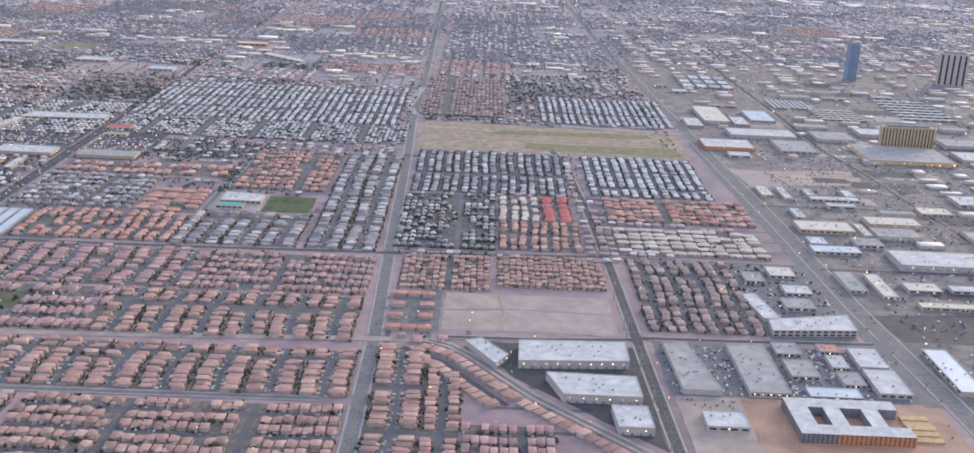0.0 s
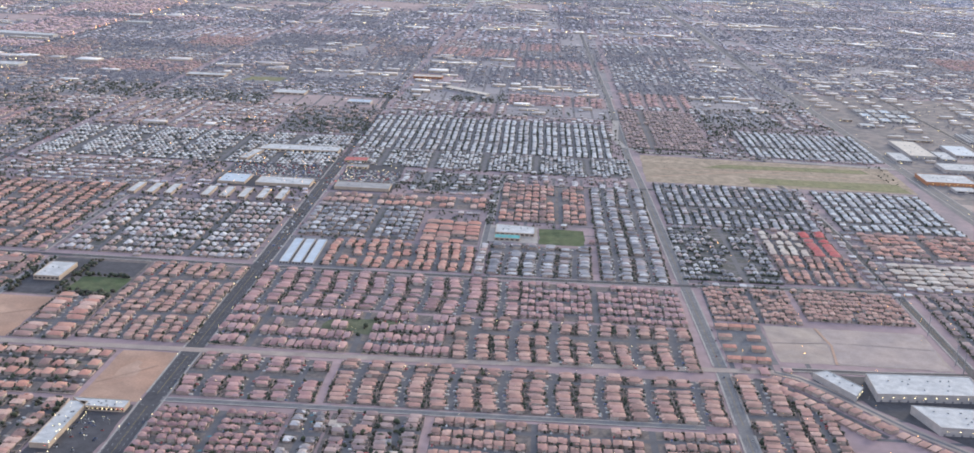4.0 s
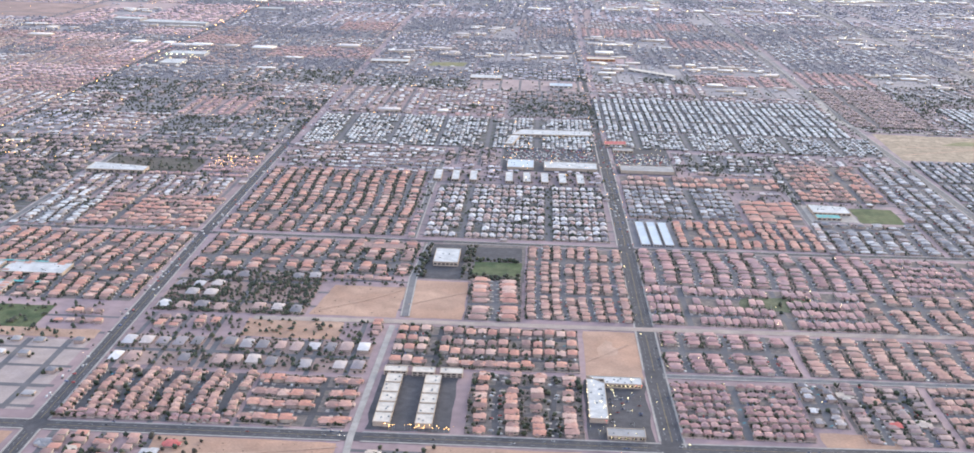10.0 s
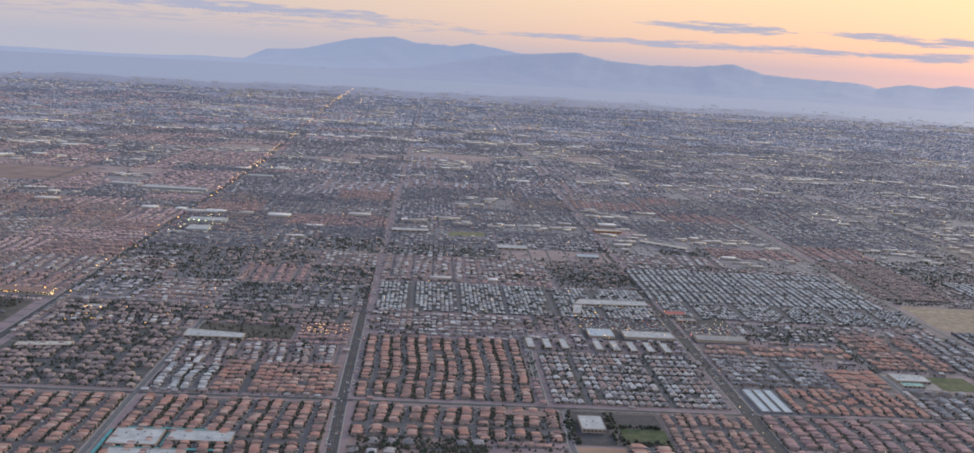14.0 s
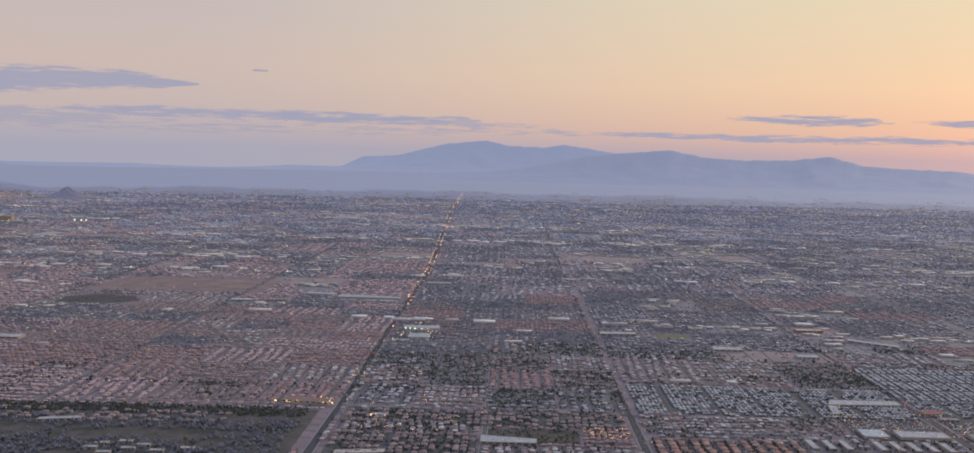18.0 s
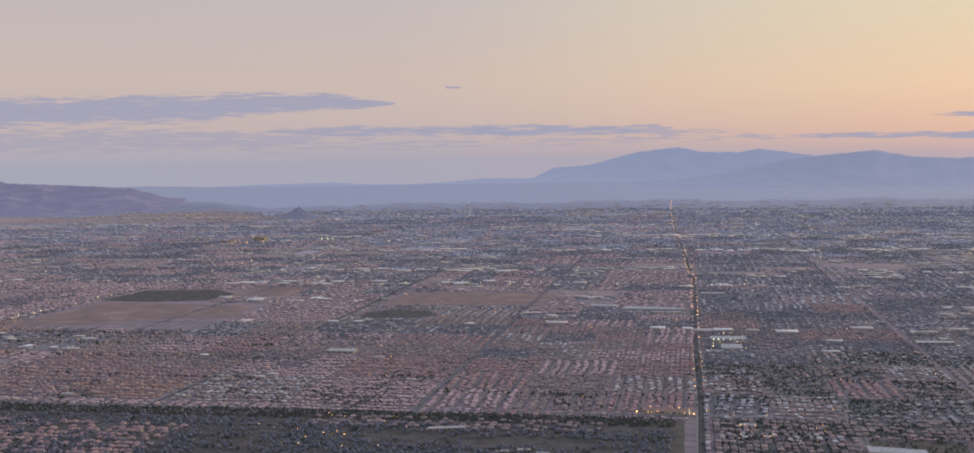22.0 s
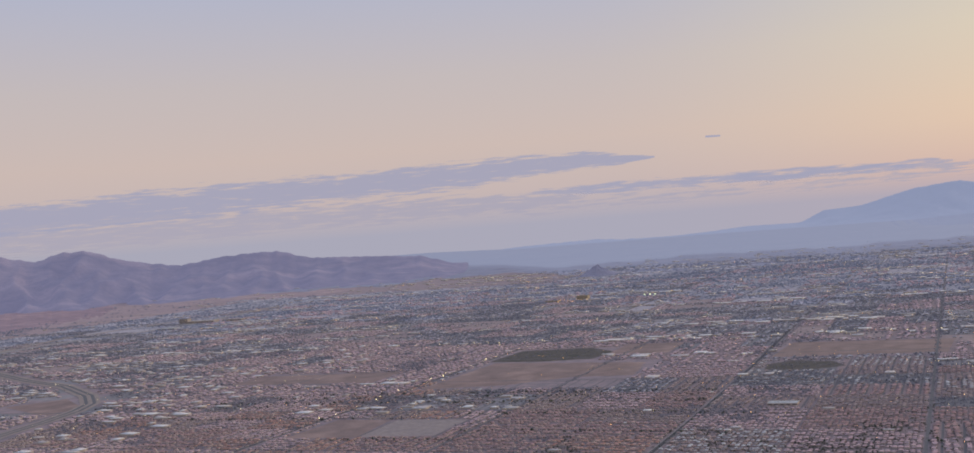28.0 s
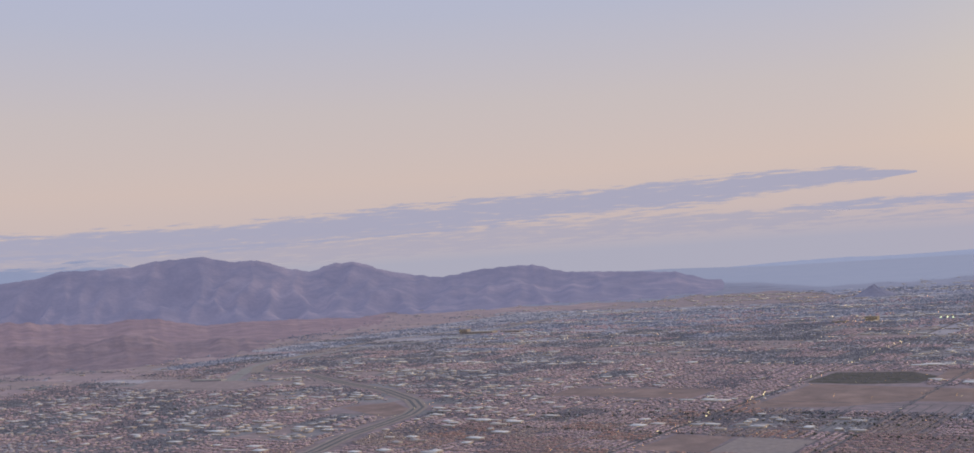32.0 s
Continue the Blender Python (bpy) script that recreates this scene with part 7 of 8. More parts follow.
for k, (x, y) in enumerate(((-4.78, 3.30), (-4.70, 3.33), (-4.62, 3.29), (-4.66, 3.24), (-4.80, 3.24), (-4.55, 3.22), (-4.73, 3.18), (-4.45, 3.26))):
    B("villa", "pale flat-roofed villa among golf trees", "villa", [(x, y), (x + 0.05, y + 0.004), (x + 0.05, y + 0.03), (x, y + 0.026)], 6, [WHITE_ROOF, CREAM_ROOF][k % 2], BEIGE_WALL, 1, "s", 4, 0, "golf villas")
B("casino_hotel", "far golden-lit hotel block", "hotel", [(-10.45, 14.5), (-10.28, 14.5), (-10.28, 14.62), (-10.45, 14.62)], 38, GREY_ROOF, HOTEL_WALL, 4, "s", 8, 8, "", 4)
B("casino_hotel", "far low hotel block with orange lamps", "hotel", [(-10.85, 14.2), (-10.65, 14.2), (-10.65, 14.3), (-10.85, 14.3)], 14, GREY_ROOF, HOTEL_WALL, 4, "s", 8, 8, "", 2)

# the pale expressway at the foot of the desert mountains, with its resort
EXPRESSWAY = [(-15.9, 7.2), (-16.2, 7.55), (-16.55, 8.0), (-16.95, 8.45), (-17.3, 9.15), (-17.33, 9.95), (-17.34, 10.9), (-17.2, 11.65), (-16.85, 12.1), (-16.75, 13.1), (-16.8, 14.1), (-17.05, 15.4), (-17.3, 16.7)]
road("road_54", "pale expressway on the desert edge of the city", EXPRESSWAY, 110, CONCRETE, lanes=False, walk_w=0)
for (xa, ya), (xb, yb) in zip(EXPRESSWAY, EXPRESSWAY[1:]):
    for f in (0, 0.25, 0.5, 0.75):
        x, y = xa + (xb - xa) * f, ya + (yb - ya) * f
        TAKEN.append((x - 0.12, x + 0.16, y - 0.14, y + 0.14))
ground_patch("bare_dirt", "bare pinkish dirt field beside the expressway", "dirt field", OPEN, [(-17.0, 6.6), (-15.25, 6.4), (-14.95, 6.85), (-15.7, 7.25), (-17.25, 7.1)])
B("casino_hotel", "far tall cream hotel tower below the desert mountains", "hotel", [(-17.1, 13.45), (-16.93, 13.45), (-16.93, 13.55), (-17.1, 13.55)], 48, GREY_ROOF, BEIGE_WALL, 4, "s", 8, 4, "", 5)
B("casino_hall", "far low cream hall beside the hotel tower", "casino", [(-16.9, 13.4), (-16.4, 13.45), (-16.4, 13.6), (-16.9, 13.55)], 22, CREAM_ROOF, BEIGE_WALL, 6, "s", 10, 8, "", 2)
B("casino_hall", "far narrow white-roofed hall near the hotel tower", "casino", [(-16.3, 13.55), (-15.95, 13.6), (-15.95, 13.7), (-16.3, 13.65)], 18, WHITE_ROOF, BEIGE_WALL, 4, "s", 8, 4, "", 2)
B("big_store", "long white-roofed hall beside the expressway", "shop", [(-16.65, 12.35), (-16.35, 12.4), (-16.35, 12.6), (-16.65, 12.55)], 14, WHITE_ROOF, TILT_WALL, 4)
B("big_store", "long pale-roofed hall at the desert edge", "shop", [(-16.5, 7.1), (-16.05, 7.2), (-16.05, 7.28), (-16.5, 7.18)], 12, CREAM_ROOF, TILT_WALL, 4)

# ---------------------------------------------------------------- the rest of the city between the arterials
WEDGES = [(0, 0, 25, -24.5, 1.7), (-0.5, -0.1, 26, -22, 1.7), (-1.0, -0.15, 28, -20, 1.7), (-1.5, -0.25, 32, -18, 1.25), (-1.9, -0.33, 25, -24, 1.8), (-2.5, -0.45, 22, -28, 2.7),
          (-3.2, -0.6, 25, -24, 3.4), (-3.83, -0.77, 31, -19, 3.8), (-4.2, -0.9, 40, -10, 3.4), (-4.56, -1.04, 44, -7, 5.0), (-5.1, -1.35, 49, -2, 4.8), (-5.63, -1.78, 60, 10, 4.8)]


def visible(x, y):
    ok = np.zeros(len(x), bool)
    for cx, cy, left, right, near in WEDGES:
        d = np.hypot(x - cx, y - cy)
        a = np.degrees(np.arctan2(-(x - cx), y - cy))
        ok |= (d > near) & (a < left) & (a > right)
    return ok


def fill_city():
    """Blocks between the arterials, each of one character: leafy old streets, pink tracts, shops with car parks, or open dirt."""
    xe = sorted([-24.5, -22, -19.4, -16.8, -14.2, -13, -11.65, -10.35, -9.05, -7.83, -6.58, -5.28, -4.0, -2.73, -1.45, -0.26, 0.94, 2.2, 3.4, 5.0, 7.0, 9.0, 11, 13])
    ye = sorted([1.2, 1.605, 2.2, 2.82, 4.05, 5.3, 6.55, 7.8, 9.05, 10.3, 11.6, 12.8, 14.1, 15.3, 16.7, 18.0, 19.5, 21, 22.5, 24])
    tiles, soil = {}, {k: Pile() for k in ("leafy", "tract", "shops", "open", "distant", "distant_lot")}
    m = 634.0
    for x0, x1 in zip(xe, xe[1:]):
        for y0, y1 in zip(ye, ye[1:]):
            cx, cy = (x0 + x1) / 2, (y0 + y1) / 2
            nx = int(rng.integers(2, 5)) if x1 - x0 > 1 else 1
            ny = int(rng.integers(2, 5)) if y1 - y0 > 1 else 1
            for ix in range(nx):
                for iy in range(ny):
                    a0, a1 = x0 + (x1 - x0) * ix / nx + (0.006 if ix else 0.02), x0 + (x1 - x0) * (ix + 1) / nx - (0.006 if ix < nx - 1 else 0.016)
                    b0, b1 = y0 + (y1 - y0) * iy / ny + (0.006 if iy else 0.013), y0 + (y1 - y0) * (iy + 1) / ny - (0.006 if iy < ny - 1 else 0.012)
                    tx, ty = (a0 + a1) / 2, (b0 + b1) / 2
                    d = max(0.5, min(math.dist((a0 + 0.3, b0 + 0.3), e) for e in ((0, 0), (-1.5, -0.3), (-3.8, -0.8), (-5.4, -1.5))))
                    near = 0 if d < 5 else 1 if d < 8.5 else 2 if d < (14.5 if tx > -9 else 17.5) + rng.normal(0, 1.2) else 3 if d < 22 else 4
                    # what kind of block it is
                    mood = noise.noise(Vector((tx * 0.45, ty * 0.6, 2.0))) * 0.5 + rng.random()
                    if cy < 3:
                        kind = "tract"
                    elif tx > -4.1 and not (tx < -1.6 and ty > 5.3 and rng.random() < 0.22):
                        kind = ("leafy" if mood < 0.56 else "tract" if mood < 0.78 or ty < 5.3 else "shops" if mood < 1.12 else "open") if tx > -1.6 else "leafy" if mood < (0.70 if ty > 5.3 else 0.5) else "tract" if mood < 0.82 or ty < 5.3 else "shops" if mood < 1.06 else "open"
                    elif ty < 8.9 and tx > -11.5:
                        kind = "tract" if mood < (0.62 if tx > -6.6 else 0.8) or ty < 5.3 else "leafy" if mood < 0.98 else "shops" if mood < 1.08 else "open"
                    else:
                        kind = "leafy" if mood < 0.50 else "tract" if mood < 0.80 else "shops" if mood < 1.0 else "open"
                    wild = tx < -18.3 - 0.12 * (ty - 7)
                    if tx < -16.4 and mood < 0.85:
                        kind = "leafy"
                    if wild and kind != "open":
                        kind = "open" if rng.random() < 0.7 else kind
                    if cy > 3 and tx > -20.4 and not (ty > 19.2 and tx < -12.6) and not (wild and rng.random() < 0.5) and visible(np.array([a0, a1, tx]), np.array([b0, b1, ty])).any() and free(np.array([tx]), np.array([ty]))[0]:
                        # soil colour carries the haze: paler lots at right, bluish classes far off
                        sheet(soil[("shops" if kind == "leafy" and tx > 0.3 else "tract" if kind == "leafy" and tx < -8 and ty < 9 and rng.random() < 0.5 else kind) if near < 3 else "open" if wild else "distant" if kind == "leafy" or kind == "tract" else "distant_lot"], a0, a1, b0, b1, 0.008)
                    lot, depth, street = (15.5, 17, 26, 50, 110)[near], (23, 25, 34, 50, 100)[near], (13, 14, 20, 34, 60)[near]
                    axis = rng.random() < (0.5 if near < 2 else 0.3)
                    L, A = ((a1 - a0) * m, (b1 - b0) * m) if axis else ((b1 - b0) * m, (a1 - a0) * m)
                    n, k = max(1, round(A / (2 * depth + street))), max(2, int(L / lot))
                    per, st = A / n, L / k
                    s, t = np.meshgrid((np.arange(k) + 0.5) * st, np.concatenate([[(i + 0.5) * per - street / 2 - depth / 2, (i + 0.5) * per + street / 2 + depth / 2] for i in range(n)]))
                    s, t = s.ravel() + rng.normal(0, st * (0.07, 0.09, 0.2, 0.4, 0.45)[near], s.size), t.ravel() + rng.normal(0, (1.5, 2.5, 5, 20, 45)[near], t.size)
                    if near < 3:
                        t = t + (9, 12, 14)[near] * np.sin(s * rng.uniform(0.006, 0.013) + rng.uniform(0, 6)) * np.sin(np.pi * np.clip(t / A, 0, 1))
                    px, py = (a0 + s / m, b0 + t / m) if axis else (a0 + t / m, b0 + s / m)
                    full = {"leafy": 0.66, "tract": 0.93, "shops": 0.10, "open": 0.04}[kind] * (1, 1, 0.95, 0.85, 0.8)[near]
                    ok = visible(px, py) & free(px, py, 0.012 if cy > 3 else 0.03)
                    seen = ok.copy()
                    # groves break the rows
                    lush = np.array([noise.noise(Vector((u * 1.5, v * 2.0, 4.0))) + 0.6 * noise.noise(Vector((u * 6, v * 6, 8.0))) for u, v in zip(px, py)]) if len(px) else np.zeros(0)
                    lush = lush + {"leafy": 0.22, "tract": -0.2, "shops": -0.15, "open": -0.3}[kind]
                    grove = ok & (lush > 0.02) & ~((py > 19.2) & (px < -12.6))
                    gx, gy, gl = px[grove], py[grove], lush[grove]
                    ok &= (rng.random(len(px)) < full) & (rng.random(len(px)) > np.clip(lush * 2.2 - 0.3, 0, 0.8))
                    # the city thins out towards the hills
                    edge = px < -18.3 - 0.12 * (py - 7)
                    ok &= ~(edge & (rng.random(len(px)) < 0.7)) & (px > -20.2) & ~((py > 19.2) & (px < -12.6 - 0.3 * (py - 19.2)))
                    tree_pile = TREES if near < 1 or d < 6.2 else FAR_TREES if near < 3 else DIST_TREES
                    size = (1, 1.1, 1.6, 2.3, 3.0)[near] * M
                    if len(gx):
                        sp = (7, 8, 13, 26, 50)[near]
                        j = rng.integers(0, len(gx), int(2.4 * len(gx)))
                        j = j[rng.random(len(j)) < np.clip(gl[j] * 4, 0.15, 1)]
                        n2 = len(j)
                        add_trees(tree_pile, (gx[j] + rng.normal(0, sp, n2) / m) * U, (gy[j] + rng.normal(0, sp, n2) / m) * U, rng.uniform(1.8, 4.2, n2) * size, low=True)
                    base = np.flatnonzero(seen & ~edge & ~((py > 19.2) & (px < -12.6)))
                    q = int(len(base) * {"leafy": (2.3 if near < 2 else 1.6) * (0.6 if tx > 0.3 else 1.0), "tract": 0.55, "shops": 0.35, "open": 0.12}[kind] * rng.uniform(0.7, 1.3))
                    if q:
                        j = rng.choice(base, q)
                        sp = (10, 12, 18, 36, 70)[near]
                        add_trees(tree_pile, (px[j] + rng.normal(0, sp, q) / m) * U, (py[j] + rng.normal(0, sp, q) / m) * U, rng.uniform(1.5, 3.6, q) * size, low=True)
                    # shops and halls with pale roofs: whole blocks of them, and a few along the grid streets
                    area = (a1 - a0) * (b1 - b0)
                    bx = int((area * (70, 60, 60, 55, 40)[near] if kind == "shops" else area * (4, 4, 5, 6, 5)[near]) * rng.uniform(0.6, 1.4))
                    for _ in range(bx if b1 > 2.9 else 0):
                        sx, sy = rng.uniform(a0, a1), rng.uniform(b0, b1) if kind == "shops" else rng.choice([b0 + 0.03, b1 - 0.03]) + rng.normal(0, 0.01)
                        if free(np.array([sx]), np.array([sy]), 0.04)[0] and visible(np.array([sx]), np.array([sy]))[0] and not (sx < -16.4 - 0.12 * (sy - 7) and rng.random() < 0.85):
                            big = (0.8, 0.8, 0.9, 1.0, 1.3)[near]
                            add_boxes(HALLS, np.array([sx * U]), np.array([sy * U]), np.array([rng.uniform(16, 85) * big * M]), np.array([rng.uniform(16, 45) * big * M]), np.array([rng.uniform(5, 9) * M]), np.zeros(1))
                            if kind == "shops" and rng.random() < (0.5, 0.5, 0.35, 0.2, 0.15)[near]:
                                SHOP_AT.append((sx, sy))
                    if not ok.any():
                        continue
                    px, py = px[ok], py[ok]
                    c = len(px)
                    # farther blocks take the palettes with haze mixed into the colour
                    if cy < 3:
                        pal = "mauve" if cx > -1.6 else "salmon"
                    elif kind == "tract":
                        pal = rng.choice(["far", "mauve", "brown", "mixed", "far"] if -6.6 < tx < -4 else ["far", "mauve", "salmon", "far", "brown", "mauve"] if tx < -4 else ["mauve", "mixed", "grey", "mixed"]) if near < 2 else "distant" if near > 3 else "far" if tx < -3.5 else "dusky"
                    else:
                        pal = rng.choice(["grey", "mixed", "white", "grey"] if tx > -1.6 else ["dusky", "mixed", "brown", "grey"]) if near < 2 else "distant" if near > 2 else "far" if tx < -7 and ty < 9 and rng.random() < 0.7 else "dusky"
                    w, dd = st * rng.uniform((0.62, 0.6, 0.45, 0.35, 0.3)[near], 0.82, c), depth * rng.uniform(0.42, 0.62, c)
                    h = np.where(rng.random(c) < 0.4, 5.5, 3.2)
                    ang = np.zeros(c) + (0 if axis else math.pi / 2)
                    fl = dd > w
                    w, dd, ang = np.where(fl, dd, w), np.where(fl, w, dd), np.where(fl, ang + math.pi / 2, ang)
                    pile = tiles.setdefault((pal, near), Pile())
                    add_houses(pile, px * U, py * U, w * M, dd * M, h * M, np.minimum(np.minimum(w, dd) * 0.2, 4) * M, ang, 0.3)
                    if near < 2:
                        for i in range(n):
                            cc = (i + 0.5) * per / m
                            hw = street / 2 / m * 0.55
                            if axis:
                                sheet(STREETS, a0, a1, b0 + cc - hw, b0 + cc + hw, 0.014)
                            else:
                                sheet(STREETS, a0 + cc - hw, a0 + cc + hw, b0, b1, 0.014)
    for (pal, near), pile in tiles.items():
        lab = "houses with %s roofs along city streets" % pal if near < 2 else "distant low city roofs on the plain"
        # the farthest walls share the haze-tinted roof colour
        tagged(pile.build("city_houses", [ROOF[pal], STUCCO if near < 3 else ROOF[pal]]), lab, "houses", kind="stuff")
    for kind, mat, lab in (("leafy", LEAFY, "dark shaded gardens and streets of old neighbourhoods"), ("tract", ROSE, "pinkish gravel yards of housing tracts"), ("shops", LOT, "grey asphalt car parks round shops, and leafy blocks paled for haze"), ("open", OPEN, "bare pinkish dirt between neighbourhoods"),
                           ("distant", DISTANT_SOIL, "haze-tinted blue ground under the farthest roofs"), ("distant_lot", DISTANT_LOT, "pale haze-tinted lots in the farthest city")):
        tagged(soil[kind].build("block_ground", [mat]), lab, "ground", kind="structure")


SHOP_AT = []
HALLS, DIST_TREES = Pile(), Pile()
fill_city()
# yards of the industrial quarter
for k in range(64):
    a, b = rs.uniform(1.06, 2.3), rs.uniform(1.9, 5.8)
    w, d = rs.uniform(0.08, 0.26), rs.uniform(0.05, 0.16)
    if abs(a - 0.94) < 0.1:
        continue
    nm, lab, mt = [("dirt_lot", "dusty dirt yard among sheds", MUD), ("car_park", "dark asphalt yard with parked cars", ASPHALT), ("car_park", "dark asphalt lane between sheds", LANE), ("yard", "pale concrete yard with vehicles", CONCRETE)][k % 4]
    G(nm, lab, "yard", mt, rect(a, a + w, b, b + d), z=0.0468, claim=False, edge=0.003)
spread_trees(1.04, 2.5, 1.9, 6.2, 3400, (1.5, 3.4))
# the industrial quarter's smaller sheds, row by row
cx, cy = np.meshgrid(np.arange(0.75, 3.4, 0.15), np.arange(1.95, 7.5, 0.088))
x, y = cx.ravel() + rng.normal(0, 0.007, cx.size), cy.ravel() + rng.normal(0, 0.005, cx.size)
w, d = rng.uniform(0.035, 0.135, x.size), rng.uniform(0.022, 0.066, x.size)
w, d = w * 0.7, d * 0.7
ok = (x - w / 2 > 1.03 - 0.054 * (y - 1.5) + 0.05) & (rng.random(x.size) < 0.75) & (np.abs(x - (1.6 - 0.075 * (y - 2))) > w / 2 + 0.02)
for a, b, c, e in TAKEN:
    if b - a < 0.45 or e - c < 0.1:
        ok &= ~((x + w / 2 > a - 0.01) & (x - w / 2 < b + 0.01) & (y + d / 2 > c - 0.008) & (y - d / 2 < e + 0.008))
x, y, w, d = x[ok], y[ok], w[ok], d[ok]
add_boxes(HALLS, x * U, y * U, w * U, d * U, rng.uniform(4, 9, len(x)) * M, np.full(len(x), 0.04))
# the last houses and trees before the open plain
n = 2600
y = 22.5 + rng.exponential(2.2, n)
x = rng.uniform(-19, 13, n)
ok = visible(x, y) & (y < 31) & (x > -13.5)
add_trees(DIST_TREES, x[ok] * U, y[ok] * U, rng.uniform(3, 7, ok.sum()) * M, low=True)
n = 700
y = 22.5 + rng.exponential(2.0, n)
x = rng.uniform(-17, 13, n)
ok = visible(x, y) & (y < 30) & (x > -13)
add_boxes(HALLS, x[ok] * U, y[ok] * U, rng.uniform(30, 110, ok.sum()) * M, rng.uniform(25, 70, ok.sum()) * M, rng.uniform(5, 9, ok.sum()) * M, np.zeros(ok.sum()))
n = 620
x, y = rng.uniform(-17.0, -10.2, n), rng.uniform(3.6, 8.6, n)
ok = free(x, y, 0.03)
x, y = x[ok], y[ok]
add_boxes(HALLS, x * U, y * U, rng.uniform(22, 85, len(x)) * M, rng.uniform(18, 50, len(x)) * M, rng.uniform(7, 10, len(x)) * M, rng.normal(0, 0.15, len(x)))
for yb, dens in ((5.3, 30), (6.55, 40), (7.8, 50), (9.05, 110), (10.3, 110), (12.8, 130), (15.3, 130), (18.0, 110), (21, 90)):
    for k in range(dens):
        if k % 9 == 0:
            run = rng.uniform(-15, 6)
        x, y = run + rng.normal(0, 0.5) * (1 + yb / 14), yb + rng.choice([-1, 1]) * (0.04 + abs(rng.normal(0, 0.03 + 0.004 * yb)))
        if free(np.array([x]), np.array([y]), 0.0)[0] and visible(np.array([x]), np.array([y]))[0]:
            SHOP_AT.append((x, y))
            add_boxes(HALLS, np.array([x * U]), np.array([y * U]), np.array([rng.uniform(18, 75) * (1 + yb / 22) * M]), np.array([rng.uniform(20, 50) * (1 + yb / 20) * M]), np.array([rng.uniform(6, 10) * M]), np.zeros(1))
# belts of trees along the far streets
for x0 in (-1.5, -2.77, -4.02, -5.28, -6.58, -7.83, -0.33, 0.75, 2.2):
    n = 420
    y = rng.uniform(4.2, 12, n)
    x = x0 + rng.choice([-1, 1], n) * rng.uniform(0.011, 0.024, n) - (0.006 * (y - 4) if abs(x0) < 3 else 0)
    ok = visible(x, y)
    for pile, part_of in ((TREES, ok & (y < 5.5)), (FAR_TREES, ok & (y >= 5.5))):
        add_trees(pile, x[part_of] * U, y[part_of] * U, rng.uniform(1.4, 3.2, part_of.sum()) * (1 + y[part_of] / 30) * M, low=True)
for k in range(260):
    y0 = rng.uniform(4.3, 24)
    x0 = rng.uniform(-16, 6) + 0
    L = rng.uniform(0.6, 3.0) * (1 + y0 / 14)
    n = int(L * 634 / (10 + y0))
    x, y = x0 + rng.uniform(0, L, n), y0 + rng.normal(0, 0.012 + 0.002 * y0, n)
    ok = visible(x, y) & free(x, y)
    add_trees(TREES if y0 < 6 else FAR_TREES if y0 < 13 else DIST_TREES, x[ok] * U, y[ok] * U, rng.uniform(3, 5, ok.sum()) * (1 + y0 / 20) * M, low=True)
tagged(HALLS.build("city_halls", [material("pale_hall_roof", [(0.80, 0.79, 0.78), (0.55, 0.52, 0.52), (0.86, 0.85, 0.84), (0.42, 0.38, 0.37), (0.72, 0.66, 0.62), (0.84, 0.82, 0.80)], vary="island", amount=0.12, sheen=0.25), BEIGE_WALL]),
       "flat pale-roofed shops and halls along the streets", "buildings", kind="stuff")

# woods of the golf course and the parks
G("park_lawn", "dull green neighbourhood park", "lawn", PARK, [(-1.19, 2.36), (-1.0, 2.34), (-0.96, 2.42), (-1.05, 2.46), (-1.18, 2.44)], z=0.05, claim=False, edge=0.004)
for x0, x1, y0, y1, n in ((-8.6, -7.4, 3.72, 3.90, 850), (-7.4, -6.3, 3.76, 3.91, 850), (-6.3, -5.2, 3.76, 3.94, 850), (-5.2, -4.1, 3.80, 3.96, 850), (-8.6, -4.1, 2.35, 3.74, 16000), (-8.95, -8.05, 7.7, 8.42, 150), (-6.45, -5.9, 6.85, 7.3, 120), (-2.68, -2.3, 2.2, 2.5, 760), (-2.3, -2.07, 2.42, 2.8, 150), (-3.9, -3.4, 2.9, 3.97, 990), (-3.34, -2.8, 3.0, 3.97, 620), (-2.7, -2.1, 2.9, 3.97, 300), (-2.05, -1.5, 2.9, 3.65, 420), (-1.93, -1.9, 2.5, 2.79, 60), (-1.9, -1.77, 2.5, 2.54, 40), (-1.9, -1.77, 2.65, 2.67, 30), (-2.06, -2.03, 2.5, 2.8, 40), (-3.3, -2.8, 2.0, 2.25, 120),
                          (-2.62, -2.36, 1.44, 1.56, 70), (-1.05, -0.88, 1.7, 1.92, 60), (-1.1, -0.95, 2.33, 2.45, 26), (-1.25, -0.3, 1.2, 1.47, 90), (-2.09, -1.9, 1.25, 1.57, 90), (-2.69, -2.1, 1.88, 2.17, 330), (-2.05, -1.63, 1.93, 2.16, 130), (-1.86, -1.62, 1.63, 1.91, 80), (-2.68, -2.4, 1.63, 1.86, 60)):
    spread_trees(x0, x1, y0, y1, n, (2.2, 4.6) if n < 1000 else (3.0, 6.5))
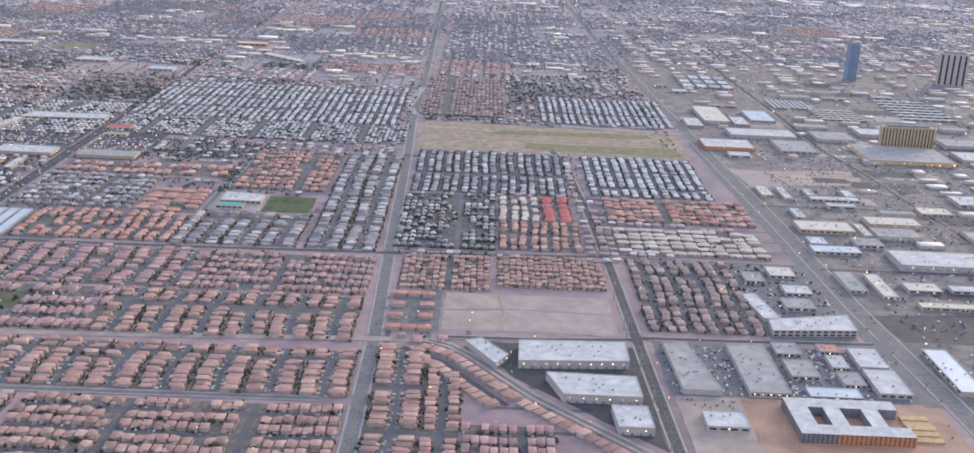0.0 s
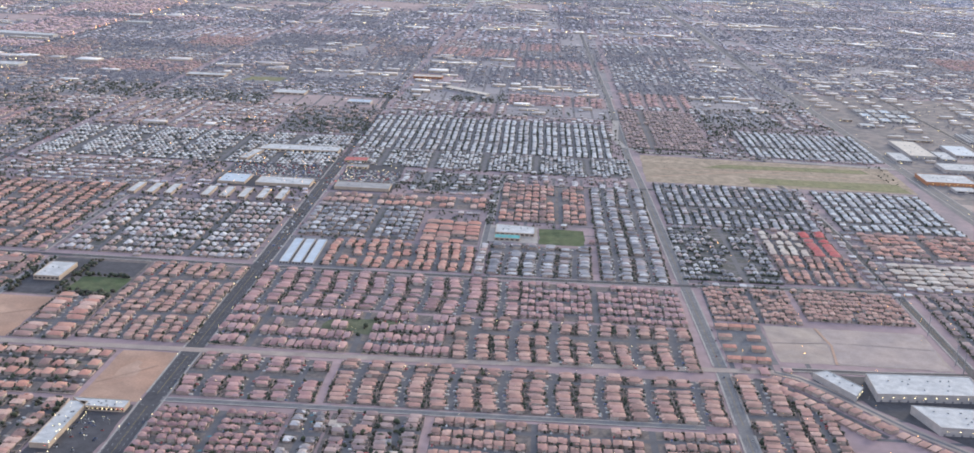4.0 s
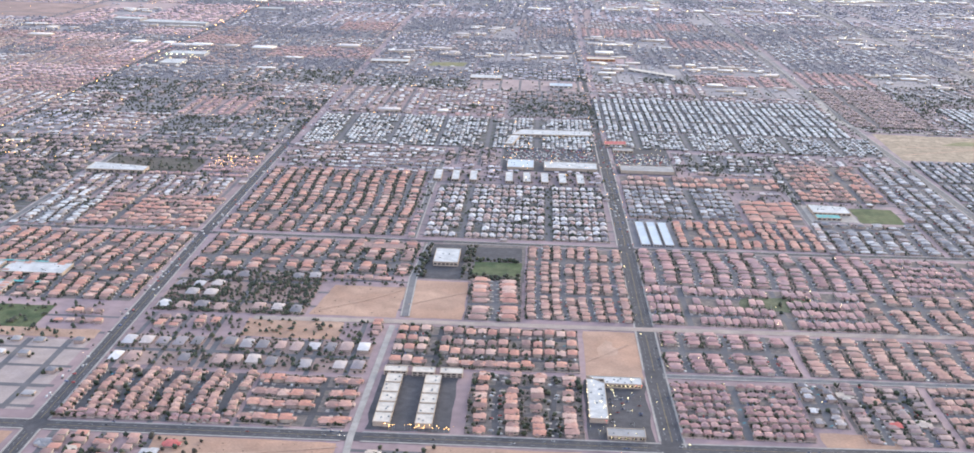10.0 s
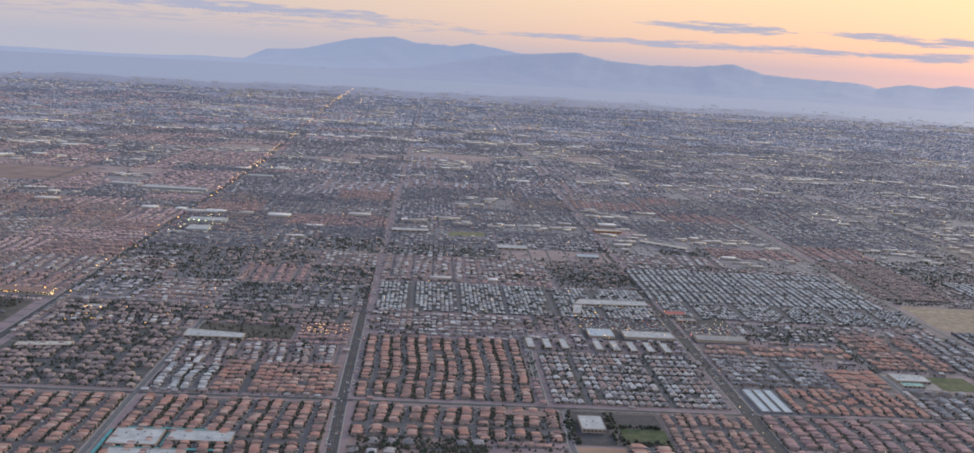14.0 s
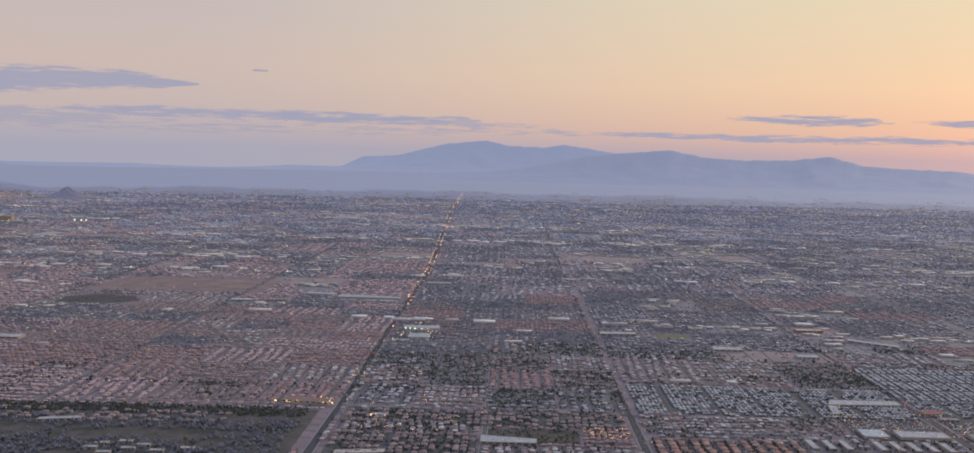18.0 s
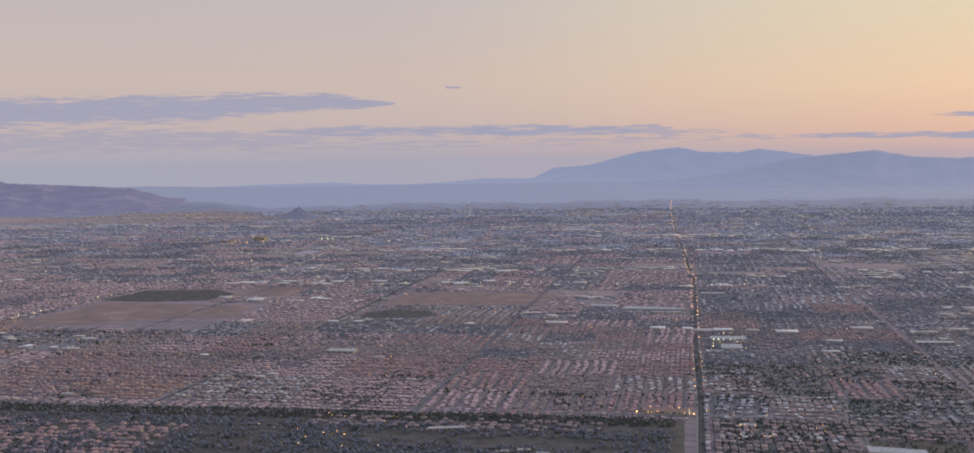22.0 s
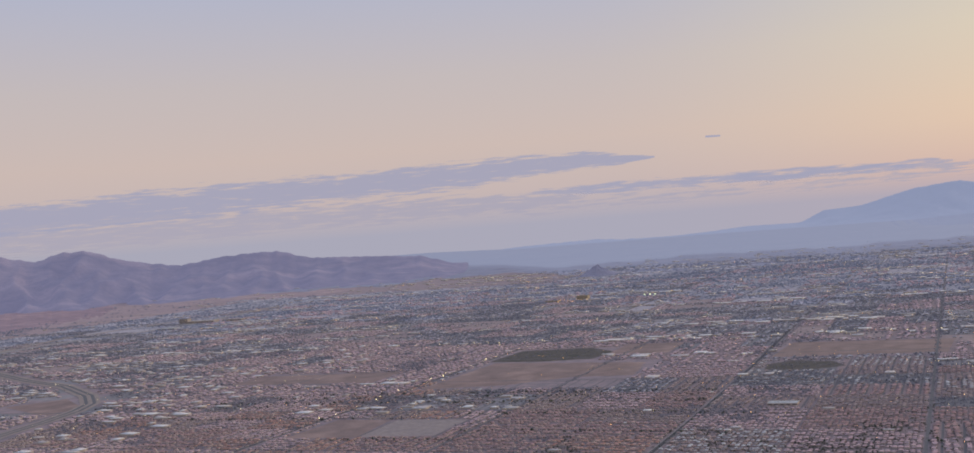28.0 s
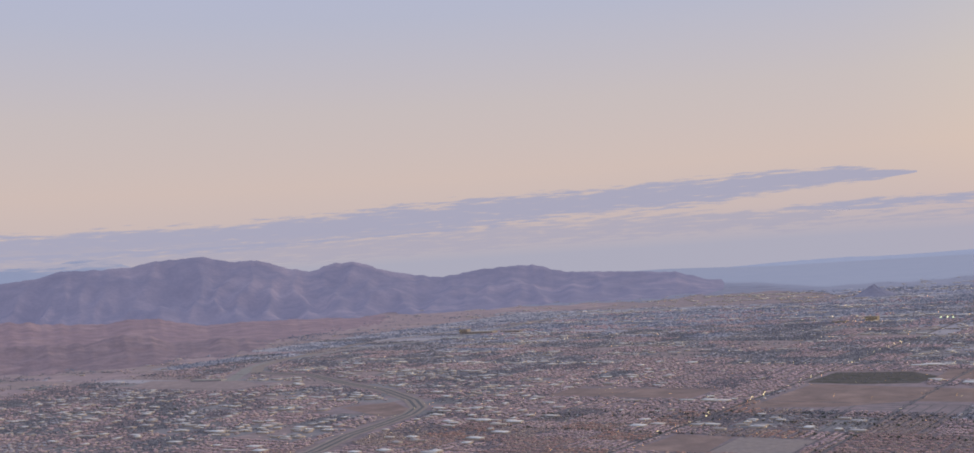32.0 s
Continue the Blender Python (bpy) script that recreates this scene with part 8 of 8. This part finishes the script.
for x0, x1, y0, y1 in ((-6.4, -5.8, 3.3, 3.6), (-5.6, -4.95, 3.15, 3.6), (-4.9, -4.12, 3.36, 3.58), (-8.3, -7.5, 3.5, 3.68), (-7.4, -6.7, 3.55, 3.7), (-5.2, -4.3, 2.95, 3.12), (-8.4, -7.6, 2.7, 2.9), (-6.4, -5.85, 2.92, 3.05), (-7.0, -6.5, 2.86, 2.95)):
    G("fairway", "mown green golf fairway", "lawn", PARK, [(x0, y0), ((x0 + x1) / 2, y0 - 0.04), (x1, y0 + 0.03), (x1 - 0.05, y1), (x0 + 0.1, y1 + 0.03)], z=0.02, edge=0.012)
G("golf_lake", "small grey lake on the golf course", "lake", LAKE, [(-7.28, 3.35), (-7.1, 3.33), (-7.08, 3.40), (-7.25, 3.44)], z=0.03)

# ---------------------------------------------------------------- nearest houses and trees, one by one


def near_house(x, y, w, d, h, rh, ang, pal, two, cache={}):
    key = (pal, two, int(rng.integers(0, 3)))
    if key not in cache:
        W, D = 13.5 * M, 10.0 * M
        H, R = (5.6 * M, 3.0 * M) if two else (3.1 * M, 2.9 * M)
        hip = tagged(new("house"), "%s stucco house with hipped %s tile roof" % ("two-storey" if two else "single-storey", pal), "house", "houses near the flight path")
        wing = (0.05, 0.16, 0.28)[key[2]]
        shell = part("wall", bm_box((-W / 2 + 0.015, W / 2 - 0.015, -D / 2 + 0.015, D / 2 - 0.015, 0, H - 0.01)), STUCCO_OB, hip)
        p = Pile()
        add_houses(p, np.zeros(1), np.zeros(1), np.array([W]), np.array([D]), np.array([H + 0.004]), np.array([R]), np.zeros(1), 0.15 * key[2])
        roof = p.build("roof", [ROOF_OB[pal], STUCCO_OB], hip)
        gx = W * (0.28 - wing)
        garage = part("garage", bm_box((gx - 0.42, gx + 0.42, -D / 2 - 0.55, -D / 2 + 0.01, 0, 2.7 * M)), STUCCO_OB, hip)
        bm = bmesh.new()
        o = 0.06
        q = [bm.verts.new(v) for v in ((gx - 0.42 - o, -D / 2 - 0.55 - o, 2.68 * M), (gx + 0.42 + o, -D / 2 - 0.55 - o, 2.68 * M), (gx + 0.42 + o, -D / 2 + 0.02, 2.68 * M), (gx - 0.42 - o, -D / 2 + 0.02, 2.68 * M),
                                       (gx, -D / 2 - 0.30, 2.68 * M + 0.2), (gx, -D / 2 + 0.02, 2.68 * M + 0.2))]
        for f in ((0, 1, 4), (1, 2, 5, 4), (3, 0, 4, 5), (2, 3, 5), (3, 2, 1, 0)):
            bm.faces.new([q[i] for i in f])
        part("garage_roof", bm, ROOF_OB[pal], garage)
        p = Pile()
        add_houses(p, np.array([-W * 0.24]), np.array([-D * 0.36]), np.array([D * 0.62]), np.array([W * 0.34]), np.array([H * 0.97]), np.array([R * 0.72]), np.array([math.pi / 2]), 0.2 + 0.3 * key[2])
        p.build("front_wing", [ROOF_OB[pal], STUCCO_OB], hip)
        p = Pile()
        add_houses(p, np.array([W * (0.26 - wing)]), np.array([D * 0.5]), np.array([D * 0.4]), np.array([W * 0.4]), np.array([2.7 * M]), np.array([1.3 * M]), np.array([math.pi / 2]), 0.5)
        p.build("patio_wing", [ROOF_OB[pal], STUCCO_OB], hip)
        child("garage_door", GARAGE_MESH, garage, Matrix.Translation((gx, -D / 2 - 0.556, 0)))
        for k, (sx, sy) in enumerate(((-0.3, -1), (-0.22, 1))):
            child("window", WIN_MESH, shell, Matrix.Translation((sx * W, sy * (D / 2 + 0.006), H * 0.62)))
        cache[key] = hip
        hip.matrix_basis = Matrix.LocRotScale((x, y, 0), Euler((0, 0, ang)), (w / W, d / D, 1))
        return
    o = copy_thing(cache[key], Matrix.Identity(4))
    o.matrix_basis = Matrix.LocRotScale((x, y, 0), Euler((0, 0, ang)), (w / (13.5 * M), d / (10.0 * M), 1))


GARAGE_MESH = unit_mesh("garage_door", bm_box((-0.32, 0.32, -0.01, 0.01, 0, 2.2 * M)), DOOR)
NEAR_HOUSES.sort(key=lambda q: q[1])
for q in NEAR_HOUSES[:300]:
    near_house(*q)
rest = Pile()
for q in NEAR_HOUSES[300:]:
    add_houses(rest, np.array([q[0]]), np.array([q[1]]), np.array([q[2]]), np.array([q[3]]), np.array([q[4]]), np.array([q[5]]), np.array([q[6]]))
if rest.v:
    tagged(rest.build("housing_tract", [ROOF["salmon"], STUCCO]), "salmon-roofed houses along curving streets", "houses", kind="stuff")


def tree_template(seed):
    r2 = random.Random(seed)
    t = tagged(new("tree"), "small dark-leaved garden tree with a forked trunk", "tree", "garden trees near the flight path")
    bm = bmesh.new()
    bmesh.ops.create_cone(bm, cap_ends=True, segments=6, radius1=0.07, radius2=0.035, depth=0.8, matrix=Matrix.Translation((0, 0, 0.4)))
    for k in range(3):
        a = k * 2.1 + r2.random()
        m = Matrix.Translation((0.15 * math.cos(a), 0.15 * math.sin(a), 0.85)) @ Matrix.Rotation(0.7, 4, Vector((-math.sin(a), math.cos(a), 0)))
        bmesh.ops.create_cone(bm, cap_ends=False, segments=5, radius1=0.035, radius2=0.012, depth=0.55, matrix=m)
    part("trunk", bm, BARK, t)
    p = Pile()
    k = 34
    c = np.array([[r2.gauss(0, 0.36), r2.gauss(0, 0.36), 1.05 + r2.gauss(0, 0.28)] for _ in range(k)])
    s = np.array([r2.uniform(0.16, 0.34) for _ in range(k)])
    jit = rng.uniform(0.5, 1.4, (k, len(OCT_V), 1))
    p.add(OCT_V[None] * jit * s[:, None, None] + c[:, None], OCT_F, [0] * 8)
    p.build("crown", [LEAF_OB], t)
    return t


TEMPL = []
NEAR_TREES.sort(key=lambda q: q[1])
for i, (x, y, r) in enumerate(NEAR_TREES[:220]):
    m = Matrix.LocRotScale((x, y, 0), Euler((0, 0, rng.uniform(0, 6.28))), (r * 1.15, r * 1.15, r * rng.uniform(0.9, 1.4)))
    if i < 4:
        TEMPL.append(tree_template(i))
        TEMPL[-1].matrix_basis = m
    else:
        o = copy_thing(TEMPL[i % 4], Matrix.Identity(4))
        o.matrix_basis = m
q = NEAR_TREES[220:]
if q:
    add_trees(TREES, np.array([a[0] for a in q]), np.array([a[1] for a in q]), np.array([a[2] for a in q]))

pools = Pile()
for q in NEAR_HOUSES[::6]:
    a = q[6] + 1.57
    pools.add(np.array([(q[0] + 1.5 * math.cos(a) + dx, q[1] + 1.5 * math.sin(a) + dy, 0.04) for dx, dy in ((-0.35, -0.2), (0.1, -0.25), (0.4, -0.05), (0.3, 0.22), (-0.3, 0.2))])[:4], [(0, 1, 2, 3)], [0])
tagged(pools.build("garden_pools", [POOL]), "small blue garden swimming pools", "pools", kind="stuff")

# scattered houses on the dusty lots
for x, y, pal in ((-2.66, 1.52, "grey"), (-2.60, 1.50, "pale"), (-2.55, 1.53, "salmon"), (-2.50, 1.47, "white"), (-2.45, 1.50, "white"), (-2.42, 1.535, "crimson"), (-2.03, 1.53, "pale"), (-2.04, 1.48, "salmon"),
                  (-1.97, 1.45, "salmon"), (-2.03, 1.41, "crimson"), (-1.98, 1.37, "mauve"), (-2.0, 1.34, "grey"), (-1.94, 1.40, "salmon"), (-2.05, 1.34, "grey"), (-1.24, 1.40, "grey"), (-1.20, 1.38, "white"),
                  (-1.06, 1.41, "white"), (-1.02, 1.38, "mauve"), (-0.98, 1.41, "mixed"), (-0.93, 1.37, "grey"), (-1.05, 1.87, "pale"), (-1.0, 1.85, "salmon"), (-0.95, 1.80, "grey"), (-0.92, 1.75, "pale"),
                  (-1.04, 1.79, "mauve"), (-0.98, 1.74, "crimson")):
    near_house(x * U, y * U, rng.uniform(15, 22) * M, rng.uniform(10, 14) * M, 0, 0, rng.choice([0, 1.57, 3.14]), pal, False)

# ---------------------------------------------------------------- cars, street lamps, masts


def car_template():
    t = tagged(new("car"), "small car with dark windows on asphalt", "car", "cars on the roads and in the car parks")
    L, W = 4.5 * M / 2, 1.8 * M / 2
    part("body", bm_box((-L, L, -W, W, 0.045, 0.11), bevel=0.015), CAR, t)
    bm = bmesh.new()
    lo = [bm.verts.new(v) for v in ((-L * 0.75, -W * 0.9, 0.11), (L * 0.45, -W * 0.9, 0.11), (L * 0.45, W * 0.9, 0.11), (-L * 0.75, W * 0.9, 0.11))]
    hi = [bm.verts.new(v) for v in ((-L * 0.55, -W * 0.75, 0.18), (L * 0.15, -W * 0.75, 0.18), (L * 0.15, W * 0.75, 0.18), (-L * 0.55, W * 0.75, 0.18))]
    for i in range(4):
        bm.faces.new((lo[i], lo[(i + 1) % 4], hi[(i + 1) % 4], hi[i]))
    bm.faces.new(hi)
    part("cabin", bm, GLASS, t)
    me = None
    for sx in (-0.6, 0.6):
        for sy in (-1, 1):
            if me is None:
                bm = bmesh.new()
                bmesh.ops.create_cone(bm, cap_ends=True, segments=8, radius1=0.04, radius2=0.04, depth=0.03, matrix=Matrix.Rotation(math.pi / 2, 4, "X"))
                me = unit_mesh("wheel", bm, RUBBER)
            child("wheel", me, t, Matrix.Translation((sx * L, sy * W * 0.95, 0.04)))
    return t


CARS_AT = []
rc = np.random.default_rng(5)
for k in range(16):
    CARS_AT.append((-1.447 + rc.choice([-0.012, 0.012]), rc.uniform(1.2, 2.8), 1.571))
for k in range(26):
    CARS_AT.append((rc.uniform(-2.6, -0.5), 1.607 + rc.choice([-0.008, 0.008]), 0))
for k in range(22):
    CARS_AT.append((-1.56 + rc.integers(0, 6) * 0.012, 1.69 + rc.integers(0, 18) * 0.0085, 0))
for k in range(8):
    CARS_AT.append((rc.uniform(-1.62, -1.49), rc.choice([1.51, 1.56]), 0))
for k in range(6):
    CARS_AT.append((rc.uniform(-1.39, -1.3), rc.choice([1.50, 1.57]), 1.57))
for k in range(12):
    CARS_AT.append((-0.218 + rc.choice([-0.006, 0.006]), rc.uniform(1.5, 3.6), 1.571))
for k in range(22):
    CARS_AT.append((1.0 - 0.06 * rc.random() - 0.02, rc.uniform(1.9, 3.0), 1.62))
for k in range(22):
    CARS_AT.append((rc.choice([0.535, 0.555, 0.67, 0.76, 0.845]), rc.uniform(2.06, 2.3), 1.57))
for k in range(16):
    CARS_AT.append((rc.uniform(0.43, 0.54), rc.choice([2.0, 2.02, 1.99]), 1.57))
ct = car_template()
for i, (x, y, a) in enumerate(CARS_AT):
    if i == 0:
        ct.matrix_basis = pose(x * U, y * U, 0.05, 0, 0, math.degrees(a))
    else:
        copy_thing(ct, pose(x * U, y * U, 0.05, 0, 0, math.degrees(a)))
cp = Pile()
n = 5200
x = np.concatenate([rc.uniform(-1.85, -1.5, 500), rc.uniform(-1.42, -1.21, 300), np.round(rc.uniform(1.04, 2.5, 2400) / 0.011) * 0.011, rc.uniform(0.42, 0.93, 500), rc.uniform(0.69, 0.9, 110), rc.uniform(-1.47, -1.43, 250), rc.uniform(-2.75, -2.71, 120), rc.uniform(-4.02, -3.97, 300)])
y = np.concatenate([rc.uniform(3.83, 4.05, 500), rc.uniform(3.80, 4.0, 300), np.round(rc.uniform(1.8, 4.6, 2400) / 0.05) * 0.05 + rc.choice([0, 0.009], 2400), rc.uniform(2.05, 2.3, 500), rc.uniform(2.5, 2.85, 110), rc.uniform(2.8, 7, 250), rc.uniform(1.7, 5, 120), rc.uniform(4, 10, 300)])
n = len(x)
ang = rc.choice([0, 1.571], n)
add_boxes(cp, x * U, y * U, np.full(n, 4.6 * M), np.full(n, 1.9 * M), np.full(n, 1.5 * M), ang, 0, 0, 0.03)
tagged(cp.build("parked_cars", [CARS]), "cars parked in distant car parks", "cars", kind="stuff")

LP = {"warm": Pile(), "pale": Pile(), "green": Pile(), "red": Pile(), "pole": Pile()}


def lamp_dots(kind, x, y, z=8.0, r=0.45):
    """Glowing lamp heads on thin masts; x, y in map units, z and r in metres."""
    x, y = np.atleast_1d(x), np.atleast_1d(y)
    n = len(x)
    r = np.broadcast_to(r, n) * M
    loc = OCT_V[None] * r[:, None, None] + np.array([0, 0, z * M])
    LP[kind].add(turned(loc, x * U, y * U, np.zeros(n)), OCT_F, [0] * 8)
    if r.max() > 0.9 * M:
        return
    add_boxes(LP["pole"], x * U, y * U, np.full(n, 0.22 * M), np.full(n, 0.22 * M), np.full(n, z * M), np.zeros(n), 0, 0)


def along(pts, gap, side):
    out = []
    for (a, b), (c, d) in zip(pts, pts[1:]):
        L = math.dist((a, b), (c, d))
        k = max(1, int(L / gap))
        ux, uy = (c - a) / L, (d - b) / L
        for i in range(k):
            s = (-1) ** i * side
            out.append((a + ux * i * gap - uy * s, b + uy * i * gap + ux * s))
    return np.array(out)


for pts, gap, kind, r in (([(-1.437, 1.3), (-1.455, 3.0)], 0.06, "pale", 0.6), ([(-1.455, 3.0), (-1.485, 6), (-1.51, 9)], 0.09, "warm", 0.6), ([(-2.715, 1.9), (-2.745, 4), (-2.78, 8)], 0.12, "pale", 0.5),
                          ([(-3.985, 4.0), (-4.01, 6)], 0.075, "warm", 1.3), ([(-4.01, 6), (-4.02, 9.4), (-4.35, 18.2)], 0.10, "warm", 2.1), ([(-4.35, 18.2), (-4.6, 28)], 0.22, "warm", 3.4),
                          ([(-9.08, 5), (-9.05, 9), (-9.1, 12)], 0.14, "pale", 2.4), ([(0.96, 2.56), (0.876, 4.26), (0.72, 7.2)], 0.1, "pale", 0.6), ([(-6.56, 5), (-6.6, 9)], 0.3, "warm", 1.0),
                          ([(-11, 9.05), (0, 9.05)], 0.14, "pale", 2.1), ([(-12, 12.8), (2, 12.8)], 0.3, "pale", 1.8), ([(-16, 15.3), (4, 15.3)], 0.4, "pale", 2.0)):
    a = along(pts, gap, 0.022)
    keep = rc.random(len(a)) > (0.15 if r < 1 else 0.35)
    a = a[keep]
    lamp_dots(kind, a[:, 0], a[:, 1], 9, r * rc.uniform(0.6, 1.2, len(a)))
# lamps strewn over the city, brighter clusters at car parks
for x0, x1, y0, y1, n, kind, r in ((-1.4, -0.3, 1.7, 2.8, 60, "pale", 0.4), (-1.2, -0.9, 2.3, 2.5, 14, "pale", 0.5), (-0.2, 0.9, 1.7, 3.4, 110, "warm", 0.5), (1.03, 2.5, 1.8, 6.2, 320, "pale", 0.7), (-1.86, -1.5, 3.7, 4.3, 46, "warm", 0.7),
                                   (-1.42, -1.2, 3.7, 4.1, 34, "pale", 0.7), (-2.98, -2.78, 3.55, 3.72, 34, "warm", 0.8), (-3.9, -3.4, 3.6, 4.3, 46, "warm", 0.8), (-4.26, -4.02, 4.02, 4.15, 24, "warm", 1.2), (-5.9, -5.2, 3.3, 3.9, 36, "warm", 0.9),
                                   (-3.95, -3.7, 5.65, 6.3, 34, "pale", 1.4), (-1.61, -1.49, 1.63, 1.9, 40, "pale", 0.5), (-1.62, -1.48, 1.46, 1.57, 22, "warm", 0.5), (-1.41, -1.3, 1.45, 1.57, 22, "pale", 0.5),
                                   (-2.06, -1.88, 1.625, 1.64, 24, "warm", 0.6), (-16, 3, 5, 10, 420, "pale", 0.9), (-12, -4, 4.2, 9, 240, "warm", 1.0), (-3.9, -1.5, 3.5, 6, 90, "warm", 0.8), (-16, 6, 9, 20, 420, "pale", 1.5), (-14, 4, 14, 24, 130, "warm", 2.0), (0, 8, 7, 16, 420, "pale", 1.4),
                                   (-13.5, -10.5, 3.5, 8, 160, "pale", 1.2), (1.5, 1.86, 4.1, 4.4, 46, "warm", 1.2), (-10.9, -10.25, 14.1, 14.45, 16, "warm", 3.2)):
    xx, yy = rc.uniform(x0, x1, n), rc.uniform(y0, y1, n)
    k = visible(xx, yy)
    lamp_dots(kind, xx[k], yy[k], 7, r * rc.uniform(0.5, 1.25, k.sum()))
for x, y in SHOP_AT:
    lamp_dots("pale" if rc.random() < 0.7 else "warm", x + rc.normal(0, 0.05, 2), y - 0.05 + rc.normal(0, 0.012, 2), 8, 0.45 + 0.05 * y)
lamp_dots("warm", np.array([-4.27, -4.02, -3.83, -3.77, -5.55, -5.5, -5.45, -5.6]), np.array([4.04, 4.02, 3.83, 3.83, 3.5, 3.53, 3.48, 3.42]), 7, np.array([2.6, 2.2, 1.6, 1.6, 1.3, 1.3, 1.5, 1.5]))
lamp_dots("green", np.array([-3.9, -3.87, -3.84, -3.80, -9.42, -9.34, -9.26]), np.array([5.98, 5.98, 5.98, 5.98, 14.6, 14.62, 14.6]), 14, np.array([2.2, 2.2, 2.2, 2.0, 5, 5, 5]))
lamp_dots("red", rc.uniform(-4.05, -3.95, 40), rc.uniform(5, 14, 40), 3, 1.2)
lamp_dots("red", np.array([-1.5, -1.49, -1.42, -1.4, -1.575, 1.84, -6.3]), np.array([1.862, 1.862, 3.78, 4.02, 1.695, 4.2, 4.6]), 6, np.array([0.5, 0.5, 0.9, 0.9, 0.5, 1.5, 1.2]))
for kind, mat, lab in (("warm", LAMP_WARM, "orange sodium street lamps"), ("pale", LAMP_PALE, "pale yellow street lamps"), ("green", LAMP_GREEN, "greenish white flood lamps"), ("red", LAMP_RED, "red tail and sign lamps")):
    tagged(LP[kind].build("street_lamps", [mat]), lab, "lamps", kind="stuff")
tagged(LP["pole"].build("lamp_poles", [METAL]), "thin grey lamp masts", "poles", kind="stuff")


def pylon(x, y):
    t = tagged(new("power_pylon"), "slender pale steel power mast with cross arms", "pylon", "power masts along the narrow road")
    t.location = (x * U, y * U, 0)
    H = 34 * M
    bm = bmesh.new()
    bmesh.ops.create_cone(bm, cap_ends=True, segments=8, radius1=0.11, radius2=0.05, depth=H, matrix=Matrix.Translation((0, 0, H / 2)))
    part("mast", bm, METAL, t)
    for k, f in enumerate((0.78, 0.87, 0.96)):
        part("cross_arm", bm_box((-0.42 + 0.05 * k, 0.42 - 0.05 * k, -0.02, 0.02, H * f, H * f + 0.03)), METAL, t)
    return t


for y in (1.75, 1.95, 2.12, 2.32, 2.37, 2.56, 2.78, 2.98, 3.2):
    pylon(0.352 + (2.3 - y) * 0.02, y)

# brush on the desert lots
bp = Pile()
for x0, x1, y0, y1, n in ((-2.46, -2.11, 1.2, 1.56, 160), (-3.0, -2.47, 1.2, 1.42, 120), (-1.92, -1.64, 1.2, 1.56, 150), (-1.28, -0.4, 1.48, 1.59, 260), (-2.28, -2.08, 2.22, 2.41, 60), (-0.2, 0.78, 4.1, 4.5, 620)):
    x, y = rc.uniform(x0, x1, n), rc.uniform(y0, y1, n)
    add_trees(bp, x * U, y * U, rc.uniform(0.25, 0.9, n) * M, low=True)
tagged(bp.build("desert_brush", [LEAF]), "sparse grey-green desert brush", "brush", kind="stuff")

tagged(STREETS.build("neighbourhood_streets", [TRACT_STREET]), "narrow grey asphalt streets between house rows", "streets", kind="structure")
tagged(TRACT_CARS.build("parked_cars", [CARS]), "cars parked on driveways of the tracts", "cars", kind="stuff")
tagged(DARK_STREETS.build("neighbourhood_streets", [ASPHALT]), "fresh dark asphalt streets between house rows", "streets", kind="structure")
tagged(MARKS.build("lane_markings", [PAINT, PAINT_Y]), "white and yellow road paint", "road paint", kind="stuff")
tagged(WALKS.build("pavement", [CONCRETE]), "pale concrete pavements with kerbs", "pavement", kind="structure")
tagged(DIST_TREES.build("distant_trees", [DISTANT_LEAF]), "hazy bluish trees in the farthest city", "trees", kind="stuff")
tagged(FAR_TREES.build("distant_trees", [FAR_LEAF]), "haze-tinted grey-green trees far across the plain", "trees", kind="stuff")
tagged(TREES.build("city_trees", [LEAF]), "dark garden and street trees across the city", "trees", kind="stuff")
tagged(GARDEN_WALLS.build("garden_walls", [GARDEN_WALL]), "tan block walls between garden lots", "walls", kind="stuff")
tagged(DRIVES.build("driveways", [DRIVE]), "pale concrete driveways in front of garages", "driveways", kind="stuff")
